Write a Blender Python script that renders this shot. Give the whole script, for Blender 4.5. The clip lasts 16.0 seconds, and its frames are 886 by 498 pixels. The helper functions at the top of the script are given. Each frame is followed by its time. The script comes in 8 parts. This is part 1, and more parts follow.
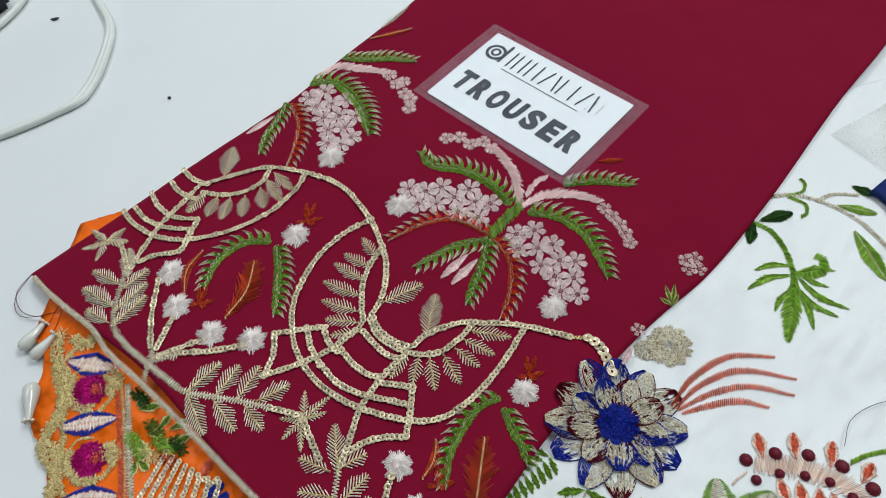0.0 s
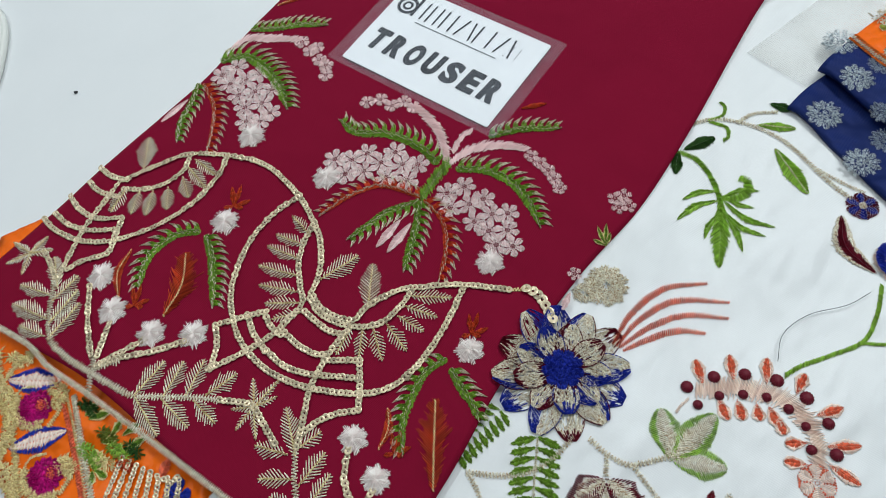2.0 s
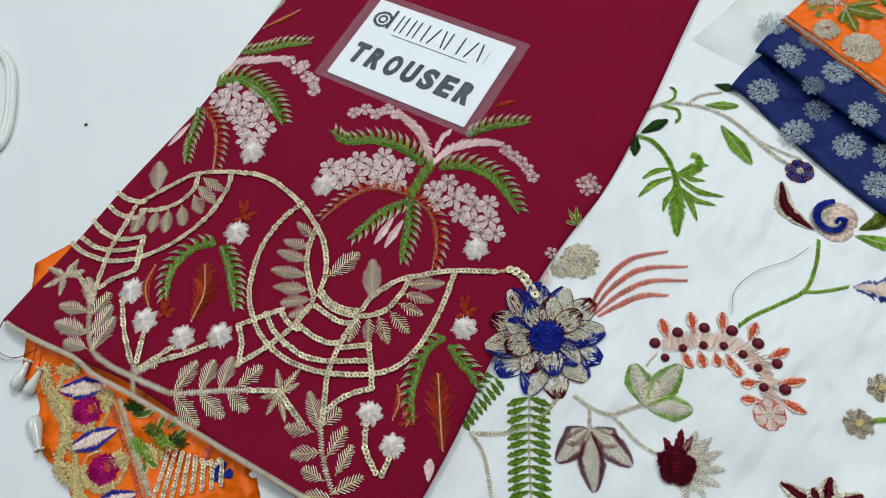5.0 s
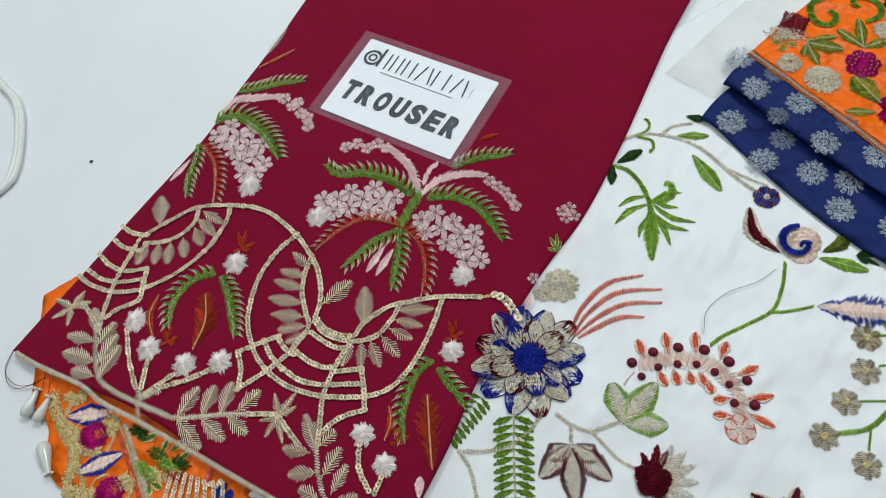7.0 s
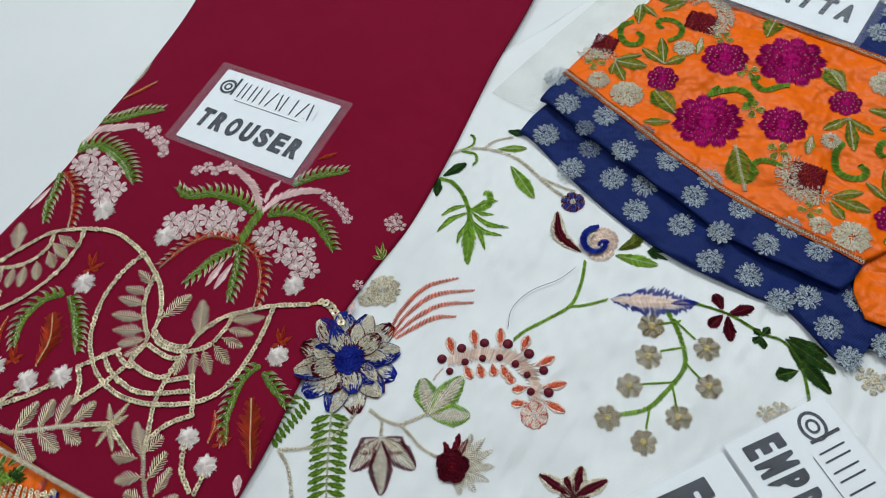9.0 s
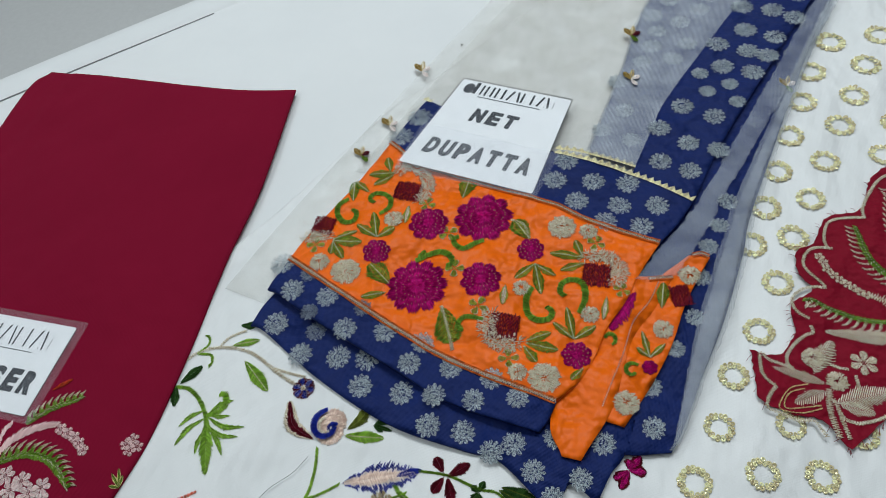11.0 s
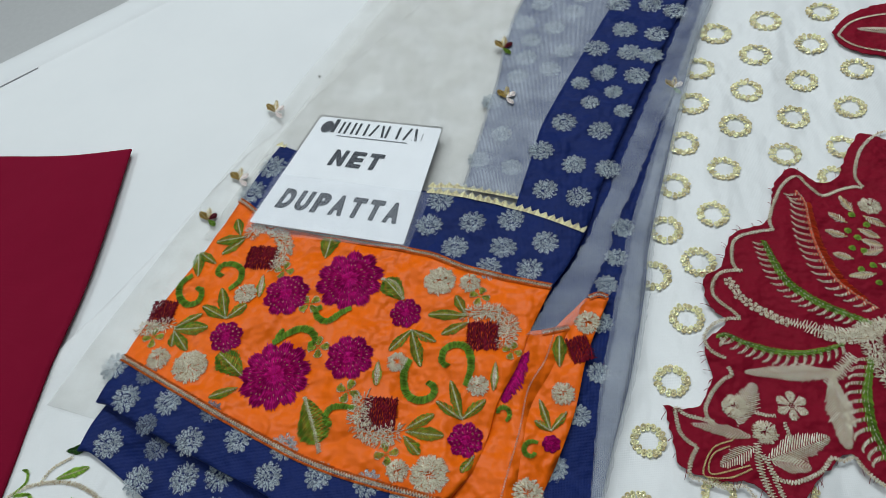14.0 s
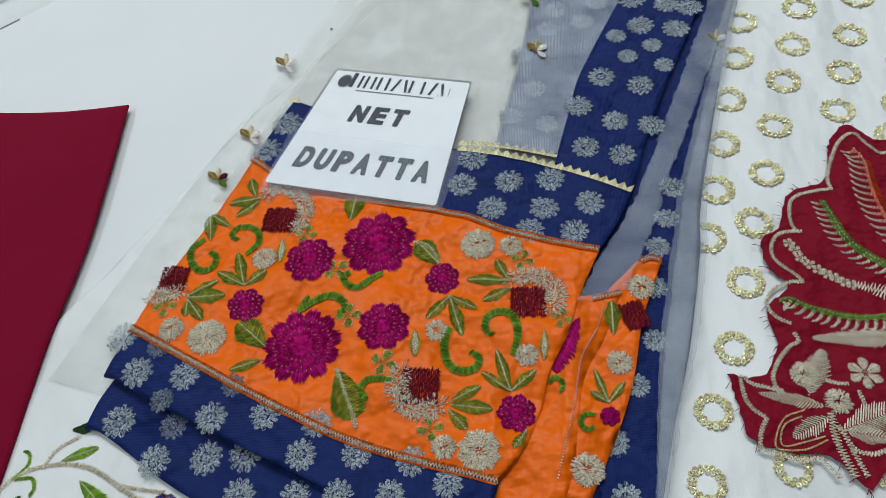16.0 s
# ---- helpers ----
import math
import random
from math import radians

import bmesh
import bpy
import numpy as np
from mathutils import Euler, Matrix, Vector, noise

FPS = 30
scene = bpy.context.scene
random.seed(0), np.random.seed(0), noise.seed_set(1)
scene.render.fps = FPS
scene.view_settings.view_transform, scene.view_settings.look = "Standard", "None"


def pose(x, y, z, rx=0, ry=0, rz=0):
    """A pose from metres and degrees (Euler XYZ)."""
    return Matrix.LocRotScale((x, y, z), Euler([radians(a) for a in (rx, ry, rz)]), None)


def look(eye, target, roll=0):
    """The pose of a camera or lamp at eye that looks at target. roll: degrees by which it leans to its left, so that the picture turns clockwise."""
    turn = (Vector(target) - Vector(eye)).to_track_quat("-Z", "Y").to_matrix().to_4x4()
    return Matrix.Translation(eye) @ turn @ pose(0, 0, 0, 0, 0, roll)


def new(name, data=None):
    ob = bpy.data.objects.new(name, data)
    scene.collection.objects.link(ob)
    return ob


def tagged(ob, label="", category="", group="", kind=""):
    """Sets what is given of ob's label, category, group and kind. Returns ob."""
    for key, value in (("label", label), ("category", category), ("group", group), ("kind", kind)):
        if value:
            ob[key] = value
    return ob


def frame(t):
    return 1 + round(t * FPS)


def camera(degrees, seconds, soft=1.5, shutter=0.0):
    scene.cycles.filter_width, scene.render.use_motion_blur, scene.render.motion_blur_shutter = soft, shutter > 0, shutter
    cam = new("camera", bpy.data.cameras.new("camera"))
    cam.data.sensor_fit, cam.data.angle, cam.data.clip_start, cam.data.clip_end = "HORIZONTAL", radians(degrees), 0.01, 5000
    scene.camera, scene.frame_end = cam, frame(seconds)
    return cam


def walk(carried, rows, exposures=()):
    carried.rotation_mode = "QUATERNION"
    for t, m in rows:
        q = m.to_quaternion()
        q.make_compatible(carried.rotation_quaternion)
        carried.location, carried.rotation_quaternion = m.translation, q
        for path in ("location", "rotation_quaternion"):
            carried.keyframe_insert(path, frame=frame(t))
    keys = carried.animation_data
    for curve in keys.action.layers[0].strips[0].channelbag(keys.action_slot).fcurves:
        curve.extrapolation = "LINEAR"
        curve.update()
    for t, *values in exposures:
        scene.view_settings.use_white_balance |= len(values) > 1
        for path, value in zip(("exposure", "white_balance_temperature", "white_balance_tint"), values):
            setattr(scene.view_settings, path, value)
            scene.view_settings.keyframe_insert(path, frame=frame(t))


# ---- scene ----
EXPOSURE = ((0.0, 0.02), (8.0, 0.0), (9.5, -0.14), (12.5, -0.27), (16.0, -0.27))
cam = camera(66.19, 16.0, soft=0.6)
walk(cam, [
    (0.0, look((0.2498, -0.1998, 0.3072), (0.0726, -0.0681, -0.0264), -10.60)),
    (0.5, look((0.2562, -0.1969, 0.3026), (0.0817, -0.0647, -0.0321), -10.74)),
    (1.0, look((0.2595, -0.1867, 0.3049), (0.0941, -0.0586, -0.0361), -11.88)),
    (1.5, look((0.2591, -0.1864, 0.3075), (0.1035, -0.0586, -0.0381), -12.46)),
    (2.0, look((0.2567, -0.1818, 0.3085), (0.1108, -0.0593, -0.0433), -15.04)),
    (2.5, look((0.2530, -0.1808, 0.3041), (0.1098, -0.0627, -0.0502), -17.65)),
    (3.0, look((0.2472, -0.1863, 0.3054), (0.1056, -0.0712, -0.0506), -18.62)),
    (3.5, look((0.2505, -0.1802, 0.3066), (0.1124, -0.0671, -0.0513), -19.34)),
    (4.0, look((0.2584, -0.1866, 0.3240), (0.1210, -0.0736, -0.0342), -19.76)),
    (6.5, look((0.2807, -0.1899, 0.3611), (0.1379, -0.0683, 0.0078), -20.46)),
    (7.0, look((0.2835, -0.1877, 0.3679), (0.1399, -0.0633, 0.0159), -20.16)),
    (7.5, look((0.2923, -0.1932, 0.3663), (0.1479, -0.0633, 0.0166), -19.45)),
    (8.0, look((0.2979, -0.1915, 0.3600), (0.1527, -0.0606, 0.0111), -19.22)),
    (8.5, look((0.3334, -0.1793, 0.3589), (0.1879, -0.0453, 0.0112), -18.84)),
    (9.0, look((0.3769, -0.1634, 0.3689), (0.2371, -0.0165, 0.0241), -17.42)),
    (9.5, look((0.4110, -0.1442, 0.3791), (0.2845, 0.0215, 0.0377), -14.82)),
    (10.0, look((0.4396, -0.1276, 0.4007), (0.3235, 0.0599, 0.0670), -13.01)),
    (10.2, look((0.4495, -0.1194, 0.4042), (0.3372, 0.0761, 0.0738), -12.68)),
    (12.3, look((0.4967, -0.0438, 0.3839), (0.4122, 0.1814, 0.0643), -13.47)),
    (12.5, look((0.5018, -0.0378, 0.3811), (0.4197, 0.1874, 0.0608), -13.49)),
    (13.0, look((0.5089, -0.0332, 0.3787), (0.4326, 0.1927, 0.0575), -13.68)),
    (13.5, look((0.5053, -0.0204, 0.3704), (0.4338, 0.2062, 0.0487), -13.58)),
    (14.0, look((0.5068, -0.0126, 0.3552), (0.4374, 0.2137, 0.0327), -13.65)),
    (14.5, look((0.5054, -0.0069, 0.3507), (0.4419, 0.2166, 0.0251), -13.00)),
    (15.0, look((0.5014, -0.0074, 0.3500), (0.4421, 0.2159, 0.0234), -12.39)),
    (15.5, look((0.4946, -0.0073, 0.3450), (0.4390, 0.2157, 0.0176), -11.75)),
    (16.0, look((0.4665, -0.0077, 0.3285), (0.4116, 0.2103, -0.0024), -11.32)),
], exposures=EXPOSURE)

# ---- world and light: a closed white room with two ceiling panels and one added lamp ----
world = bpy.data.worlds.new("world")
scene.world = world
world.use_nodes = True
world.node_tree.nodes["Background"].inputs[0].default_value = (0.86, 0.95, 1.0, 1)
world.node_tree.nodes["Background"].inputs[1].default_value = 0.5


def area_lamp(name, m, sx, sy, power, colour):
    d = bpy.data.lights.new(name, "AREA")
    d.shape, d.size, d.size_y, d.energy, d.color = "RECTANGLE", sx, sy, power, colour
    ob = new(name, d)
    ob.matrix_world = m
    return tagged(ob, "unseen long white overhead lamp, lit", "ceiling light")


area_lamp("overhead_lamp", pose(0.50, 1.10, 1.78, -15, 0, 0), 1.3, 0.5, 29.0, (0.90, 0.975, 1.0))
area_lamp("overhead_lamp", pose(-0.9, -0.2, 1.78, 0, -18, 0), 0.5, 1.3, 13.0, (0.90, 0.975, 1.0))
# Added lamp, unseen: brightens the floor and corner beyond the far table edge.
area_lamp("overhead_lamp", pose(-1.5, 1.7, 1.78, 0, 0, 45), 1.3, 0.5, 13.0, (0.90, 0.975, 1.0))


# ---- materials ----
def node_material(name):
    m = bpy.data.materials.new(name)
    m.use_nodes = True
    return m, m.node_tree, m.node_tree.nodes["Principled BSDF"]


def link(nt, a, b):
    nt.links.new(a, b)


def ramp_mix(nt, fac, c1, c2):
    mix = nt.nodes.new("ShaderNodeMix")
    mix.data_type = "RGBA"
    link(nt, fac, mix.inputs["Factor"])
    for s, c in ((mix.inputs["A"], c1), (mix.inputs["B"], c2)):
        if isinstance(c, tuple):
            s.default_value = (*c, 1)
        else:
            link(nt, c, s)
    return mix.outputs["Result"]


def noise_node(nt, scale, detail=3, rough=0.5, stretch=(1, 1, 1)):
    co = nt.nodes.new("ShaderNodeTexCoord")
    mp = nt.nodes.new("ShaderNodeMapping")
    mp.inputs["Scale"].default_value = stretch
    n = nt.nodes.new("ShaderNodeTexNoise")
    n.inputs["Scale"].default_value, n.inputs["Detail"].default_value, n.inputs["Roughness"].default_value = scale, detail, rough
    link(nt, co.outputs["Object"], mp.inputs["Vector"])
    link(nt, mp.outputs["Vector"], n.inputs["Vector"])
    return n


def weave(nt, scale, cross=1.0):
    """Height of a fine plain weave, in threads a metre; cross: how strong the threads across are."""
    out = None
    for axis in ("X", "Y"):
        co = nt.nodes.new("ShaderNodeTexCoord")
        w = nt.nodes.new("ShaderNodeTexWave")
        w.bands_direction = axis
        w.inputs["Scale"].default_value = scale / 3.14
        w.inputs["Distortion"].default_value = 1.2
        w.inputs["Detail"].default_value = 1
        link(nt, co.outputs["Object"], w.inputs["Vector"])
        if out is None:
            out = w.outputs["Fac"]
        else:
            add = nt.nodes.new("ShaderNodeMath")
            add.operation = "MULTIPLY_ADD"
            add.inputs[1].default_value = cross
            link(nt, w.outputs["Fac"], add.inputs[0])
            link(nt, out, add.inputs[2])
            out = add.outputs[0]
    return out


def bump(nt, b, height, strength, dist):
    n = nt.nodes.new("ShaderNodeBump")
    n.inputs["Strength"].default_value, n.inputs["Distance"].default_value = strength, dist
    link(nt, height, n.inputs["Height"])
    link(nt, n.outputs["Normal"], b.inputs["Normal"])


def fabric(name, dark, light, rough=0.75, sheen=0.2, threads=1600, blotch=25, stretch=(1, 1, 1), relief=0.25, spec=0.3, crinkle=0.0, crinkle_scale=60):
    m, nt, b = node_material(name)
    big = noise_node(nt, blotch, 4, 0.6, stretch)
    fine = noise_node(nt, 900, 2)
    c = ramp_mix(nt, big.outputs["Fac"], dark, light)
    c = ramp_mix(nt, fine.outputs["Fac"], c, tuple(0.86 * v for v in light))
    link(nt, c, b.inputs["Base Color"])
    b.inputs["Roughness"].default_value = rough
    b.inputs["Sheen Weight"].default_value = sheen
    b.inputs["Specular IOR Level"].default_value = spec
    bump(nt, b, weave(nt, threads), relief, 0.0002)
    if crinkle:
        first = b.inputs["Normal"].links[0].from_node
        soft = noise_node(nt, crinkle_scale, 3, 0.5, stretch)
        n = nt.nodes.new("ShaderNodeBump")
        n.inputs["Strength"].default_value, n.inputs["Distance"].default_value = 1.0, crinkle
        link(nt, soft.outputs["Fac"], n.inputs["Height"])
        link(nt, n.outputs["Normal"], first.inputs["Normal"])
    return m


def thread_material(name, colour, metal=0.0, rough=0.55, spread=0.4, spec=0.2, core=None):
    """Twisted thread: each stitch has a shade of its own; for foil thread, core is the dark between glints painted into
    the colour.
    """
    m, nt, b = node_material(name)
    g = nt.nodes.new("ShaderNodeNewGeometry")
    twist_glint = noise_node(nt, 1300, 2, 0.7)
    c = ramp_mix(nt, g.outputs["Random Per Island"], tuple(v * (1 - spread) for v in colour), tuple(min(1, v * (1 + spread * 0.7)) for v in colour))
    # Foil thread: noise paints bright glints and dark shade into the base colour.
    if core:
        turn = nt.nodes.new("ShaderNodeMapRange")
        turn.inputs["From Min"].default_value, turn.inputs["From Max"].default_value = 0.38, 0.50
        link(nt, twist_glint.outputs["Fac"], turn.inputs["Value"])
        c = ramp_mix(nt, turn.outputs[0], core, c)
    link(nt, c, b.inputs["Base Color"])
    b.inputs["Metallic"].default_value = metal
    b.inputs["Roughness"].default_value = rough
    b.inputs["Specular IOR Level"].default_value = spec
    bump(nt, b, twist_glint.outputs["Fac"], 0.7 if core else 0.3, 0.0004 if core else 0.0002)
    return m


def plain(name, colour, rough=0.5, metal=0.0, spec=0.5):
    m, nt, b = node_material(name)
    n = noise_node(nt, 60, 4)
    c = ramp_mix(nt, n.outputs["Fac"], tuple(v * 0.92 for v in colour), tuple(min(1, v * 1.05) for v in colour))
    link(nt, c, b.inputs["Base Color"])
    b.inputs["Roughness"].default_value, b.inputs["Metallic"].default_value = rough, metal
    b.inputs["Specular IOR Level"].default_value = spec
    return m


def sheer(name, colour, cover, threads=700.0, rough=0.6):
    """Open net: opaque threads over a see-through ground."""
    m, nt, b = node_material(name)
    b.inputs["Base Color"].default_value = (*colour, 1)
    b.inputs["Roughness"].default_value = rough
    t = nt.nodes.new("ShaderNodeBsdfTransparent")
    mix = nt.nodes.new("ShaderNodeMixShader")
    w = weave(nt, threads, 0.35)
    big = noise_node(nt, 45, 4)
    mul = nt.nodes.new("ShaderNodeMath")
    mul.operation = "MULTIPLY"
    haze = nt.nodes.new("ShaderNodeMath")
    haze.operation = "MULTIPLY_ADD"
    haze.inputs[1].default_value, haze.inputs[2].default_value = 0.5, 0.4
    link(nt, w, haze.inputs[0])
    link(nt, haze.outputs[0], mul.inputs[0])
    link(nt, big.outputs["Fac"], mul.inputs[1])
    sc = nt.nodes.new("ShaderNodeMath")
    sc.operation = "MULTIPLY"
    sc.use_clamp = True
    sc.inputs[1].default_value = cover * 2
    link(nt, mul.outputs[0], sc.inputs[0])
    link(nt, sc.outputs[0], mix.inputs["Fac"])
    link(nt, t.outputs[0], mix.inputs[1])
    link(nt, b.outputs[0], mix.inputs[2])
    link(nt, mix.outputs[0], nt.nodes["Material Output"].inputs["Surface"])
    return m


def table_material():
    m, nt, b = node_material("white laminate")
    big = noise_node(nt, 6, 5, 0.6)
    spot = noise_node(nt, 30, 4, 0.6)
    c = ramp_mix(nt, big.outputs["Fac"], (0.66, 0.685, 0.70), (0.78, 0.795, 0.80))
    link(nt, c, b.inputs["Base Color"])
    r = nt.nodes.new("ShaderNodeMapRange")
    r.inputs["To Min"].default_value, r.inputs["To Max"].default_value = 0.3, 0.55
    link(nt, spot.outputs["Fac"], r.inputs["Value"])
    link(nt, r.outputs[0], b.inputs["Roughness"])
    b.inputs["Specular IOR Level"].default_value = 0.35
    return m


def film_material():
    """Clear laminating film."""
    m, nt, b = node_material("laminating film")
    b.inputs["Base Color"].default_value = (0.62, 0.66, 0.74, 1)
    b.inputs["Roughness"].default_value = 0.3
    b.inputs["Specular IOR Level"].default_value = 0.3
    t = nt.nodes.new("ShaderNodeBsdfTransparent")
    mix = nt.nodes.new("ShaderNodeMixShader")
    n = noise_node(nt, 90, 3)
    r = nt.nodes.new("ShaderNodeMapRange")
    r.inputs["To Min"].default_value, r.inputs["To Max"].default_value = 0.03, 0.09
    link(nt, n.outputs["Fac"], r.inputs["Value"])
    link(nt, r.outputs[0], mix.inputs["Fac"])
    link(nt, t.outputs[0], mix.inputs[1])
    link(nt, b.outputs[0], mix.inputs[2])
    link(nt, mix.outputs[0], nt.nodes["Material Output"].inputs["Surface"])
    return m


M = {
    "table": table_material(),
    "wall": plain("white wall paint", (0.8, 0.81, 0.82), 0.8),
    "floor": plain("pale grey floor tile", (0.66, 0.67, 0.67), 0.5),
    "maroon": fabric("maroon georgette", (0.158, 0.0022, 0.0175), (0.215, 0.0038, 0.027), 0.85, 0.0, 1500, 14, relief=0.2, spec=0.08, crinkle=0.012, crinkle_scale=9),
    "organza": fabric("white organza", (0.66, 0.69, 0.70), (0.84, 0.855, 0.86), 0.45, 0.0, 1100, 22, (1, 0.5, 1), 0.12, 0.35, 0.013, 22),
    "orange": fabric("orange satin", (0.70, 0.095, 0.001), (0.98, 0.165, 0.002), 0.40, 0.0, 1800, 50, relief=0.15, spec=0.2, crinkle=0.020, crinkle_scale=30),
    "blue": fabric("navy brocade", (0.0028, 0.0090, 0.068), (0.0055, 0.020, 0.128), 0.55, 0.0, 1300, 40, relief=0.4, spec=0.14, crinkle=0.016, crinkle_scale=30),
    "crimson": fabric("crimson silk", (0.14, 0.002, 0.010), (0.24, 0.004, 0.021), 0.7, 0.0, 1900, 45, relief=0.12, spec=0.1, crinkle=0.014, crinkle_scale=45),
    "film": film_material(),
    "paper": plain("white paper", (0.80, 0.82, 0.84), 0.6),
    "ink": plain("black ink", (0.014, 0.016, 0.02), 0.7, 0, 0.1),
    "inkgrey": plain("grey ink", (0.12, 0.13, 0.14), 0.5),
    "inkline": plain("pale grey ink", (0.38, 0.39, 0.40), 0.5),
    "net": sheer("ivory net", (0.82, 0.81, 0.76), 0.17, 1500),
    "netblue": sheer("pale blue net", (0.60, 0.66, 0.74), 0.18, 1000),
    "netveil": sheer("fine pale net", (0.60, 0.66, 0.75), 0.31, 1000),
    "green": thread_material("leaf green thread", (0.185, 0.33, 0.035), 0, 0.5, 0.5, 0.3),
    "lime": thread_material("bright green thread", (0.30, 0.50, 0.07), 0, 0.5, 0.45, 0.3),
    "dkgreen": thread_material("dark green thread", (0.035, 0.095, 0.02)),
    "olive": thread_material("olive thread", (0.16, 0.19, 0.03)),
    # A last colour here is the painted dark between the thread's glints.
    "gold": thread_material("gold metallic thread", (1.0, 0.78, 0.42), 0.0, 0.28, 0.3, 0.4, (0.48, 0.30, 0.11)),
    "silver": thread_material("pale metallic thread", (1.0, 0.91, 0.74), 0.0, 0.22, 0.25, 0.5, (0.46, 0.31, 0.17)),
    "bronze": thread_material("antique gold thread", (0.50, 0.35, 0.10), 0.05, 0.35, 0.45, 0.4, (0.20, 0.13, 0.03)),
    "sequin": thread_material("gold sequin", (0.96, 0.80, 0.46), 0.2, 0.20, 0.4, 0.5),
    "champagne": thread_material("champagne sequin", (0.66, 0.55, 0.37), 0.2, 0.26, 0.4, 0.5),
    "pink": thread_material("pale pink thread", (0.96, 0.72, 0.71), 0, 0.5, 0.18),
    "cream": thread_material("cream pink thread", (0.98, 0.86, 0.83), 0, 0.55, 0.18),
    "beige": thread_material("peach beige thread", (0.96, 0.75, 0.66), 0, 0.5, 0.22),
    "rust": thread_material("rust red thread", (0.54, 0.065, 0.022), 0, 0.5, 0.45),
    "coral": thread_material("coral thread", (0.86, 0.19, 0.10)),
    "wine": thread_material("wine red thread", (0.125, 0.006, 0.018), 0, 0.5, 0.4),
    "royal": thread_material("royal blue thread", (0.020, 0.038, 0.34)),
    "magenta": thread_material("magenta thread", (0.52, 0.009, 0.20), 0, 0.45, 0.4),
    "plum": thread_material("deep plum thread", (0.40, 0.006, 0.145), 0, 0.45, 0.4),
    "fuchsia": thread_material("fuchsia thread", (0.60, 0.012, 0.24), 0, 0.45, 0.35),
    "claret": thread_material("claret red thread", (0.20, 0.008, 0.022), 0, 0.5, 0.5),
    "leafgold": thread_material("yellow green thread", (0.36, 0.42, 0.06), 0.0, 0.45, 0.5, 0.3),
    "white": thread_material("white thread", (0.78, 0.78, 0.76), 0, 0.5, 0.1),
    # Brocade glints, too, are painted: bright and dark colour mixed by noise.
    "brocade": thread_material("silver brocade thread", (0.56, 0.63, 0.66), 0.05, 0.35, 0.45, 0.4, (0.12, 0.15, 0.21)),
    "brocadedim": thread_material("dulled silver brocade thread", (0.30, 0.35, 0.42), 0.1, 0.4, 0.5, 0.3, (0.04, 0.05, 0.10)),
    "orangethread": thread_material("orange thread", (0.86, 0.20, 0.03)),
    "lace": thread_material("cream gold lace", (0.90, 0.80, 0.55), 0.2, 0.4, 0.3),
    "pearl": plain("pearl", (0.62, 0.62, 0.57), 0.15, 0.0, 0.8),
    "cable": plain("white cable sheath", (0.70, 0.72, 0.68), 0.4),
    "black": plain("black plastic", (0.02, 0.02, 0.025), 0.4),
}


# ---- builders ----
def part(name, me, material, parent=None, label=""):
    if isinstance(me, bmesh.types.BMesh):
        mesh = bpy.data.meshes.new(name)
        me.to_mesh(mesh)
        me.free()
    else:
        mesh = me
    for m in (material if isinstance(material, (list, tuple)) else [material]):
        mesh.materials.append(m)
    ob = new(name, mesh)
    ob.parent = parent
    return tagged(ob, label)


def empty(name, label, category, group="", kind="", at=(0, 0, 0)):
    ob = new(name)
    ob.empty_display_size = 0.02
    ob.location = at
    return tagged(ob, label, category, group, kind)


def curve(points, step=0.002):
    """Evenly stepped smooth line through a few points."""
    p = [Vector(q) for q in points]
    if len(p) == 2:
        dense = [p[0].lerp(p[1], i / 40) for i in range(41)]
    else:
        q = [2 * p[0] - p[1], *p, 2 * p[-1] - p[-2]]
        dense = []
        for i in range(1, len(q) - 2):
            a, b, c, d = q[i - 1:i + 3]
            for k in range(24):
                s = k / 24
                dense.append(0.5 * (2 * b + (c - a) * s + (2 * a - 5 * b + 4 * c - d) * s * s + (3 * b - a - 3 * c + d) * s ** 3))
        dense.append(p[-1])
    total = sum((b - a).length for a, b in zip(dense, dense[1:]))
    n = max(2, round(total / step))
    out, run, k = [dense[0]], 0.0, 1
    for a, b in zip(dense, dense[1:]):
        d = (b - a).length
        while k <= n and run + d >= total * k / n - 1e-9:
            out.append(a.lerp(b, (total * k / n - run) / max(d, 1e-9)))
            k += 1
        run += d
    return out


def at_share(line, s):
    x = min(max(s, 0), 1) * (len(line) - 1)
    i = min(int(x), len(line) - 2)
    return line[i].lerp(line[i + 1], x - i)


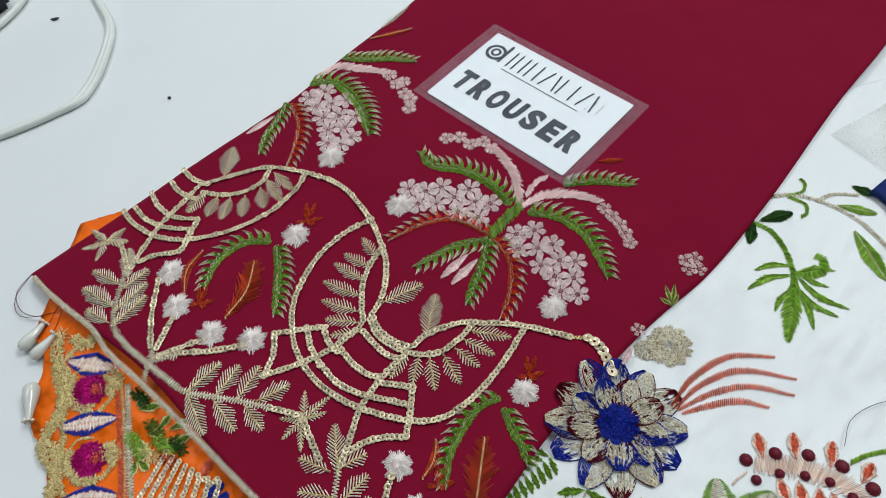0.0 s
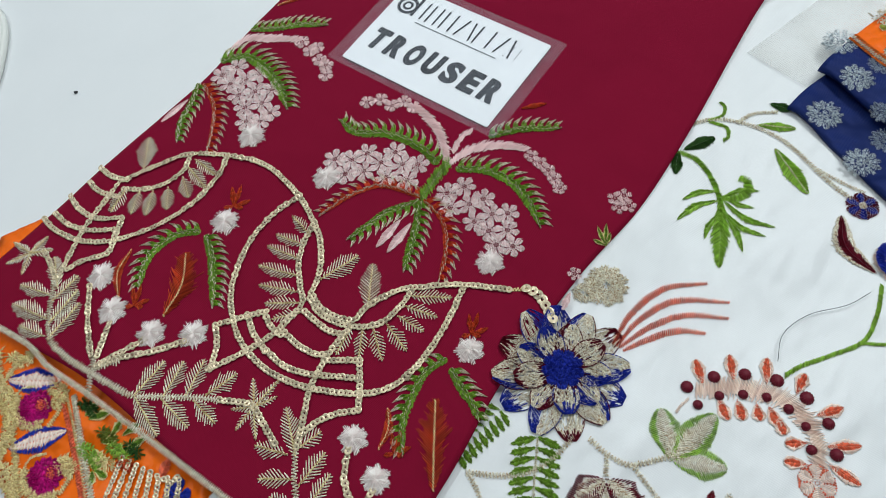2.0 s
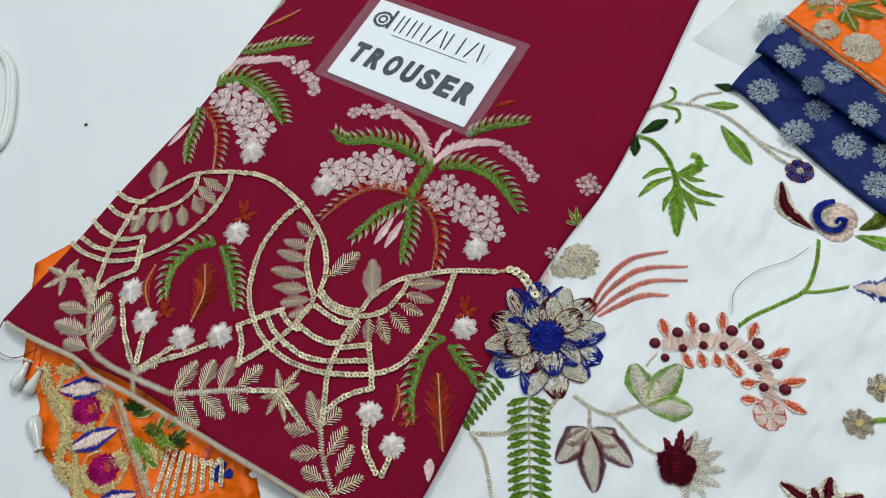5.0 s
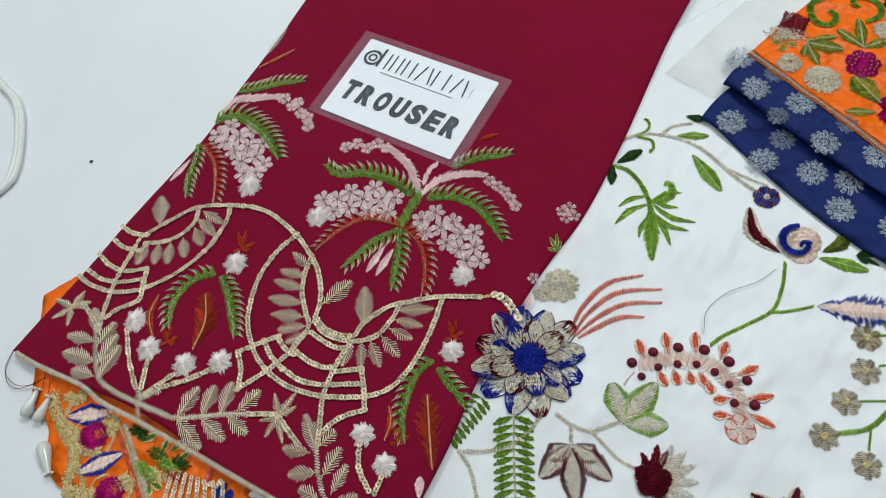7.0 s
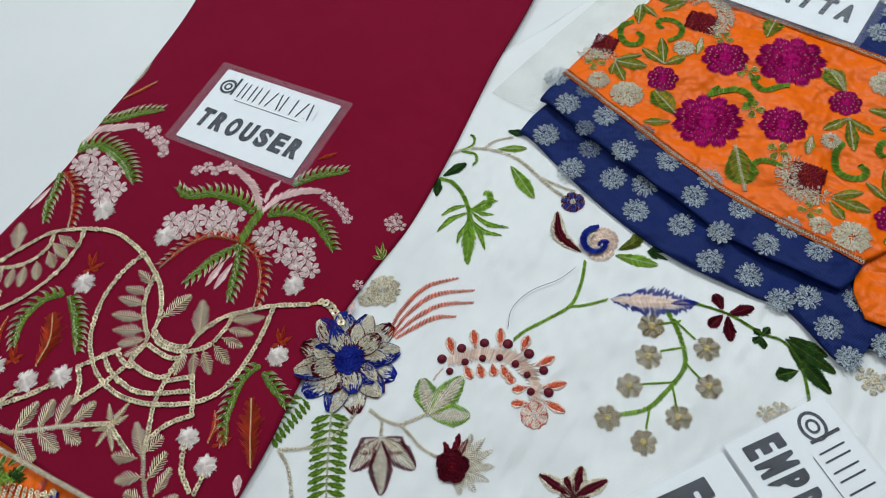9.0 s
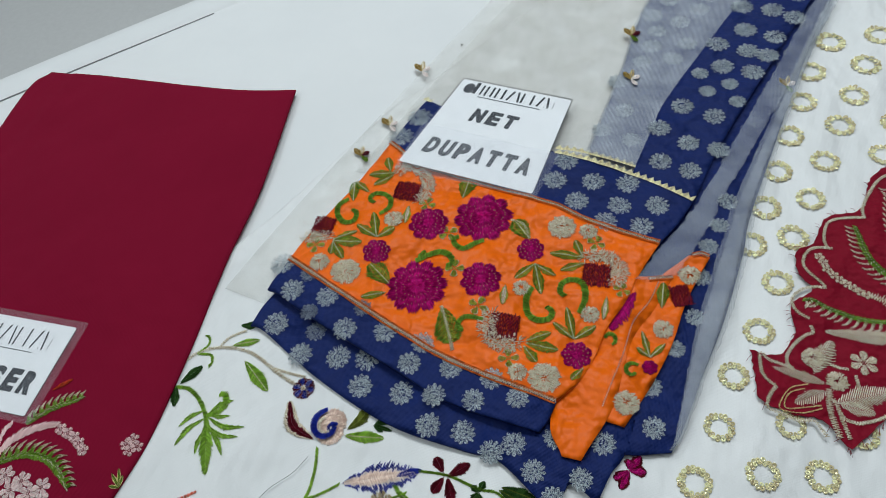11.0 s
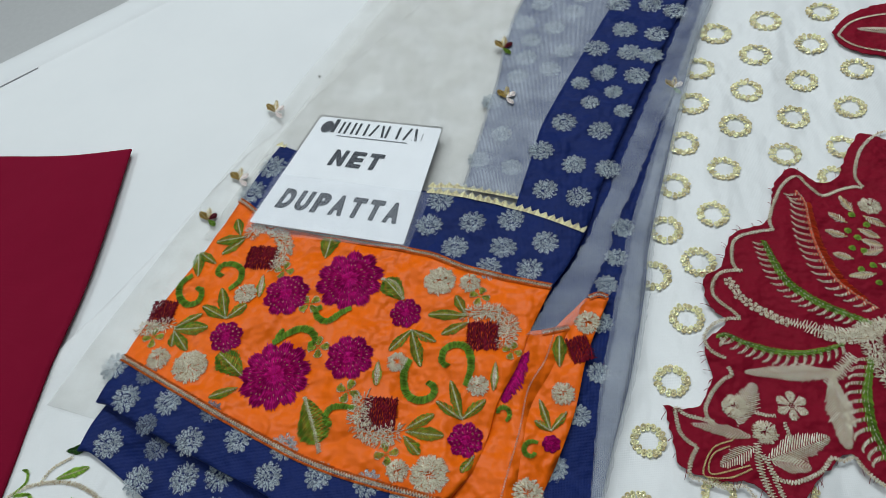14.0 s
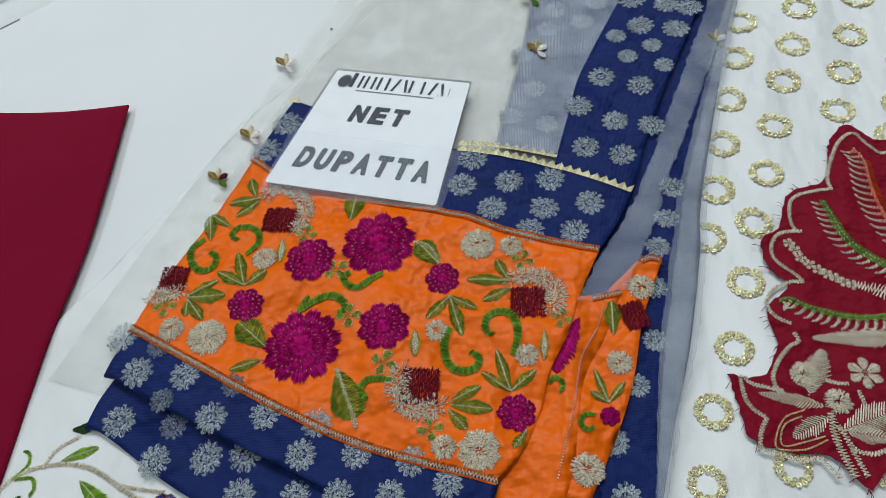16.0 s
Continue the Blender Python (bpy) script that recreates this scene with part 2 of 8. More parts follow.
def cloth(name, bottom, top, left, right, height, material, parent=None, thick=0.0005, step=0.003, fray=0.0, label=""):
    """A sheet of cloth between four edge lines, laid on the height field, with thickness."""
    b, t, l, r = (curve(e, 0.002) for e in (bottom, top, left, right))
    nu = max(4, round(sum((x - y).length for x, y in zip(b, b[1:])) / step))
    nv = max(4, round(sum((x - y).length for x, y in zip(l, l[1:])) / step))
    verts, faces = [], []
    for layer in (0, 1):
        for j in range(nv + 1):
            v = j / nv
            for i in range(nu + 1):
                u = i / nu
                p = (at_share(b, u) * (1 - v) + at_share(t, u) * v + at_share(l, v) * (1 - u) + at_share(r, v) * u
                     - (b[0] * (1 - u) * (1 - v) + b[-1] * u * (1 - v) + t[0] * (1 - u) * v + t[-1] * u * v))
                if fray and (i in (0, nu) or j in (0, nv)):
                    p = p + Vector((random.uniform(-fray, fray), random.uniform(-fray, fray)))
                z = height(p.x, p.y)
                verts.append((p.x, p.y, z - thick * layer))
    n = (nu + 1) * (nv + 1)
    at = lambda i, j, layer: layer * n + j * (nu + 1) + i
    for j in range(nv):
        for i in range(nu):
            faces.append((at(i, j, 0), at(i + 1, j, 0), at(i + 1, j + 1, 0), at(i, j + 1, 0)))
            faces.append((at(i, j, 1), at(i, j + 1, 1), at(i + 1, j + 1, 1), at(i + 1, j, 1)))
    for i in range(nu):
        faces.append((at(i, 0, 1), at(i + 1, 0, 1), at(i + 1, 0, 0), at(i, 0, 0)))
        faces.append((at(i, nv, 0), at(i + 1, nv, 0), at(i + 1, nv, 1), at(i, nv, 1)))
    for j in range(nv):
        faces.append((at(0, j, 0), at(0, j + 1, 0), at(0, j + 1, 1), at(0, j, 1)))
        faces.append((at(nu, j, 1), at(nu, j + 1, 1), at(nu, j + 1, 0), at(nu, j, 0)))
    mesh = bpy.data.meshes.new(name)
    mesh.from_pydata(verts, [], faces)
    mesh.polygons.foreach_set("use_smooth", [True] * len(faces))
    return part(name, mesh, material, parent, label)


def sweep(name, points, radius, material, parent=None, sides=8, step=0.004, label=""):
    """A round cord along a line in space."""
    line = curve(points, step)
    verts, faces = [], []
    for i, p in enumerate(line):
        d = (line[min(i + 1, len(line) - 1)] - line[max(i - 1, 0)]).normalized()
        u = d.cross(Vector((0, 0, 1)))
        u = u.normalized() if u.length > 1e-4 else Vector((1, 0, 0))
        w = u.cross(d)
        for k in range(sides):
            a = 2 * math.pi * k / sides
            verts.append(p + radius * (math.cos(a) * u + math.sin(a) * w))
    for i in range(len(line) - 1):
        for k in range(sides):
            faces.append((i * sides + k, i * sides + (k + 1) % sides, (i + 1) * sides + (k + 1) % sides, (i + 1) * sides + k))
    faces += [tuple(range(sides - 1, -1, -1)), tuple((len(line) - 1) * sides + k for k in range(sides))]
    mesh = bpy.data.meshes.new(name)
    mesh.from_pydata(verts, [], faces)
    mesh.polygons.foreach_set("use_smooth", [True] * len(faces))
    return part(name, mesh, material, parent, label)


def box_mesh(x0, y0, z0, x1, y1, z1, bevel=0.0, segments=2):
    bm = bmesh.new()
    bmesh.ops.create_cube(bm, size=1)
    bmesh.ops.scale(bm, vec=(x1 - x0, y1 - y0, z1 - z0), verts=bm.verts)
    bmesh.ops.translate(bm, vec=((x0 + x1) / 2, (y0 + y1) / 2, (z0 + z1) / 2), verts=bm.verts)
    if bevel:
        bmesh.ops.bevel(bm, geom=bm.edges[:], offset=bevel, segments=segments, affect="EDGES")
    return bm


# ---- the room and the table ----
tagged(part("floor", box_mesh(-3, -3, -0.80, 3.6, 3.6, -0.75), M["floor"]), "pale grey tiled floor under the table", "floor", kind="structure")
tagged(part("ceiling", box_mesh(-3, -3, 1.85, 3.6, 3.6, 1.9), M["wall"]), "white painted ceiling", "ceiling", kind="structure")
for nm, b in (("wall_north", (-3, 3.5, -0.75, 3.6, 3.6, 1.85)), ("wall_south", (-3, -3.1, -0.75, 3.6, -3, 1.85)),
              ("wall_west", (-3.1, -3, -0.75, -3, 3.6, 1.85)), ("wall_east", (3.6, -3, -0.75, 3.7, 3.6, 1.85))):
    tagged(part(nm, box_mesh(*b), M["wall"]), "white painted room wall", "wall", kind="structure")
TURN = math.radians(43.0)
INTO = Vector((-math.sin(TURN), math.cos(TURN)))
ALONG = Vector((math.cos(TURN), math.sin(TURN)))


def table_place(u, v):
    """From metres along and into the table to the room."""
    return ALONG * u + INTO * v


table = empty("table", "large rectangular table under a white cover", "table", at=(0, 0, -0.75))
table.rotation_euler = (0, 0, TURN)
part("tabletop", box_mesh(-0.9, -1.0, 0.700, 1.5, 0.325, 0.735, 0.004), M["table"], table)
for x, y in ((-0.83, -0.93), (1.43, -0.93), (-0.83, 0.26), (1.43, 0.26)):
    part("leg", box_mesh(x - 0.03, y - 0.03, 0, x + 0.03, y + 0.03, 0.700, 0.003), M["wall"], table)


def draped_cover():
    """The smooth white cover: flat on top, rounded over the far and near edges and hanging down."""
    prof = [(-1.03, -0.30), (-1.03, -0.05)] + [(-0.98 - 0.05 * math.cos(a), -0.05 + 0.05 * math.sin(a)) for a in (0.4, 0.8, 1.2, 1.57)]
    prof += [(-0.6, 0), (-0.2, 0), (0.1, 0), (0.2, 0), (0.297, 0), (0.2985, 0.0006), (0.300, -0.0004), (0.315, -0.0004)]
    prof += [(0.315 + 0.08 * math.sin(a), -0.0804 + 0.08 * math.cos(a)) for a in (0.25, 0.5, 0.75, 1.0, 1.25, 1.57)] + [(0.396, -0.2), (0.398, -0.45)]
    us = [-0.95 + 0.1 * i for i in range(26)]
    verts, faces = [], []
    for v, z in prof:
        for u in us:
            wob = 0.003 * math.sin(u * 9) * (1 if v > 0.25 or v < -1 else 0)
            p = table_place(u, v + wob)
            verts.append((p.x, p.y, z))
    n = len(us)
    for r in range(len(prof) - 1):
        for k in range(n - 1):
            faces.append((r * n + k, r * n + k + 1, (r + 1) * n + k + 1, (r + 1) * n + k))
    mesh = bpy.data.meshes.new("table_cover")
    mesh.from_pydata(verts, [], faces)
    mesh.polygons.foreach_set("use_smooth", [True] * len(faces))
    return mesh


tagged(part("table_cover", draped_cover(), M["table"]), "smooth white table cover hanging over the table edge", "table cover", kind="structure")


# ---- height fields of the cloths ----
def ripple(x, y, scale, seed):
    return noise.noise(Vector((x * scale, y * scale, seed)))


def h_organza(x, y):
    return 0.0024 + 0.0012 * ripple(x, y, 14, 3.1) + 0.0005 * ripple(x, y, 45, 3.7)


def h_trim(x, y):
    return 0.0032 + 0.001 * ripple(x, y, 30, 7.7)


def h_trouser(x, y):
    edge = min(1, max(0, (x + 0.078) / 0.012)) * min(1, max(0, (0.202 - x) / 0.014))
    lift = 0.0030 * min(1, max(0, (-0.10 - y) / 0.08)) * min(1, max(0, (x + 0.09) / 0.06))
    return 0.0040 + 0.0016 * edge + lift * (0.6 + 0.4 * edge) + 0.0014 * ripple(x, y, 13, 1.3) + 0.0004 * ripple(x, y, 40, 4.3)


def h_low(x, y):
    return 0.0060 + 0.0019 * ripple(x, y, 26, 6.6) + 0.0008 * ripple(x, y, 70, 1.2)


def h_fold(x, y):
    return 0.0092 + 0.0016 * ripple(x, y, 45, 9.1)


def h_net(x, y):
    return 0.0034 + 0.0008 * ripple(x, y, 20, 8.8)


def h_upper(x, y):
    return 0.0075 + 0.0012 * ripple(x, y, 22, 8.1)


def h_upper_net(x, y):
    return 0.0100 + 0.0016 * ripple(x * 3, y, 40, 8.4)


def h_patch(x, y):
    return 0.0048 + 0.0012 * ripple(x, y, 14, 5.5)


def h_over(x, y):
    """Over the white panel and, past its edge, over the trouser piece."""
    t = min(1, max(0, (0.2035 - x) / 0.008))
    return h_organza(x, y) * (1 - t) + (h_trouser(x, y) + 0.0006) * t


def h_dupatta(x, y):
    return 0.0105 + 0.0022 * ripple(x, y, 20, 2.2) + 0.0014 * ripple(x, y, 62, 5.2)


# ---- embroidery ----
class Sew:
    """Collects stitches, each a little roofed ridge of thread laid on a cloth."""

    def __init__(self, cloth_height, lift=0.0004):
        self.h, self.lift, self.v, self.f, self.m = cloth_height, lift, [], [], []

    def thread(self, a, b, w=0.0007, up=0.0007, mat=0):
        d = b - a
        n = d.length
        if n < 1e-5:
            return
        s = Vector((-d.y, d.x)) * (w * 0.5 / n)
        base = len(self.v)
        c = (a + b) * 0.5
        up *= random.uniform(0.55, 1.3)
        for p, k, r in ((a, 0.75, 0.35), (c, 1.0, 1.0), (b, 0.55, 0.2)):
            z = self.h(p.x, p.y) + self.lift
            q = s * k
            self.v += [(p.x + q.x, p.y + q.y, z), (p.x, p.y, z + up * r), (p.x - q.x, p.y - q.y, z)]
        for i in (0, 3):
            o = base + i
            self.f += [(o, o + 3, o + 4, o + 1), (o + 1, o + 4, o + 5, o + 2)]
            self.m += [mat, mat]

    def hook(self, line, w, up, mats):
        """A bent stitch along a few points, one material for each span."""
        for i in range(len(line) - 1):
            self.thread(line[i], line[i + 1], w * (1 - 0.25 * i), up, mats[min(i, len(mats) - 1)])

    def disc(self, c, r, hole=0.35, tilt=0.25, mat=0, sides=10, up=0.0007):
        z = self.h(c.x, c.y) + self.lift + up
        tx, ty = random.uniform(-tilt, tilt), random.uniform(-tilt, tilt)
        base = len(self.v)
        for k in range(sides):
            a = 2 * math.pi * k / sides
            for q, dz in ((r, 0.0), (r * 0.72, 0.00025), (r * hole, -0.0001)):
                x, y = q * math.cos(a), q * math.sin(a)
                self.v.append((c.x + x, c.y + y, z + dz + x * tx + y * ty))
        for k in range(sides):
            i, j = base + 3 * k, base + 3 * ((k + 1) % sides)
            self.f += [(i, j, j + 1, i + 1), (i + 1, j + 1, j + 2, i + 2)]
            self.m += [mat, mat]

    def done(self, name, cols, parent, label=""):
        mesh = bpy.data.meshes.new(name)
        mesh.from_pydata(self.v, [], self.f)
        mesh.polygons.foreach_set("material_index", self.m)
        return part(name, mesh, [M[c] for c in cols], parent, label)


def side_of(d):
    return Vector((-d.y, d.x))


def fill_leaf(s, line, width, pitch, lean, mats, ragged, peak=0.45, split=0.55, w=0.0007):
    """Stitches from the midrib to both edges of a leaf along a line."""
    n = max(4, int(sum((a - b).length for a, b in zip(line, line[1:])) / pitch))
    for i in range(n + 1):
        t = i / n
        m = at_share(line, t)
        d = (at_share(line, t + 0.03) - at_share(line, t - 0.03)).normalized()
        e = (t / peak) if t < peak else (1 - t) / (1 - peak)
        half = width / 2 * (max(e, 0.0) ** (0.6 if t < peak else 0.62)) + width * 0.03
        for g in (-1, 1):
            r = half * random.uniform(1 - ragged, 1 + ragged * 0.6)
            tip = m + side_of(d) * (g * r) + d * (lean * r)
            if len(mats) > 1:
                mid = m.lerp(tip, split + random.uniform(-0.12, 0.12))
                s.thread(m, mid, w, 0.0007, mats[0])
                s.thread(mid, tip, w, 0.0007, mats[1])
            else:
                s.thread(m, tip, w, 0.0008, mats[0])


def bent(p, q, bend):
    p, q = Vector(p), Vector(q)
    d = q - p
    return curve([p, (p + q) / 2 + side_of(d) * bend, q], 0.0015)


def leaf(K, p, q, width, cols, bend=0.0, vein=None, ragged=0.15, lean=0.7, pitch=0.0006, thin=0.0007, name="embroidered_leaf"):
    """A stitched leaf; a purely metallic one is toothed, with the ground showing between its stitches."""
    cols = cols.split()
    s = Sew(K[1])
    line = bent(p, q, bend)
    if cols == ["silver"] or cols == ["gold"]:
        fill_leaf(s, line, width, 0.00165 if K[0] is trouser else 0.00130, max(lean, 0.8), [0], 0.18, peak=0.30, w=0.00074)
    else:
        fill_leaf(s, line, width, pitch, lean, list(range(len(cols))), ragged, w=thin)
    if vein:
        cols.append(vein)
        for a, b in zip(line[::1], line[1::1]):
            o = side_of(b - a) * 0.3
            s.thread(a - o, b + o, 0.0009, 0.0012, len(cols) - 1)
    return s.done(name, cols, K[0])


def stem(K, pts, width, col, pitch=0.00075, slant=0.9, taper=0.0, rag=0.2, lift=0.0004, thin=0.00065, name="embroidered_stem"):
    """Close cross stitches along a line; metallic ones lie zigzag."""
    s = Sew(K[1], lift)
    line = curve(pts, pitch)
    n = len(line) - 1
    zigzag = col in ("silver", "gold")
    for i in range(n):
        d = (line[i + 1] - line[i]).normalized()
        k = 1 - taper * abs(2 * i / n - 1) ** 2
        g = (0.30 if i % 2 else -0.10) if zigzag else slant
        thin = max(thin, 0.0006) if zigzag else thin
        o = (side_of(d) + d * g).normalized() * (width / 2 * k)
        s.thread(line[i] - o * random.uniform(1 - rag, 1 + rag), line[i] + o * random.uniform(1 - rag, 1 + rag), thin, 0.0009)
    return s.done(name, [col], K[0])


def sequin_line(K, pts, col="champagne", r=0.0017, name="sequin_line"):
    """Overlapping sequins held down by a short stitch each."""
    s = Sew(K[1])
    for p in curve(pts, r * 1.30):
        p = p + Vector((random.uniform(-1, 1), random.uniform(-1, 1))) * r * 0.10
        s.disc(p, r * random.uniform(0.94, 1.06), 0.26, 0.32, 0, 12)
        a = random.uniform(0, 6.28)
        o = Vector((math.cos(a), math.sin(a))) * r
        s.thread(p + o * 0.1, p + o, 0.0004, 0.0014, 1)
    return s.done(name, [col, "silver"], K[0])


def fern(K, pts, width, col, tip="silver", outer=1, teeth=0.0046, body=0.36, name="embroidered_fern"):
    """A bent frond: close stitches within, hooked teeth with metallic tips without."""
    s = Sew(K[1])
    line = curve(pts, 0.0008)
    size = 0.0008 * (len(line) - 1)
    n = max(5, int(size / 0.00055))
    for i in range(n + 1):
        t = i / n
        m = at_share(line, t)
        d = (at_share(line, t + 0.03) - at_share(line, t - 0.03)).normalized()
        k = (0.55 + 0.45 * math.sin(math.pi * min(1, t * 0.8 + 0.15))) * (1 if t < 0.85 else (1 - t) / 0.15 * 0.7 + 0.3)
        r = width * body * k * random.uniform(0.8, 1.15)
        s.thread(m, m - side_of(d) * outer * r + d * r * 0.6, 0.0007, 0.0008, 0)
        s.thread(m, m + side_of(d) * outer * r * 0.55 + d * r * 0.5, 0.0007, 0.0009, 0)
        q = m + side_of(d) * random.uniform(-0.6, 0.6) * r
        s.thread(q, q + d * 0.0014, 0.0005, 0.0015, 1)
    nt = max(4, round(size / teeth))
    for i in range(nt):
        t = (i + 0.5) / nt
        m = at_share(line, t)
        d = (at_share(line, t + 0.03) - at_share(line, t - 0.03)).normalized()
        k = (0.6 + 0.4 * math.sin(math.pi * min(1, t * 0.8 + 0.2)))
        for j in range(6):
            o = m + d * (j - 2.5) * 0.0005
            u = side_of(d) * outer
            r = width * k * (0.72 + 0.05 * j)
            s.hook([o, o + u * r * 0.55 + d * r * 0.10, o + u * r * 0.95 + d * r * (0.28 + 0.03 * j), o + u * r * 1.12 + d * r * (0.46 + 0.03 * j)],
                   0.0007, 0.0009, [0, 1 if j > 2 else 0, 1])
    return s.done(name, [col, tip], K[0])


def puff(K, c, r, cols="cream", count=150, core=0.0, name="tufted_blossom"):
    """A tuft of radiating thread; metallic ones are a head of many short scalloped stitches."""
    s = Sew(K[1])
    cols = cols.split()
    c = Vector(c)
    if cols[0] in ("silver", "gold"):
        lobes = 7 + int(r * 300)
        for i in range(int((r / 0.00068) ** 2 * 3.2)):
            q = r * math.sqrt(random.random())
            a = random.uniform(0, 6.283)
            d = Vector((math.cos(a), math.sin(a)))
            edge = 0.80 + 0.20 * abs(math.sin(a * lobes / 2)) ** 0.7
            b = a + random.gauss(0, 0.45)
            s.lift = 0.0004 + 0.0010 * (1 - q / r)
            s.thread(c + d * q * edge * 0.85, c + d * q * edge * 0.85 + Vector((math.cos(b), math.sin(b))) * (0.0010 + 0.13 * r), 0.00055, 0.0008)
        return s.done(name, cols, K[0])
    for layer, share in ((0, 1.0), (1, 0.66)):
        s.lift = 0.0004 + 0.0008 * layer
        for i in range(int(count * (1 - 0.25 * layer))):
            a = 2.399 * i + layer
            wob = 1 + 0.10 * math.sin(7 * a)
            q = r * share * random.uniform(0.72, 1.05) * wob
            d = Vector((math.cos(a), math.sin(a)))
            s.thread(c + d * r * core, c + d * q, 0.0007, 0.0011, layer % len(cols))
    return s.done(name, cols, K[0])


def spray(K, pts, width, col, name="stitched_spray"):
    """A ragged fan of short stitches that stand off both sides of a bent line."""
    s = Sew(K[1])
    for p in curve(pts, 0.00008):
        e = random.uniform(-0.5, 0.5)
        a = random.uniform(0, 6.283)
        o = Vector((math.cos(a), math.sin(a))) * width * 0.5 * math.sqrt(random.random())
        d = o.normalized()
        d = (d + side_of(d) * e).normalized()
        s.lift = 0.0004 + 0.0008 * (1 - 2 * o.length / width)
        s.thread(p + o, p + o + d * random.uniform(0.0014, 0.0028), 0.00055, 0.0008)
    return s.done(name, [col], K[0])


def comb(K, pts, tooth, body, col, tip="silver", side=1, pitch=0.0052, name="embroidered_comb_leaf"):
    """A stitched spine with long hooked metallic teeth along one side."""
    s = Sew(K[1])
    line = curve(pts, 0.0007)
    n = len(line) - 1
    size = 0.0007 * n
    for i in range(n):
        t = i / n
        d = (line[i + 1] - line[i]).normalized()
        r = body * (0.35 + 0.65 * math.sin(math.pi * min(1, 0.12 + 0.8 * t))) * random.uniform(0.8, 1.15)
        u = side_of(d)
        s.thread(line[i] - u * r * 0.5 - d * r * 0.3, line[i] + u * r * 0.5 + d * r * 0.3, 0.0007, 0.0009, 0)
        if i % 3 == 0:
            s.thread(line[i], line[i] + d * 0.0016, 0.0005, 0.0016, 1)
    teeth = max(3, round(size / pitch))
    for k in range(teeth):
        t = (k + 0.5) / teeth
        m = at_share(line, t)
        d = (at_share(line, t + 0.03) - at_share(line, t - 0.03)).normalized()
        u = side_of(d) * side
        r = tooth * (0.45 + 0.55 * math.sin(math.pi * min(1, 0.15 + 0.75 * t)))
        hook = curve([m, m + u * r * 0.45 - d * r * 0.10, m + u * r * 0.85 - d * r * 0.32, m + u * r - d * r * 0.62], 0.0008)
        for j, q in enumerate(hook[:-1]):
            f = 1 - j / len(hook)
            e = (hook[j + 1] - q).normalized()
            w = 0.0011 * (0.45 + 0.7 * f)
            s.thread(q - side_of(e) * w - e * 0.0005, q + side_of(e) * w + e * 0.0005, 0.00052, 0.0008, 0 if j < len(hook) * 0.3 and j % 2 else 1)
    return s.done(name, [col, tip], K[0])


def blossom(K, c, r, col, petals=5, turn=0.0, centre=None, width=0.75, inner=0.1, split=0.55, name="embroidered_blossom"):
    """A flower of stitched petals; col may name an inner and an outer thread."""
    cols = col.split()
    s = Sew(K[1])
    c = Vector(c)
    mats = list(range(len(cols)))
    loose = cols[0] == "bronze"
    for k in range(petals):
        a = turn + 2 * math.pi * k / petals
        d = Vector((math.cos(a), math.sin(a)))
        fill_leaf(s, [c + d * r * inner, c + d * r * 0.55, c + d * r], r * width, 0.00095 if loose else 0.00075, 0.5, mats, 0.3 if loose else 0.15, 0.55, split, 0.0006 if loose else 0.0007)
    if centre:
        cols.append(centre)
        s.lift += 0.0008
        for i in range(26):
            a = 2.399 * i
            d = Vector((math.cos(a), math.sin(a)))
            s.thread(c + d * r * 0.02, c + d * r * 0.28 * random.uniform(0.7, 1.1), 0.0008, 0.0009, len(cols) - 1)
    return s.done(name, cols, K[0])


def dahlia(K, c, r, petals, cols, turn=0.0, name="dahlia_petal"):
    """A large double flower: long stitches run down every petal and change thread on the way."""
    c = Vector(c)
    for row, (count, share, wide) in enumerate(((petals, 1.0, 0.225), (petals - 3, 0.70, 0.19))):
        for k in range(count):
            a = turn + 2 * math.pi * (k + 0.5 * row) / count + random.uniform(-0.05, 0.05)
            d = Vector((math.cos(a), math.sin(a)))
            n = side_of(d)
            reach = r * share * random.uniform(0.93, 1.03)
            half = r * wide
            s = Sew(K[1], 0.0004 + 0.0006 * (k % 2) + 0.0011 * row)
            shape = lambda t: half * math.sin(math.pi * min(1.0, max(0.0, t * 0.90 + 0.06)) ** 1.5) ** 0.75
            kind = (k * 5 + row) % 4
            lanes = 11
            for i in range(-lanes, lanes + 1):
                t = 0.16 + 0.05 * random.random()
                while t < 0.985:
                    e = t + random.uniform(0.05, 0.11)
                    x = i / lanes
                    lean, lean2 = x * shape(t), x * shape(min(e, 1))
                    m = 0
                    if t < 0.30 + 0.16 * random.random():
                        m = 1
                    elif kind == 0 and t > 0.66 + 0.2 * random.random():
                        m = 2
                    elif kind == 1 and x < -0.35 + 0.3 * random.random():
                        m = 2
                    elif kind == 2 and t > 0.72 + 0.2 * random.random():
                        m = 1
                    elif kind == 3 and x > 0.35 + 0.3 * random.random():
                        m = 2 if k % 2 else 1
                    if random.random() < 0.86:
                        s.thread(c + d * reach * t + n * lean, c + d * reach * min(e, 1) + n * lean2, 0.00052, 0.0007, m)
                    t = e
            for g in (-1, 1):
                line = [c + d * reach * (0.3 + 0.7 * j / 14) + n * g * shape(0.3 + 0.7 * j / 14) for j in range(15)]
                for p, q in zip(line, line[1:]):
                    s.thread(p, q, 0.0006, 0.0011, 2 if kind in (0, 1) else 1)
            s.done(name, cols.split(), K[0])


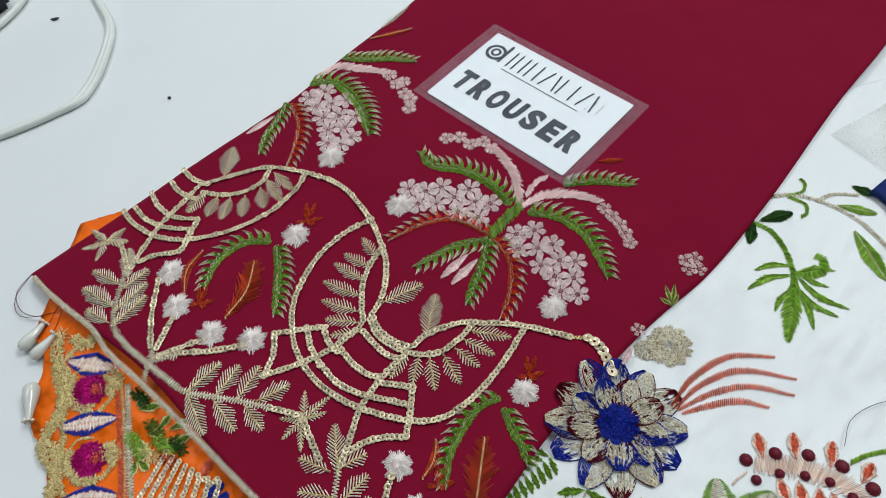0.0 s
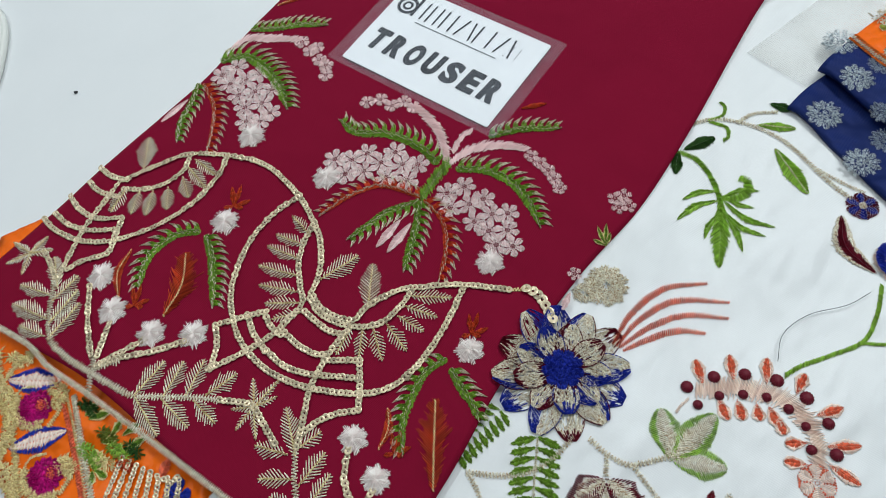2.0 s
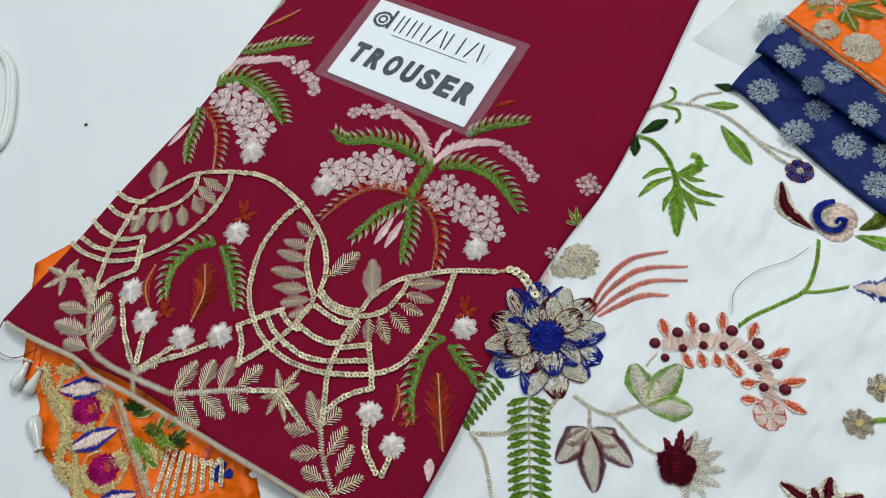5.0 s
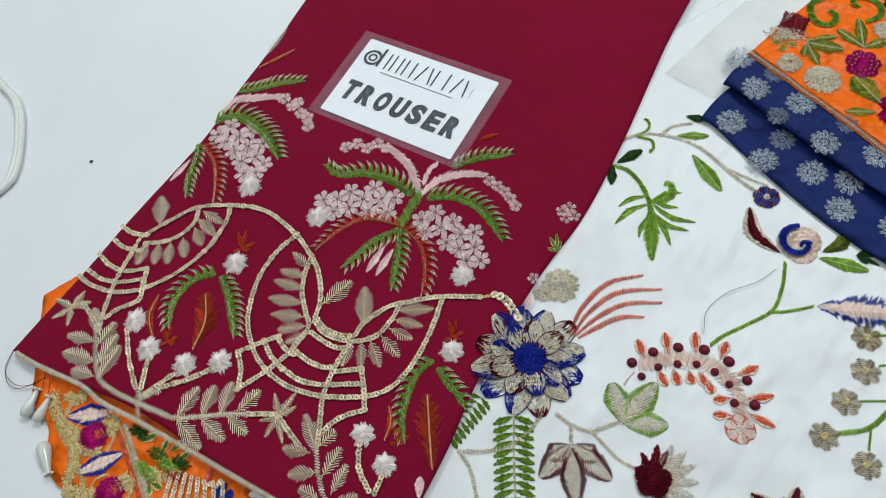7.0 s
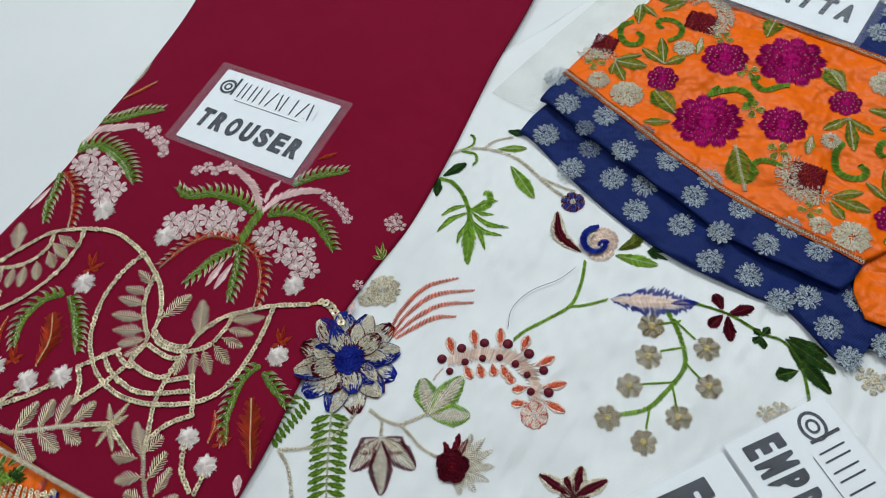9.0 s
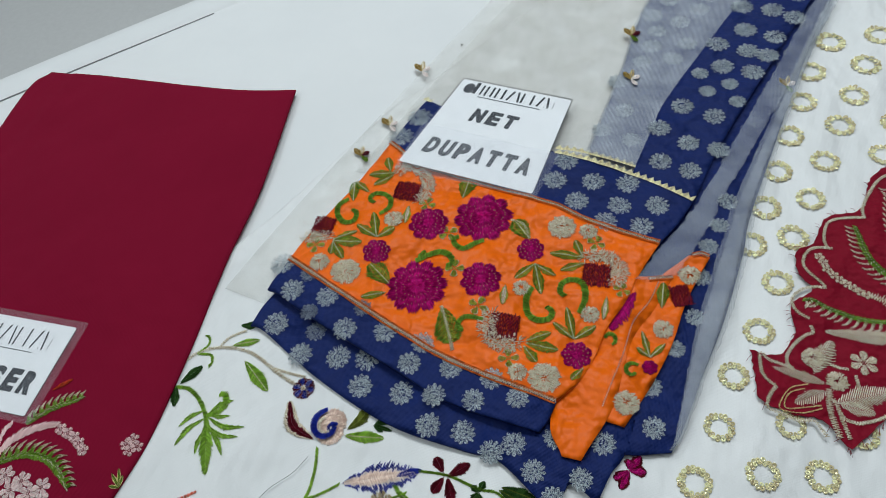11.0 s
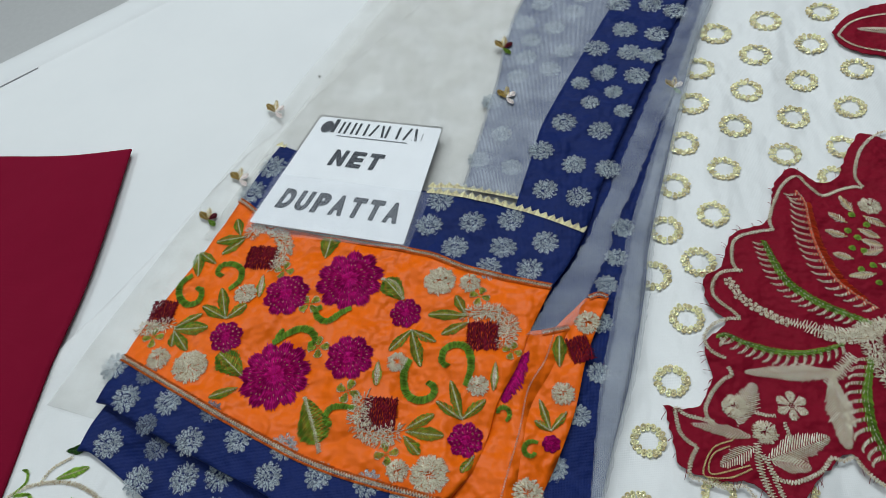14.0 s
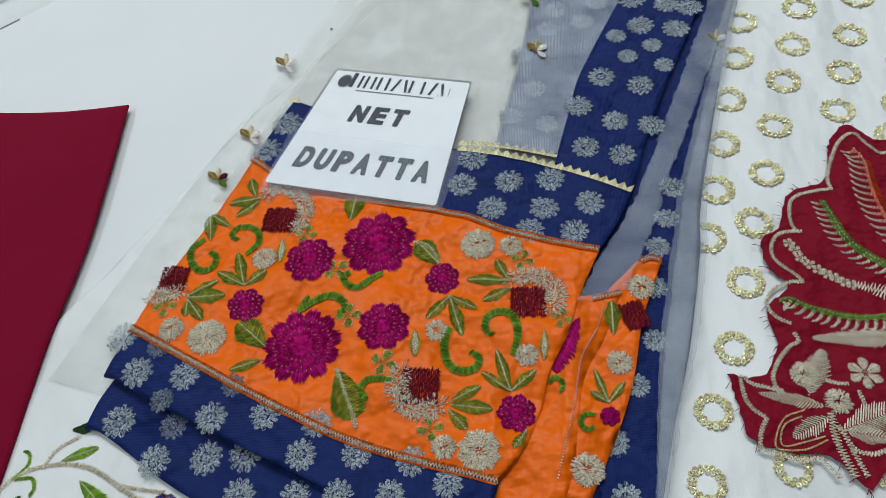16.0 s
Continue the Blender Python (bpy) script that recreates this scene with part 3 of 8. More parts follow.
def bead(K, c, r, col, name="stitched_berry"):
    """A round padded berry with stitch ridges running over it."""
    c = Vector(c)
    z = K[1](c.x, c.y)
    verts, faces, n = [], [], 28
    for a in (0.0, 0.35, 0.7, 1.05, 1.35):
        for k in range(n):
            t = 2 * math.pi * k / n
            q = r * math.cos(a) * (1 + (0.07 if k % 2 else -0.05))
            verts.append((c.x + q * math.cos(t), c.y + q * math.sin(t), z + 0.0003 + 0.0022 * math.sin(a)))
    for i in range(4):
        for k in range(n):
            faces.append((i * n + k, i * n + (k + 1) % n, (i + 1) * n + (k + 1) % n, (i + 1) * n + k))
    faces.append(tuple(4 * n + k for k in range(n)))
    mesh = bpy.data.meshes.new(name)
    mesh.from_pydata(verts, [], faces)
    return part(name, mesh, M[col], K[0])


def stitched_block(K, c, width, height, turn, col, name="stitched_square"):
    """A square of close stitches in staggered rows, with a fringe of stitch ends round it."""
    s = Sew(K[1])
    c = Vector(c)
    ax = Vector((math.cos(turn), math.sin(turn)))
    ay = side_of(ax)
    n = int(width / 0.0006)
    for i in range(n + 1):
        x = -width / 2 + width * i / n
        y = -height / 2 * random.uniform(0.90, 1.12)
        while y < height / 2:
            e = min(y + random.uniform(0.002, 0.0045), height / 2 * random.uniform(0.90, 1.12))
            s.thread(c + ax * x + ay * y, c + ax * (x + random.uniform(-0.0004, 0.0006)) + ay * e, 0.0008, 0.0008)
            y = e
            if e > height / 2 * 0.88:
                break
    for g in (-1, 1):
        for i in range(int(height / 0.0011)):
            y = -height / 2 + i * 0.0011
            p = c + ax * (g * width * 0.46) + ay * y
            s.thread(p, p + ax * (g * random.uniform(0.0012, 0.0024)), 0.0006, 0.0008)
    return s.done(name, [col], K[0])


def rosette(K, c, r, col, rim=14, centre="gold", name="embroidered_rosette"):
    """A round flower head of overlapping scalloped rows, each petal darker at its rim."""
    cols = col.split()
    base = cols[0]
    cols = [base, "plum" if base == "magenta" else base, "fuchsia" if base == "magenta" else cols[-1], centre]
    s = Sew(K[1])
    c = Vector(c)
    rows = ((1.0, rim), (0.70, max(rim - 2, 3)), (0.42, max(rim - 4, 3)))
    for layer, (share, lobes) in enumerate(rows):
        s.lift = 0.0004 + 0.0004 * layer
        n = int(2 * math.pi * r * share / 0.00062)
        for i in range(n):
            a = 2 * math.pi * i / n + 0.4 * layer
            bow = abs(math.sin(a * lobes / 2)) ** 0.55
            d = Vector((math.cos(a), math.sin(a)))
            tip = r * share * (0.78 + 0.22 * bow) * random.uniform(0.94, 1.03)
            root = r * share * (0.42 if layer < 2 else 0.04)
            mid = root + (tip - root) * random.uniform(0.5, 0.7)
            s.thread(c + d * root, c + d * mid, 0.0007, 0.0009, 2 if layer == 2 else 0)
            s.thread(c + d * mid, c + d * tip, 0.0007, 0.0009, 1 if bow < 0.8 or i % 3 else 0)
            if layer and i % 4 == 0 and r > 0.008:
                s.thread(c + d * tip, c + d * (tip + 0.0012), 0.00042, 0.0012, 3)
    for i in range(10):
        a = 2.399 * i
        q = r * 0.30 * math.sqrt((i + 1) / 10)
        d = Vector((math.cos(a), math.sin(a)))
        s.thread(c + d * q, c + d * (q + 0.0016), 0.0005, 0.001, 2)
    return s.done(name, cols, K[0])


def medallion(K, c, r, col="brocade", turn=0.0, name="woven_medallion"):
    """A woven chrysanthemum: short floating threads, all one way, that fill two rows of petals."""
    s = Sew(K[1], 0.0001)
    c = Vector(c)
    for count, inner, outer, lanes, off in ((12, 0.34, 1.0, 4, 0.0), (7, 0.04, 0.40, 2, 0.3)):
        for k in range(count):
            a = turn + off + 2 * math.pi * k / count
            d = Vector((math.cos(a), math.sin(a)))
            n = side_of(d)
            reach = random.uniform(0.92, 1.08)
            for j in range(-lanes, lanes + 1):
                x = j / lanes
                u = inner + 0.05 * random.random()
                top = inner + (outer - inner) * reach * (1 - 0.32 * x * x)
                while u < top:
                    e = min(u + random.uniform(0.10, 0.24), top)
                    half = 0.84 * math.pi / count
                    p, q = d * u + n * x * half * u, d * e + n * x * half * e
                    if random.random() < 0.80:
                        s.thread(c + p * r, c + q * r, 0.00045, 0.0004)
                    u = e + 0.03
    return s.done(name, [col], K[0])


def ring(K, c, r, turn=0.0, name="sequin_ring"):
    """Two rows of sequins stitched into a ring, tipped this way and that."""
    s = Sew(K[1], 0.0003)
    c = Vector(c)
    for q, n, w in ((r * 0.88, 18, 0.165), (r * 0.68, 14, 0.14)):
        for i in range(n):
            a = turn + 2 * math.pi * (i + random.uniform(-0.12, 0.12)) / n
            d = Vector((math.cos(a), math.sin(a)))
            p = c + d * q * random.uniform(0.96, 1.05)
            s.disc(p, r * w, 0.24, 0.5, 0, 10, 0.0006 + 0.0004 * (i % 2))
            s.thread(p, p + d * r * w, 0.00035, 0.0014, 1)
    return s.done(name, ["sequin", "gold"], K[0])


def scroll(K, c, r, width, col, start=0.0, turns=0.75, sense=1, lift=0.0006, name="embroidered_scroll"):
    """A curled tendril."""
    c = Vector(c)
    pts = []
    for i in range(9):
        t = i / 8
        a = start + sense * 2 * math.pi * turns * t
        q = r * (1 - 0.62 * t)
        pts.append(c + Vector((math.cos(a), math.sin(a))) * q)
    return stem(K, pts, width, col, 0.0006, 0.25, 0.35, 0.12, lift, 0.0008, name)


def ricrac(K, pts, depth, col="lace", name="lace_edging"):
    """Zigzag lace: a flat tape with one toothed side."""
    s = Sew(K[1], 0.0006)
    line = curve(pts, 0.0008)
    for i in range(len(line) - 1):
        d = (line[i + 1] - line[i]).normalized()
        tooth = abs((i % 7) - 3) / 3
        n = side_of(d)
        s.thread(line[i] - n * depth * 0.45, line[i] + n * depth * (0.15 + 0.7 * (1 - tooth)), 0.0011, 0.0009)
    return s.done(name, [col], K[0])


def patch(name, outline, height, material, parent, fray=0.0006, thick=0.0006):
    """A cut-out piece of cloth inside a closed line, with a ragged edge."""
    line = curve([*outline, outline[0]], 0.0025)[:-1]
    mid = sum(line, Vector((0, 0))) / len(line)
    bm = bmesh.new()
    top = []
    for p in line:
        q = p + Vector((random.uniform(-fray, fray), random.uniform(-fray, fray)))
        top.append(bm.verts.new((q.x, q.y, height(q.x, q.y))))
    es = [bm.edges.new((a, b)) for a, b in zip(top, top[1:] + top[:1])]
    bmesh.ops.triangle_fill(bm, edges=es, use_beauty=True)
    bmesh.ops.subdivide_edges(bm, edges=[e for e in bm.edges if e.calc_length() > 0.012], cuts=3, use_grid_fill=True)
    for v in bm.verts:
        v.co.z = height(v.co.x, v.co.y)
    got = bmesh.ops.extrude_face_region(bm, geom=bm.faces[:])
    for v in got["geom"]:
        if isinstance(v, bmesh.types.BMVert):
            v.co.z -= thick
    bmesh.ops.recalc_face_normals(bm, faces=bm.faces[:])
    return part(name, bm, material, parent)


def braid(K, pts, width, name="braid_trim"):
    """A narrow braid: two corded edges and a chain of metallic loops between."""
    s = Sew(K[1], 0.0006)
    line = curve(pts, 0.0008)
    for i in range(len(line) - 1):
        d = (line[i + 1] - line[i]).normalized()
        n = side_of(d)
        for g in (-1, 1):
            p = line[i] + n * (g * width * 0.38)
            s.thread(p - n * width * 0.14 - d * 0.0005, p + n * width * 0.14 + d * 0.0005, 0.0007, 0.0009, 0)
        g = 1 if i % 2 else -1
        s.thread(line[i] - n * width * 0.30 - d * 0.0005 * g, line[i] + n * width * 0.30 + d * 0.0005 * g, 0.00062, 0.0010, 1)
    return s.done(name, ["orangethread", "silver"], K[0])


# ---- printed cards ----
def in_quad(corners, u, v):
    tl, tr, br, bl = (Vector(c) for c in corners)
    return (bl * (1 - u) + br * u) * (1 - v) + (tl * (1 - u) + tr * u) * v


def quad_slab(corners, lift, thick, grow=0.0):
    """A thin sheet between four corners, a little round at the tips."""
    bm = bmesh.new()
    tl, tr, br, bl = (Vector(c) for c in corners)
    mid = (tl + tr + br + bl) / 4
    loop = []
    r = 0.014
    for k in range(5):
        a = k / 4 * math.pi / 2
        loop.append((0, (r * (1 - math.cos(a)), r * (1 - math.sin(a)))))
    for k in range(5):
        a = k / 4 * math.pi / 2
        loop.append((1, (1 - r * (1 - math.sin(a)), r * (1 - math.cos(a)))))
    for k in range(5):
        a = k / 4 * math.pi / 2
        loop.append((2, (1 - r * (1 - math.cos(a)), 1 - r * (1 - math.sin(a)))))
    for k in range(5):
        a = k / 4 * math.pi / 2
        loop.append((3, (r * (1 - math.sin(a)), 1 - r * (1 - math.cos(a)))))
    loop = [uv for _, uv in loop]
    top = []
    for u, v in loop:
        p = in_quad(corners, u, v)
        p = mid + (p - mid) * (1 + grow)
        top.append(bm.verts.new((p.x, p.y, p.z + lift)))
    f = bm.faces.new(top)
    ex = bmesh.ops.extrude_face_region(bm, geom=[f])
    for v in ex["geom"]:
        if isinstance(v, bmesh.types.BMVert):
            v.co.z -= thick
    bmesh.ops.recalc_face_normals(bm, faces=bm.faces[:])
    return bm


def word_mesh(text, bold, corners, box, lift, wide=0.70):
    """Heavy condensed capitals, evenly spaced over a box of the card."""
    u0, v0, u1, v1 = box
    verts, faces = [], []
    step = (u1 - u0) / (len(text) - 1 + wide + 0.1)
    for k, letter in enumerate(text):
        d = bpy.data.curves.new("word", "FONT")
        d.body, d.size, d.offset, d.fill_mode = letter, 1.0, bold, "FRONT"
        tmp = new("word", d)
        mesh = bpy.data.meshes.new_from_object(tmp)
        bpy.data.objects.remove(tmp)
        bpy.data.curves.remove(d)
        co = np.array([v.co[:] for v in mesh.vertices])
        lo, hi = co.min(0), co.max(0)
        for n, (dx, dy) in enumerate(((-0.055, 0), (0.055, 0), (-0.02, 0.015), (0.02, -0.015))):
            base = len(verts)
            for x, y, _ in co:
                s, t = (x - lo[0]) / (hi[0] - lo[0]), (y - lo[1]) / (hi[1] - lo[1])
                p = in_quad(corners, u0 + step * (k + wide * s + 0.10 * t + dx * wide), v0 + (v1 - v0) * (t * 0.97 + dy))
                verts.append((p.x, p.y, p.z + lift + 0.00001 * n))
            faces += [tuple(base + i for i in f.vertices) for f in mesh.polygons]
        bpy.data.meshes.remove(mesh)
    mesh = bpy.data.meshes.new("printed_word")
    mesh.from_pydata(verts, [], faces)
    return mesh


def strokes_mesh(corners, bars, lift):
    """Flat printed bars, each from one card point to another, with a width in card heights."""
    verts, faces = [], []
    for u0, v0, u1, v1, w in bars:
        a, b = in_quad(corners, u0, v0), in_quad(corners, u1, v1)
        d = (b - a).normalized()
        up = (in_quad(corners, 0, 1) - in_quad(corners, 0, 0)).length
        n = Vector((-d.y, d.x, 0)) * (w * up / 2)
        k = len(verts)
        verts += [(*(a + n).xy, a.z + lift), (*(a - n).xy, a.z + lift), (*(b - n).xy, b.z + lift), (*(b + n).xy, b.z + lift)]
        faces.append((k, k + 1, k + 2, k + 3))
    mesh = bpy.data.meshes.new("strokes")
    mesh.from_pydata(verts, [], faces)
    return mesh


def arc_bars(u, v, ru, rv, width, turn=1.0, start=0.0, n=18):
    pts = [(u + ru * math.cos(start + 6.283 * turn * i / n), v + rv * math.sin(start + 6.283 * turn * i / n)) for i in range(n + 1)]
    return [(*a, *b, width) for a, b in zip(pts, pts[1:])]


def brand_mark(card, corners, top, h, lift):
    """The round emblem and the row of thin upright strokes along a card's top, as plain shapes."""
    ru = h * 0.24
    part("emblem", strokes_mesh(corners, arc_bars(0.105, top - h * 0.62, ru, h * 0.36, 0.030) + arc_bars(0.105, top - h * 0.62, ru * 0.45, h * 0.17, 0.024)
         + [(0.165, top - h * 1.0, 0.165, top + h * 0.02, 0.030)], lift), M["ink"], card, "round dark emblem with an upright bar")
    bars, u = [], 0.225
    for k, wide in enumerate((0.02, 0.075, 0.085, 0.105, 0.12, 0.10)):
        lo, hi = top - h, top - h * 0.12
        bars.append((u, lo, u + (0.035 if k in (3, 5) else 0.0), hi, 0.017))
        if wide > 0.03:
            bars.append((u + wide * 0.72, hi, u + wide * (0.95 if k in (3, 5) else 0.72), lo, 0.017))
        u += wide + 0.022
    part("brand_strokes", strokes_mesh(corners, bars, lift), M["ink"], card, "row of thin dark upright strokes")
    part("underline", strokes_mesh(corners, [(0.22, top - h * 1.2, 0.78, top - h * 1.2, 0.010)], lift), M["inkgrey"], card, "thin grey line")
    part("pale_strokes", strokes_mesh(corners, [(0.83, top - h * 0.95, 0.83, top - h * 0.4, 0.008), (0.875, top - h * 0.95, 0.875, top - h * 0.4, 0.008), (0.80, top - h * 0.95, 0.808, top - h * 0.95, 0.012)], lift),
         M["inkline"], card, "pale grey strokes")


def printed_card(corners, label, words, top, h, film=1.12, mark=True):
    card = empty("printed_card", label, "label card", "laminated label cards")
    part("paper", quad_slab(corners, 0.0, 0.0003), M["paper"], card, "white printed paper")
    if mark:
        brand_mark(card, corners, top, h, 0.0002)
    for text, box in words:
        part("printed_word", word_mesh(text, 0.042, corners, box, 0.0002), M["ink"], card, "heavy dark grey capitals")
    sheet = part("film", quad_slab(corners, 0.0005, 0.00015, film - 1), M["film"], card, "clear laminating film")
    sheet.visible_shadow = False
    return card


# ---- the white embroidered panel ----
panel = empty("embroidered_front_panel", "white organza dress panel with multicoloured floral embroidery, spread flat", "fabric")
cloth("ground_cloth", [(0.02, -0.42), (0.6, -0.42), (1.05, -0.40)], [(0.27, 0.32), (0.5, 0.62), (0.98, 0.85)],
      [(0.02, -0.42), (0.12, -0.1), (0.178, 0.12), (0.215, 0.20), (0.27, 0.32)], [(1.05, -0.40), (1.0, 0.2), (0.98, 0.85)], h_organza, M["organza"], panel, 0.0006, 0.008)

# ---- the maroon trouser piece ----
trouser = empty("trouser_piece", "folded maroon trouser fabric with gold and floral embroidered hem", "trousers")
cloth("body", [(-0.0758, -0.2445), (-0.0319, -0.2405), (0.0255, -0.2310), (0.0742, -0.2296), (0.1252, -0.2296), (0.201, -0.226)],
      [(-0.0994, 0.3277), (0.0384, 0.3235), (0.1145, 0.3206), (0.1738, 0.3276)],
      [(-0.0758, -0.2445), (-0.0712, -0.186), (-0.0702, -0.1427), (-0.0675, -0.1), (-0.0650, -0.0573), (-0.0680, -0.0169), (-0.0710, 0.02), (-0.0790, 0.10), (-0.109, 0.288), (-0.0994, 0.3277)],
      [(0.201, -0.226), (0.1995, -0.165), (0.1945, -0.115), (0.1955, -0.05), (0.2005, 0.0), (0.1985, 0.06), (0.192, 0.14), (0.1885, 0.22), (0.1738, 0.3276)],
      h_trouser, M["maroon"], trouser, 0.0012, 0.003)


# ---- embroidery of the trouser hem ----
TR = (trouser, h_trouser)

# sequin scrollwork
sequin_line(TR, [(-0.0500, -0.1417), (-0.0410, -0.1250), (-0.0295, -0.1079), (-0.0086, -0.0958), (0.0159, -0.0888), (0.0433, -0.0930), (0.0632, -0.1011), (0.0772, -0.1103), (0.0868, -0.1222), (0.0911, -0.1331)])
sequin_line(TR, [(-0.0714, -0.1849), (-0.0565, -0.1859), (-0.0364, -0.1813), (-0.0205, -0.1701), (-0.0077, -0.1504), (-0.0018, -0.1280), (-0.0035, -0.1081), (-0.0082, -0.0975)])
sequin_line(TR, [(-0.0686, -0.1789), (-0.0546, -0.1794), (-0.0398, -0.1751), (-0.0258, -0.1658)])
sequin_line(TR, [(-0.0708, -0.1661), (-0.0566, -0.1691), (-0.0420, -0.1673), (-0.0297, -0.1593)])
sequin_line(TR, [(-0.0674, -0.1536), (-0.0556, -0.1548), (-0.0427, -0.1512)])
sequin_line(TR, [(-0.0708, -0.1433), (-0.0591, -0.1437), (-0.0474, -0.1404)])
sequin_line(TR, [(-0.0447, -0.1457), (-0.0335, -0.1391), (-0.0260, -0.1298), (-0.0235, -0.1178), (-0.0277, -0.1089)])
sequin_line(TR, [(-0.0507, -0.1439), (-0.0478, -0.1556), (-0.0432, -0.1759), (-0.0349, -0.1937), (-0.0299, -0.2030)])
sequin_line(TR, [(-0.0284, -0.1595), (-0.0228, -0.1700), (-0.0180, -0.1784), (-0.0261, -0.1890), (-0.0297, -0.1978)])
sequin_line(TR, [(0.0465, -0.0929), (0.0422, -0.1071), (0.0420, -0.1248), (0.0476, -0.1424), (0.0548, -0.1553), (0.0646, -0.1642), (0.0767, -0.1714), (0.0903, -0.1749), (0.1053, -0.1749), (0.1225, -0.1704), (0.1430, -0.1598), (0.1545, -0.1481), (0.1583, -0.1333), (0.1581, -0.1165), (0.1554, -0.1007), (0.1525, -0.0883)])
sequin_line(TR, [(0.0649, -0.1015), (0.0680, -0.1137), (0.0743, -0.1245), (0.0830, -0.1332), (0.0908, -0.1396), (0.0910, -0.1502), (0.0898, -0.1613), (0.0861, -0.1722), (0.0811, -0.1825), (0.0756, -0.1919)])
sequin_line(TR, [(0.0911, -0.1331), (0.1000, -0.1364), (0.1101, -0.1358), (0.1190, -0.1319), (0.1190, -0.1248), (0.1222, -0.1161), (0.1273, -0.1066), (0.1355, -0.0992), (0.1454, -0.0909), (0.1569, -0.0841), (0.1718, -0.0769)])
sequin_line(TR, [(0.0922, -0.1357), (0.1014, -0.1389), (0.1117, -0.1381), (0.1216, -0.1344), (0.1303, -0.1263), (0.1329, -0.1152), (0.1325, -0.1039)])
sequin_line(TR, [(0.0949, -0.1423), (0.1052, -0.1435), (0.1143, -0.1429), (0.1191, -0.1404)])
sequin_line(TR, [(0.0924, -0.1562), (0.1028, -0.1575), (0.1133, -0.1565), (0.1192, -0.1532)])
sequin_line(TR, [(0.0915, -0.1681), (0.1051, -0.1691), (0.1187, -0.1651), (0.1389, -0.1537)])
sequin_line(TR, [(0.0624, -0.1737), (0.0691, -0.1646), (0.0784, -0.1533)])
sequin_line(TR, [(0.0624, -0.1737), (0.0707, -0.1805), (0.0768, -0.1913)])
sequin_line(TR, [(0.0714, -0.1602), (0.0819, -0.1657), (0.0930, -0.1689)])
sequin_line(TR, [(0.0790, -0.1546), (0.0859, -0.1580), (0.0937, -0.1585)])
sequin_line(TR, [(0.1209, -0.1557), (0.1285, -0.1504), (0.1345, -0.1462)])
sequin_line(TR, [(0.1345, -0.1462), (0.1420, -0.1549), (0.1494, -0.1646)])
sequin_line(TR, [(0.1494, -0.1646), (0.1418, -0.1722), (0.1373, -0.1797), (0.1352, -0.1879)])
sequin_line(TR, [(0.1196, -0.1363), (0.1198, -0.1484), (0.1212, -0.1596), (0.1250, -0.1722), (0.1312, -0.1823), (0.1373, -0.1935)])
sequin_line(TR, [(-0.0106, -0.1970), (0.0043, -0.2103), (0.0206, -0.2212)])
sequin_line(TR, [(0.0152, -0.2045), (0.0238, -0.2195)])
sequin_line(TR, [(0.0386, -0.1978), (0.0330, -0.2106), (0.0271, -0.2234)])
sequin_line(TR, [(0.0569, -0.1868), (0.0468, -0.2007), (0.0347, -0.2135), (0.0282, -0.2232)])
sequin_line(TR, [(-0.0521, -0.1982), (-0.0410, -0.2011), (-0.0318, -0.2048)])
sequin_line(TR, [(0.1564, -0.1794), (0.1638, -0.1913), (0.1748, -0.1982)])
sequin_line(TR, [(0.1767, -0.1873), (0.1782, -0.1978)])
sequin_line(TR, [(0.0920, -0.1988), (0.1059, -0.1921), (0.1159, -0.1944), (0.1278, -0.1983)])
sequin_line(TR, [(0.1784, -0.0718), (0.1850, -0.0717), (0.1909, -0.0744), (0.1971, -0.0777)], r=0.0026, col='champagne')
stem(TR, [(0.1718, -0.0769), (0.1799, -0.0711)], 0.0020, 'gold')

# gold leaves of the fans
leaf(TR, (-0.0438, -0.1442), (-0.0389, -0.1603), 0.0099, 'silver', pitch=0.001, ragged=0.35, lean=0.8, thin=0.0005, vein='gold')
leaf(TR, (-0.0354, -0.1411), (-0.0274, -0.1545), 0.0088, 'silver', pitch=0.001, ragged=0.35, lean=0.8, thin=0.0005, vein='gold')
leaf(TR, (-0.0287, -0.1368), (-0.0191, -0.1503), 0.0087, 'silver', pitch=0.001, ragged=0.35, lean=0.8, thin=0.0005, vein='gold')
leaf(TR, (-0.0230, -0.1303), (-0.0118, -0.1411), 0.0087, 'silver', pitch=0.001, ragged=0.35, lean=0.8, thin=0.0005, vein='gold')
leaf(TR, (-0.0209, -0.1208), (-0.0071, -0.1288), 0.0088, 'silver', pitch=0.001, ragged=0.35, lean=0.8, thin=0.0005, vein='gold')
leaf(TR, (-0.0230, -0.1143), (-0.0035, -0.1188), 0.0088, 'silver', pitch=0.001, ragged=0.35, lean=0.8, thin=0.0005, vein='gold')
leaf(TR, (-0.0241, -0.1081), (-0.0053, -0.1095), 0.0079, 'silver', pitch=0.001, ragged=0.35, lean=0.8, thin=0.0005, vein='gold')
leaf(TR, (0.0679, -0.1086), (0.0512, -0.1048), 0.0071, 'silver', pitch=0.001, ragged=0.35, lean=0.8, thin=0.0005, vein='gold')
leaf(TR, (0.0688, -0.1147), (0.0517, -0.1182), 0.0079, 'silver', pitch=0.001, ragged=0.35, lean=0.8, thin=0.0005, vein='gold')
leaf(TR, (0.0725, -0.1221), (0.0526, -0.1258), 0.0078, 'silver', pitch=0.001, ragged=0.35, lean=0.8, thin=0.0005, vein='gold')
leaf(TR, (0.0780, -0.1300), (0.0566, -0.1369), 0.0086, 'silver', pitch=0.001, ragged=0.35, lean=0.8, thin=0.0005, vein='gold')
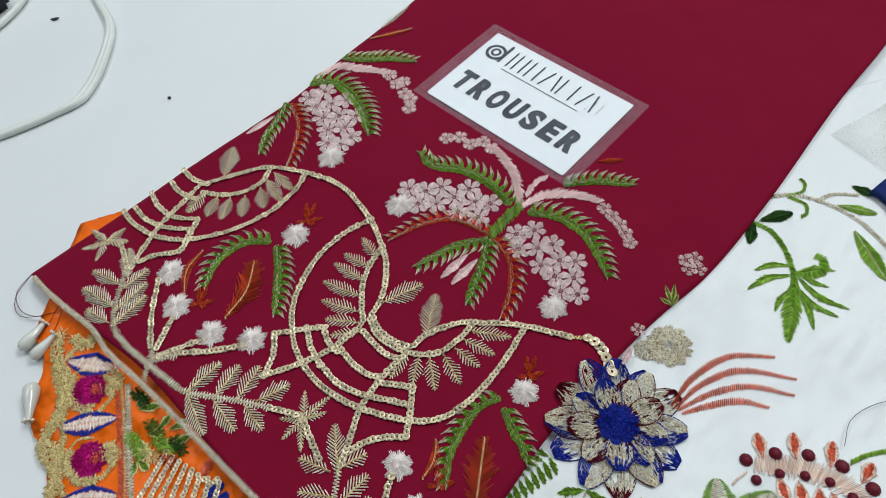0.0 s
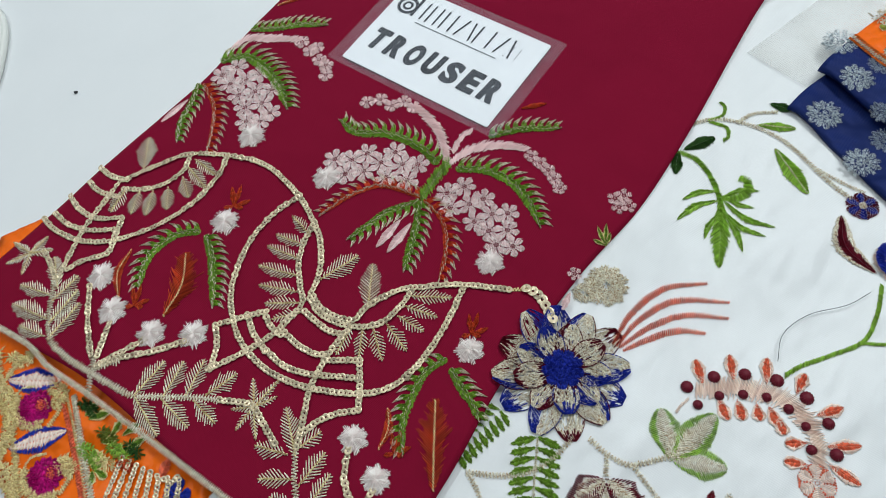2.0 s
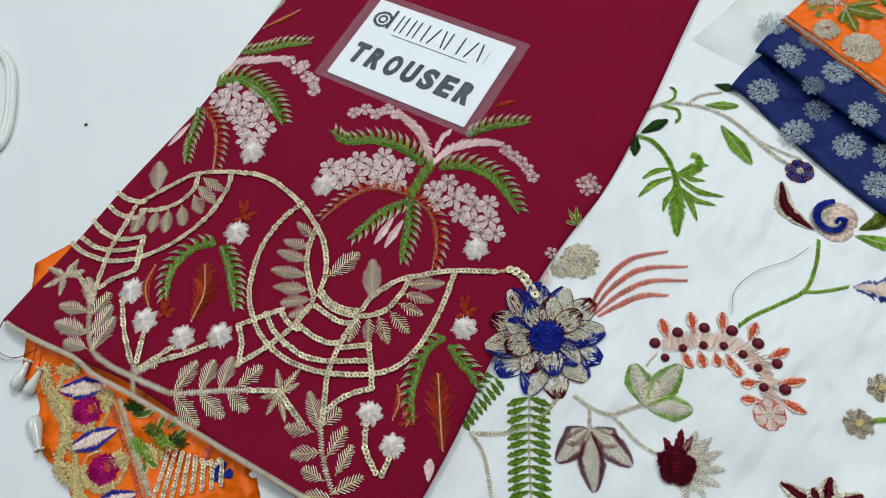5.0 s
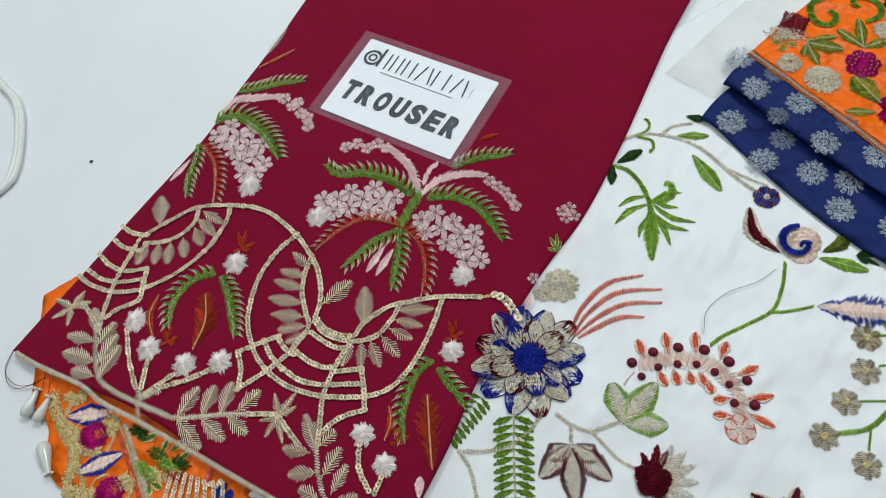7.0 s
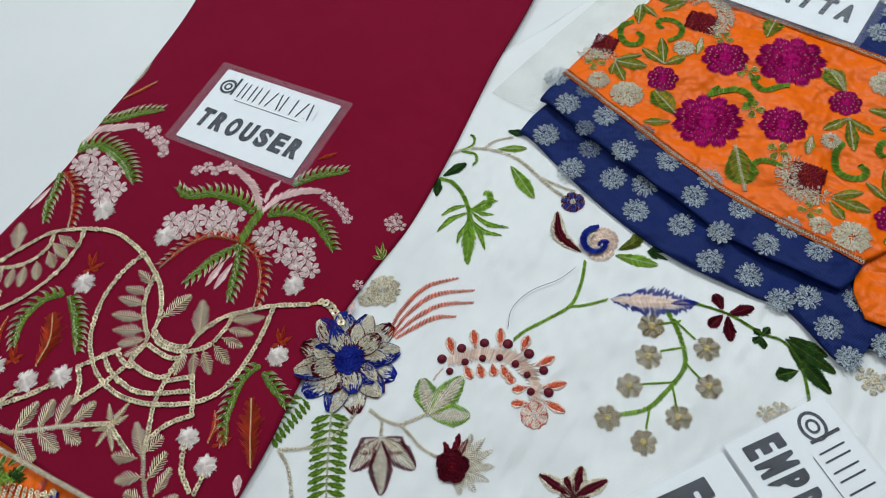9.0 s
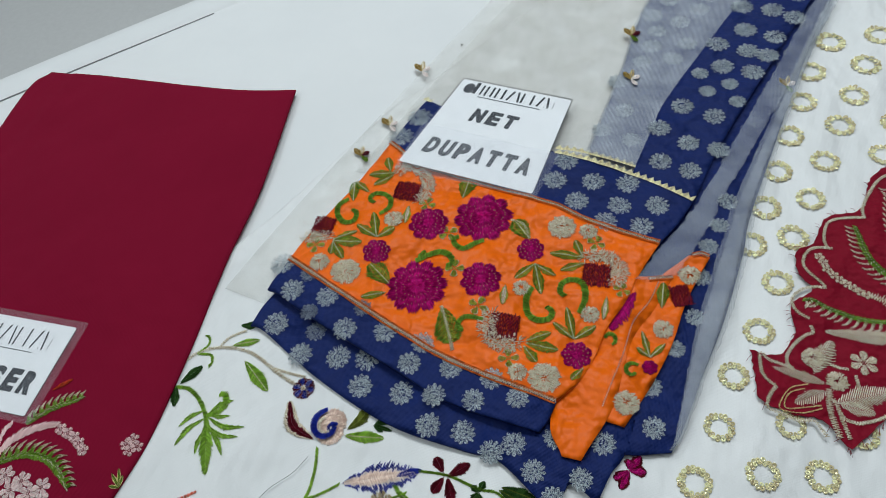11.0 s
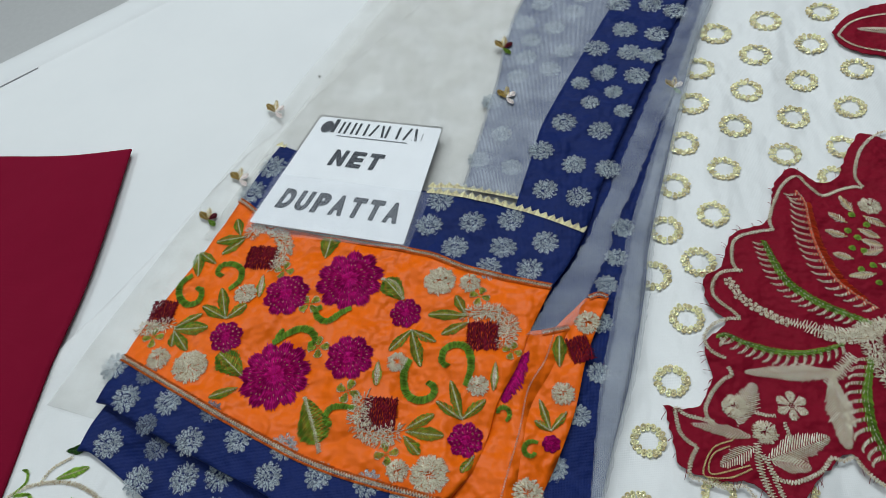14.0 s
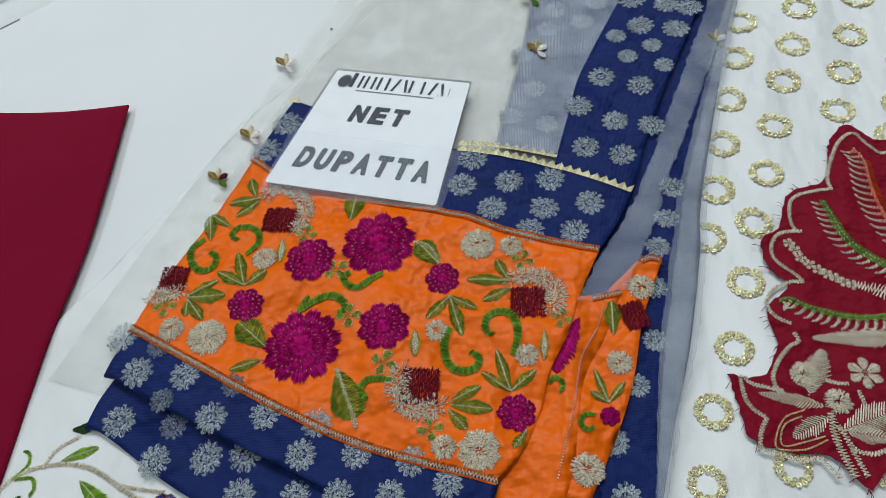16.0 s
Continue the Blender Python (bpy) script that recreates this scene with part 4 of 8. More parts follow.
leaf(TR, (0.0842, -0.1366), (0.0646, -0.1448), 0.0085, 'silver', pitch=0.001, ragged=0.35, lean=0.8, thin=0.0005, vein='gold')
leaf(TR, (0.0892, -0.1405), (0.0746, -0.1506), 0.0085, 'silver', pitch=0.001, ragged=0.35, lean=0.8, thin=0.0005, vein='gold')
leaf(TR, (0.0935, -0.1438), (0.0839, -0.1547), 0.0075, 'silver', pitch=0.001, ragged=0.35, lean=0.8, thin=0.0005, vein='gold')
leaf(TR, (0.1200, -0.1352), (0.1230, -0.1505), 0.0073, 'silver', pitch=0.001, ragged=0.35, lean=0.8, thin=0.0005, vein='gold')
leaf(TR, (0.1248, -0.1326), (0.1333, -0.1457), 0.0073, 'silver', pitch=0.001, ragged=0.35, lean=0.8, thin=0.0005, vein='gold')
leaf(TR, (0.1289, -0.1298), (0.1431, -0.1403), 0.0080, 'silver', pitch=0.001, ragged=0.35, lean=0.8, thin=0.0005, vein='gold')
leaf(TR, (0.1331, -0.1244), (0.1497, -0.1300), 0.0080, 'silver', pitch=0.001, ragged=0.35, lean=0.8, thin=0.0005, vein='gold')
leaf(TR, (0.1348, -0.1181), (0.1504, -0.1176), 0.0073, 'silver', pitch=0.001, ragged=0.35, lean=0.8, thin=0.0005, vein='gold')
leaf(TR, (0.1342, -0.1121), (0.1512, -0.1079), 0.0072, 'silver', pitch=0.001, ragged=0.35, lean=0.8, thin=0.0005, vein='gold')
leaf(TR, (0.1329, -0.1065), (0.1507, -0.0956), 0.0082, 'silver', pitch=0.001, ragged=0.35, lean=0.8, thin=0.0005, vein='gold')
leaf(TR, (-0.0456, -0.1300), (-0.0611, -0.1127), 0.0133, 'silver', pitch=0.001, ragged=0.12, lean=0.9, vein='gold', thin=0.0006)
leaf(TR, (0.0895, -0.1249), (0.0970, -0.1037), 0.0122, 'silver', pitch=0.001, ragged=0.12, lean=0.9, vein='gold', thin=0.0006)
leaf(TR, (0.1203, -0.1237), (0.1063, -0.1031), 0.0116, 'silver', pitch=0.001, ragged=0.12, lean=0.9, vein='gold', thin=0.0006)

# gold sprigs along the hem
leaf(TR, (-0.0253, -0.2080), (-0.0430, -0.1971), 0.0105, 'silver', pitch=0.0009, ragged=0.5, lean=1.0, thin=0.0005, vein='gold')
leaf(TR, (-0.0254, -0.2127), (-0.0457, -0.2184), 0.0094, 'silver', pitch=0.0009, ragged=0.5, lean=1.0, thin=0.0005, vein='gold')
leaf(TR, (-0.0153, -0.2223), (-0.0396, -0.2278), 0.0115, 'silver', pitch=0.0009, ragged=0.5, lean=1.0, thin=0.0005, vein='gold')
leaf(TR, (-0.0092, -0.2292), (-0.0255, -0.2332), 0.0102, 'silver', pitch=0.0009, ragged=0.5, lean=1.0, thin=0.0005, vein='gold')
leaf(TR, (-0.0220, -0.2144), (-0.0215, -0.1968), 0.0104, 'silver', pitch=0.0009, ragged=0.5, lean=1.0, thin=0.0005, vein='gold')
leaf(TR, (-0.0129, -0.2235), (-0.0151, -0.2021), 0.0103, 'silver', pitch=0.0009, ragged=0.5, lean=1.0, thin=0.0005, vein='gold')
leaf(TR, (-0.0063, -0.2292), (-0.0080, -0.2065), 0.0113, 'silver', pitch=0.0009, ragged=0.5, lean=1.0, thin=0.0005, vein='gold')
leaf(TR, (0.0549, -0.2220), (0.0548, -0.2016), 0.0105, 'silver', pitch=0.0009, ragged=0.5, lean=1.0, thin=0.0005, vein='gold')
leaf(TR, (0.0675, -0.2140), (0.0630, -0.1960), 0.0104, 'silver', pitch=0.0009, ragged=0.5, lean=1.0, thin=0.0005, vein='gold')
leaf(TR, (0.0769, -0.2078), (0.0708, -0.1893), 0.0103, 'silver', pitch=0.0009, ragged=0.5, lean=1.0, thin=0.0005, vein='gold')
leaf(TR, (0.0843, -0.2016), (0.0895, -0.1852), 0.0102, 'silver', pitch=0.0009, ragged=0.5, lean=1.0, thin=0.0005, vein='gold')
leaf(TR, (0.0547, -0.2218), (0.0788, -0.2285), 0.0106, 'silver', pitch=0.0009, ragged=0.5, lean=1.0, thin=0.0005, vein='gold')
leaf(TR, (0.0678, -0.2151), (0.0883, -0.2172), 0.0104, 'silver', pitch=0.0009, ragged=0.5, lean=1.0, thin=0.0005, vein='gold')
leaf(TR, (0.0811, -0.2064), (0.0977, -0.2082), 0.0093, 'silver', pitch=0.0009, ragged=0.5, lean=1.0, thin=0.0005, vein='gold')
leaf(TR, (0.1395, -0.1971), (0.1209, -0.1831), 0.0095, 'silver', pitch=0.0009, ragged=0.5, lean=1.0, thin=0.0005, vein='gold')
leaf(TR, (0.1376, -0.1942), (0.1416, -0.1819), 0.0086, 'silver', pitch=0.0009, ragged=0.5, lean=1.0, thin=0.0005, vein='gold')
leaf(TR, (0.1358, -0.1984), (0.1206, -0.2041), 0.0086, 'silver', pitch=0.0009, ragged=0.5, lean=1.0, thin=0.0005, vein='gold')
leaf(TR, (0.1487, -0.2054), (0.1494, -0.1878), 0.0094, 'silver', pitch=0.0009, ragged=0.5, lean=1.0, thin=0.0005, vein='gold')
leaf(TR, (0.1451, -0.2046), (0.1318, -0.2138), 0.0085, 'silver', pitch=0.0009, ragged=0.5, lean=1.0, thin=0.0005, vein='gold')
leaf(TR, (0.1579, -0.2099), (0.1573, -0.1934), 0.0083, 'silver', pitch=0.0009, ragged=0.5, lean=1.0, thin=0.0005, vein='gold')
leaf(TR, (0.1545, -0.2150), (0.1413, -0.2162), 0.0083, 'silver', pitch=0.0009, ragged=0.5, lean=1.0, thin=0.0005, vein='gold')
leaf(TR, (0.1611, -0.2181), (0.1707, -0.2028), 0.0082, 'silver', pitch=0.0009, ragged=0.5, lean=1.0, thin=0.0005, vein='gold')
leaf(TR, (0.1633, -0.2193), (0.1497, -0.2261), 0.0082, 'silver', pitch=0.0009, ragged=0.5, lean=1.0, thin=0.0005, vein='gold')
leaf(TR, (-0.0578, -0.2045), (-0.0581, -0.1911), 0.0061, 'silver', pitch=0.0009, ragged=0.5, lean=1.0, thin=0.0005, vein='gold')
leaf(TR, (-0.0587, -0.2041), (-0.0480, -0.1948), 0.0061, 'silver', pitch=0.0009, ragged=0.5, lean=1.0, thin=0.0005, vein='gold')
leaf(TR, (-0.0563, -0.2032), (-0.0752, -0.2049), 0.0049, 'silver', pitch=0.0009, ragged=0.5, lean=1.0, thin=0.0005, vein='gold')
leaf(TR, (-0.0572, -0.2022), (-0.0651, -0.2155), 0.0055, 'silver', pitch=0.0009, ragged=0.5, lean=1.0, thin=0.0005, vein='gold')
leaf(TR, (-0.0585, -0.2023), (-0.0512, -0.2144), 0.0055, 'silver', pitch=0.0009, ragged=0.5, lean=1.0, thin=0.0005, vein='gold')
leaf(TR, (0.1086, -0.1927), (0.0979, -0.1821), 0.0045, 'silver', pitch=0.0009, ragged=0.5, lean=1.0, thin=0.0005, vein='gold')
leaf(TR, (0.1076, -0.1933), (0.1089, -0.1757), 0.0050, 'silver', pitch=0.0009, ragged=0.5, lean=1.0, thin=0.0005, vein='gold')
leaf(TR, (0.1072, -0.1927), (0.1137, -0.1820), 0.0045, 'silver', pitch=0.0009, ragged=0.5, lean=1.0, thin=0.0005, vein='gold')
leaf(TR, (0.1077, -0.1907), (0.1079, -0.2046), 0.0045, 'silver', pitch=0.0009, ragged=0.5, lean=1.0, thin=0.0005, vein='gold')
leaf(TR, (0.1067, -0.1909), (0.1190, -0.2022), 0.0045, 'silver', pitch=0.0009, ragged=0.5, lean=1.0, thin=0.0005, vein='gold')
leaf(TR, (0.1085, -0.1913), (0.0995, -0.1988), 0.0040, 'silver', pitch=0.0009, ragged=0.5, lean=1.0, thin=0.0005, vein='gold')
stem(TR, [(-0.0331, -0.2034), (-0.0158, -0.2212), (-0.0043, -0.2285), (0.0107, -0.2293), (0.0281, -0.2271), (0.0448, -0.2245), (0.0558, -0.2214), (0.0788, -0.2064), (0.0920, -0.1988)], 0.0036, 'silver', rag=0.3)
stem(TR, [(0.0219, -0.2205), (0.0285, -0.2276), (0.0355, -0.2349)], 0.0033, 'silver', rag=0.3)
stem(TR, [(0.0271, -0.2234), (0.0352, -0.2140)], 0.0047, 'silver', rag=0.4)
stem(TR, [(0.1366, -0.1940), (0.1482, -0.2069), (0.1627, -0.2180)], 0.0029, 'silver', rag=0.3)
stem(TR, [(-0.0711, -0.2441), (-0.0542, -0.2429), (-0.0350, -0.2404), (-0.0120, -0.2370), (0.0068, -0.2380), (0.0355, -0.2349), (0.0782, -0.2315), (0.1105, -0.2293), (0.1446, -0.2269), (0.1868, -0.2239)], 0.0032, 'silver', rag=0.12, thin=0.00042, pitch=0.00055, name='hem_cord')

# tufted blossoms
puff(TR, (-0.0102, -0.1893), 0.0082, 'cream')
puff(TR, (0.0105, -0.1990), 0.0079, 'cream')
puff(TR, (0.0376, -0.1956), 0.0076, 'cream')
puff(TR, (0.0565, -0.1835), 0.0076, 'cream')
puff(TR, (0.0222, -0.1282), 0.0081, 'cream')
puff(TR, (0.1739, -0.1127), 0.0067, 'cream')
puff(TR, (0.1557, -0.1757), 0.0067, 'cream')
puff(TR, (0.1750, -0.1833), 0.0064, 'cream')
puff(TR, (0.0508, -0.0761), 0.0080, 'cream')
puff(TR, (0.1553, -0.0696), 0.0071, 'cream')
puff(TR, (-0.0065, -0.0783), 0.0086, 'cream')

# rust leaves and sprigs
leaf(TR, (0.0362, -0.1860), (0.0186, -0.1540), 0.0169, 'rust', vein='gold', pitch=0.0011, thin=0.0006, ragged=0.4, bend=-0.1, lean=1.0)
leaf(TR, (0.1977, -0.1727), (0.1749, -0.1405), 0.0126, 'rust', vein='gold', pitch=0.0011, thin=0.0006, ragged=0.4, lean=1.0)
leaf(TR, (0.0078, -0.1923), (-0.0085, -0.1692), 0.0053, 'rust', vein='gold', bend=0.15)
leaf(TR, (0.1678, -0.1729), (0.1597, -0.1560), 0.0043, 'rust', vein='gold', bend=-0.12)
leaf(TR, (0.0192, -0.1186), (0.0153, -0.1222), 0.0031, 'rust', ragged=0.25)
leaf(TR, (0.0192, -0.1186), (0.0091, -0.1099), 0.0031, 'rust', ragged=0.25)
leaf(TR, (0.0192, -0.1186), (0.0130, -0.1061), 0.0031, 'rust', ragged=0.25)
leaf(TR, (0.0192, -0.1186), (0.0244, -0.1105), 0.0031, 'rust', ragged=0.25)
leaf(TR, (0.0192, -0.1186), (0.0245, -0.1167), 0.0031, 'rust', ragged=0.25)
leaf(TR, (0.1699, -0.1058), (0.1666, -0.1091), 0.0026, 'rust', ragged=0.25)
leaf(TR, (0.1699, -0.1058), (0.1629, -0.0979), 0.0026, 'rust', ragged=0.25)
leaf(TR, (0.1699, -0.1058), (0.1663, -0.0946), 0.0026, 'rust', ragged=0.25)
leaf(TR, (0.1699, -0.1058), (0.1746, -0.0987), 0.0026, 'rust', ragged=0.25)
leaf(TR, (0.1699, -0.1058), (0.1742, -0.1042), 0.0026, 'rust', ragged=0.25)
leaf(TR, (0.0186, -0.1906), (0.0151, -0.1935), 0.0030, 'rust', ragged=0.25)
leaf(TR, (0.0186, -0.1906), (0.0097, -0.1838), 0.0030, 'rust', ragged=0.25)
leaf(TR, (0.0186, -0.1906), (0.0131, -0.1806), 0.0030, 'rust', ragged=0.25)
leaf(TR, (0.0186, -0.1906), (0.0228, -0.1836), 0.0030, 'rust', ragged=0.25)
leaf(TR, (0.0186, -0.1906), (0.0230, -0.1887), 0.0030, 'rust', ragged=0.25)
leaf(TR, (0.1746, -0.1702), (0.1714, -0.1734), 0.0025, 'rust', ragged=0.25)
leaf(TR, (0.1746, -0.1702), (0.1681, -0.1636), 0.0025, 'rust', ragged=0.25)
leaf(TR, (0.1746, -0.1702), (0.1712, -0.1605), 0.0025, 'rust', ragged=0.25)
leaf(TR, (0.1746, -0.1702), (0.1791, -0.1636), 0.0025, 'rust', ragged=0.25)
leaf(TR, (0.1746, -0.1702), (0.1787, -0.1686), 0.0025, 'rust', ragged=0.25)

# green fronds
fern(TR, [(0.0154, -0.1399), (0.0057, -0.1484), (0.0023, -0.1615), (0.0053, -0.1727), (0.0129, -0.1821)], 0.0081, 'green', outer=-1)
fern(TR, [(0.0196, -0.1396), (0.0328, -0.1479), (0.0433, -0.1571), (0.0535, -0.1673)], 0.0081, 'green', outer=1)
fern(TR, [(0.1676, -0.1220), (0.1633, -0.1331), (0.1655, -0.1474), (0.1699, -0.1590), (0.1779, -0.1680)], 0.0067, 'green', outer=-1)
fern(TR, [(0.1719, -0.1248), (0.1821, -0.1295), (0.1900, -0.1323), (0.1961, -0.1366)], 0.0067, 'green', outer=1)

# palm motif
stem(TR, [(0.1023, -0.0316), (0.1022, -0.0430), (0.1032, -0.0593)], 0.0081, 'green', pitch=0.0006, slant=0.9, rag=0.35)
stem(TR, [(0.1024, -0.0338), (0.1024, -0.0434), (0.1034, -0.0583)], 0.0026, 'silver', rag=0.4)
stem(TR, [(0.1018, -0.0327), (0.0868, -0.0200), (0.0717, -0.0134), (0.0605, -0.0116)], 0.0088, 'pink', slant=1.1, taper=0.35, rag=0.35)
stem(TR, [(0.1028, -0.0323), (0.1074, -0.0189), (0.1185, -0.0090), (0.1341, -0.0022)], 0.0088, 'pink', slant=1.1, taper=0.5, rag=0.35)
stem(TR, [(0.1000, -0.0256), (0.0983, -0.0146), (0.1010, -0.0076)], 0.0044, 'pink', rag=0.35)
blossom(TR, (0.0365, -0.0235), 0.0044, 'pink', turn=226.44, width=0.9)
blossom(TR, (0.0421, -0.0179), 0.0044, 'pink', turn=233.84, width=0.9)
blossom(TR, (0.0507, -0.0181), 0.0044, 'pink', turn=240.5, width=0.9)
blossom(TR, (0.0551, -0.0120), 0.0044, 'pink', turn=247.16, width=0.9)
blossom(TR, (0.0628, -0.0125), 0.0043, 'pink', turn=253.07999999999998, width=0.9)
blossom(TR, (0.1373, -0.0049), 0.0039, 'pink', turn=320.42, width=0.9)
blossom(TR, (0.1438, -0.0063), 0.0039, 'pink', turn=325.6, width=0.9)
blossom(TR, (0.1499, -0.0080), 0.0038, 'pink', turn=330.40999999999997, width=0.9)
blossom(TR, (0.1555, -0.0108), 0.0038, 'pink', turn=334.11, width=0.9)
blossom(TR, (0.1609, -0.0144), 0.0038, 'pink', turn=337.44, width=0.9)
fern(TR, [(0.0980, -0.0364), (0.0830, -0.0323), (0.0619, -0.0345), (0.0448, -0.0435), (0.0312, -0.0419)], 0.0089, 'green', outer=-1)
fern(TR, [(0.1078, -0.0335), (0.1219, -0.0254), (0.1399, -0.0245), (0.1545, -0.0312), (0.1650, -0.0389)], 0.0088, 'green', outer=1)
fern(TR, [(0.1109, -0.0069), (0.1236, 0.0075), (0.1405, 0.0182)], 0.0070, 'green', outer=1)
fern(TR, [(0.1038, -0.0603), (0.0939, -0.0752), (0.0901, -0.0876), (0.0863, -0.0990)], 0.0072, 'green', outer=1)
fern(TR, [(0.1038, -0.0603), (0.1128, -0.0754), (0.1217, -0.0969)], 0.0076, 'green', outer=1)
fern(TR, [(0.1023, -0.0579), (0.0815, -0.0634), (0.0704, -0.0765), (0.0641, -0.0961)], 0.0072, 'rust', outer=-1, body=0.22)
fern(TR, [(0.1051, -0.0583), (0.1206, -0.0629), (0.1329, -0.0759), (0.1399, -0.0916)], 0.0076, 'rust', outer=1, body=0.22)
leaf(TR, (0.1022, -0.0747), (0.1018, -0.0945), 0.0050, 'pink')
leaf(TR, (0.1081, -0.0735), (0.1084, -0.0937), 0.0050, 'pink')
leaf(TR, (0.1153, 0.0183), (0.1252, 0.0286), 0.0037, 'rust', ragged=0.3)
blossom(TR, (0.0467, -0.0645), 0.0069, 'pink cream', turn=0.0, width=0.62, petals=6)
blossom(TR, (0.0553, -0.0596), 0.0069, 'pink cream', turn=0.5, width=0.62, petals=6)
blossom(TR, (0.0582, -0.0688), 0.0069, 'pink cream', turn=1.0, width=0.62, petals=6)
blossom(TR, (0.0599, -0.0517), 0.0069, 'pink cream', turn=1.5, width=0.62, petals=6)
blossom(TR, (0.0660, -0.0619), 0.0068, 'pink cream', turn=2.0, width=0.62, petals=6)
blossom(TR, (0.0704, -0.0523), 0.0068, 'pink cream', turn=2.5, width=0.62, petals=6)
blossom(TR, (0.0790, -0.0583), 0.0067, 'pink cream', turn=3.0, width=0.62, petals=6)
blossom(TR, (0.0729, -0.0427), 0.0069, 'pink cream', turn=3.5, width=0.62, petals=6)
blossom(TR, (0.0816, -0.0469), 0.0067, 'pink cream', turn=4.0, width=0.62, petals=6)
blossom(TR, (0.0901, -0.0539), 0.0067, 'pink cream', turn=4.5, width=0.62, petals=6)
blossom(TR, (0.0888, -0.0425), 0.0066, 'pink cream', turn=5.0, width=0.62, petals=6)
blossom(TR, (0.1128, -0.0483), 0.0064, 'pink cream', turn=0.0, width=0.62, petals=6)
blossom(TR, (0.1183, -0.0403), 0.0064, 'pink cream', turn=0.5, width=0.62, petals=6)
blossom(TR, (0.1197, -0.0546), 0.0064, 'pink cream', turn=1.0, width=0.62, petals=6)
blossom(TR, (0.1270, -0.0476), 0.0064, 'pink cream', turn=1.5, width=0.62, petals=6)
blossom(TR, (0.1313, -0.0411), 0.0064, 'pink cream', turn=2.0, width=0.62, petals=6)
blossom(TR, (0.1353, -0.0548), 0.0063, 'pink cream', turn=2.5, width=0.62, petals=6)
blossom(TR, (0.1404, -0.0462), 0.0063, 'pink cream', turn=3.0, width=0.62, petals=6)
blossom(TR, (0.1468, -0.0414), 0.0062, 'pink cream', turn=3.5, width=0.62, petals=6)
blossom(TR, (0.1446, -0.0553), 0.0062, 'pink cream', turn=4.0, width=0.62, petals=6)
blossom(TR, (0.1524, -0.0498), 0.0062, 'pink cream', turn=4.5, width=0.62, petals=6)
blossom(TR, (0.1524, -0.0599), 0.0062, 'pink cream', turn=5.0, width=0.62, petals=6)
blossom(TR, (0.1599, -0.0561), 0.0061, 'pink cream', turn=5.5, width=0.62, petals=6)

# palm motif that folds under the edge
blossom(TR, (-0.0566, -0.0541), 0.0075, 'pink cream', turn=0.0, width=0.62, petals=6)
blossom(TR, (-0.0526, -0.0445), 0.0075, 'pink cream', turn=0.6, width=0.62, petals=6)
blossom(TR, (-0.0469, -0.0566), 0.0074, 'pink cream', turn=1.2, width=0.62, petals=6)
blossom(TR, (-0.0399, -0.0491), 0.0074, 'pink cream', turn=1.7999999999999998, width=0.62, petals=6)
blossom(TR, (-0.0357, -0.0412), 0.0074, 'pink cream', turn=2.4, width=0.62, petals=6)
blossom(TR, (-0.0358, -0.0601), 0.0073, 'pink cream', turn=3.0, width=0.62, petals=6)
blossom(TR, (-0.0286, -0.0530), 0.0073, 'pink cream', turn=3.5999999999999996, width=0.62, petals=6)
blossom(TR, (-0.0202, -0.0462), 0.0072, 'pink cream', turn=4.2, width=0.62, petals=6)
blossom(TR, (-0.0255, -0.0650), 0.0072, 'pink cream', turn=4.8, width=0.62, petals=6)
blossom(TR, (-0.0186, -0.0571), 0.0071, 'pink cream', turn=5.3999999999999995, width=0.62, petals=6)
blossom(TR, (-0.0169, -0.0723), 0.0070, 'pink cream', turn=6.0, width=0.62, petals=6)
blossom(TR, (-0.0089, -0.0599), 0.0070, 'pink cream', turn=6.6, width=0.62, petals=6)
blossom(TR, (-0.0097, -0.0675), 0.0070, 'pink cream', turn=7.199999999999999, width=0.62, petals=6)
stem(TR, [(-0.0672, -0.0349), (-0.0630, -0.0235), (-0.0493, -0.0155), (-0.0314, -0.0068)], 0.0097, 'pink', slant=1.1, taper=0.4, rag=0.35)
blossom(TR, (-0.0298, -0.0082), 0.0049, 'pink', turn=255.29999999999998, width=0.9)
blossom(TR, (-0.0203, -0.0111), 0.0048, 'pink', turn=259.74, width=0.9)
blossom(TR, (-0.0183, -0.0070), 0.0048, 'pink', turn=264.18, width=0.9)
blossom(TR, (-0.0104, -0.0136), 0.0047, 'pink', turn=264.92, width=0.9)
blossom(TR, (-0.0040, -0.0147), 0.0047, 'pink', turn=268.62, width=0.9)
blossom(TR, (0.0011, -0.0206), 0.0046, 'pink', turn=267.88, width=0.9)
fern(TR, [(-0.0663, -0.0462), (-0.0540, -0.0352), (-0.0342, -0.0363), (-0.0163, -0.0425), (-0.0022, -0.0520)], 0.0110, 'green', outer=1)
fern(TR, [(-0.0670, -0.0171), (-0.0528, -0.0074), (-0.0415, 0.0027), (-0.0258, 0.0109)], 0.0078, 'green', outer=1)
fern(TR, [(-0.0652, -0.0662), (-0.0578, -0.0803), (-0.0526, -0.0932), (-0.0440, -0.1050)], 0.0075, 'green', outer=1)
fern(TR, [(-0.0624, -0.0651), (-0.0438, -0.0739), (-0.0305, -0.0881), (-0.0211, -0.1021)], 0.0083, 'rust', outer=1, body=0.22)
leaf(TR, (-0.0620, -0.0793), (-0.0639, -0.1000), 0.0049, 'pink')
leaf(TR, (-0.0671, 0.0081), (-0.0513, 0.0331), 0.0047, 'rust', ragged=0.3, vein='gold')
leaf(TR, (-0.0704, 0.0201), (-0.0723, 0.0500), 0.0064, 'silver')

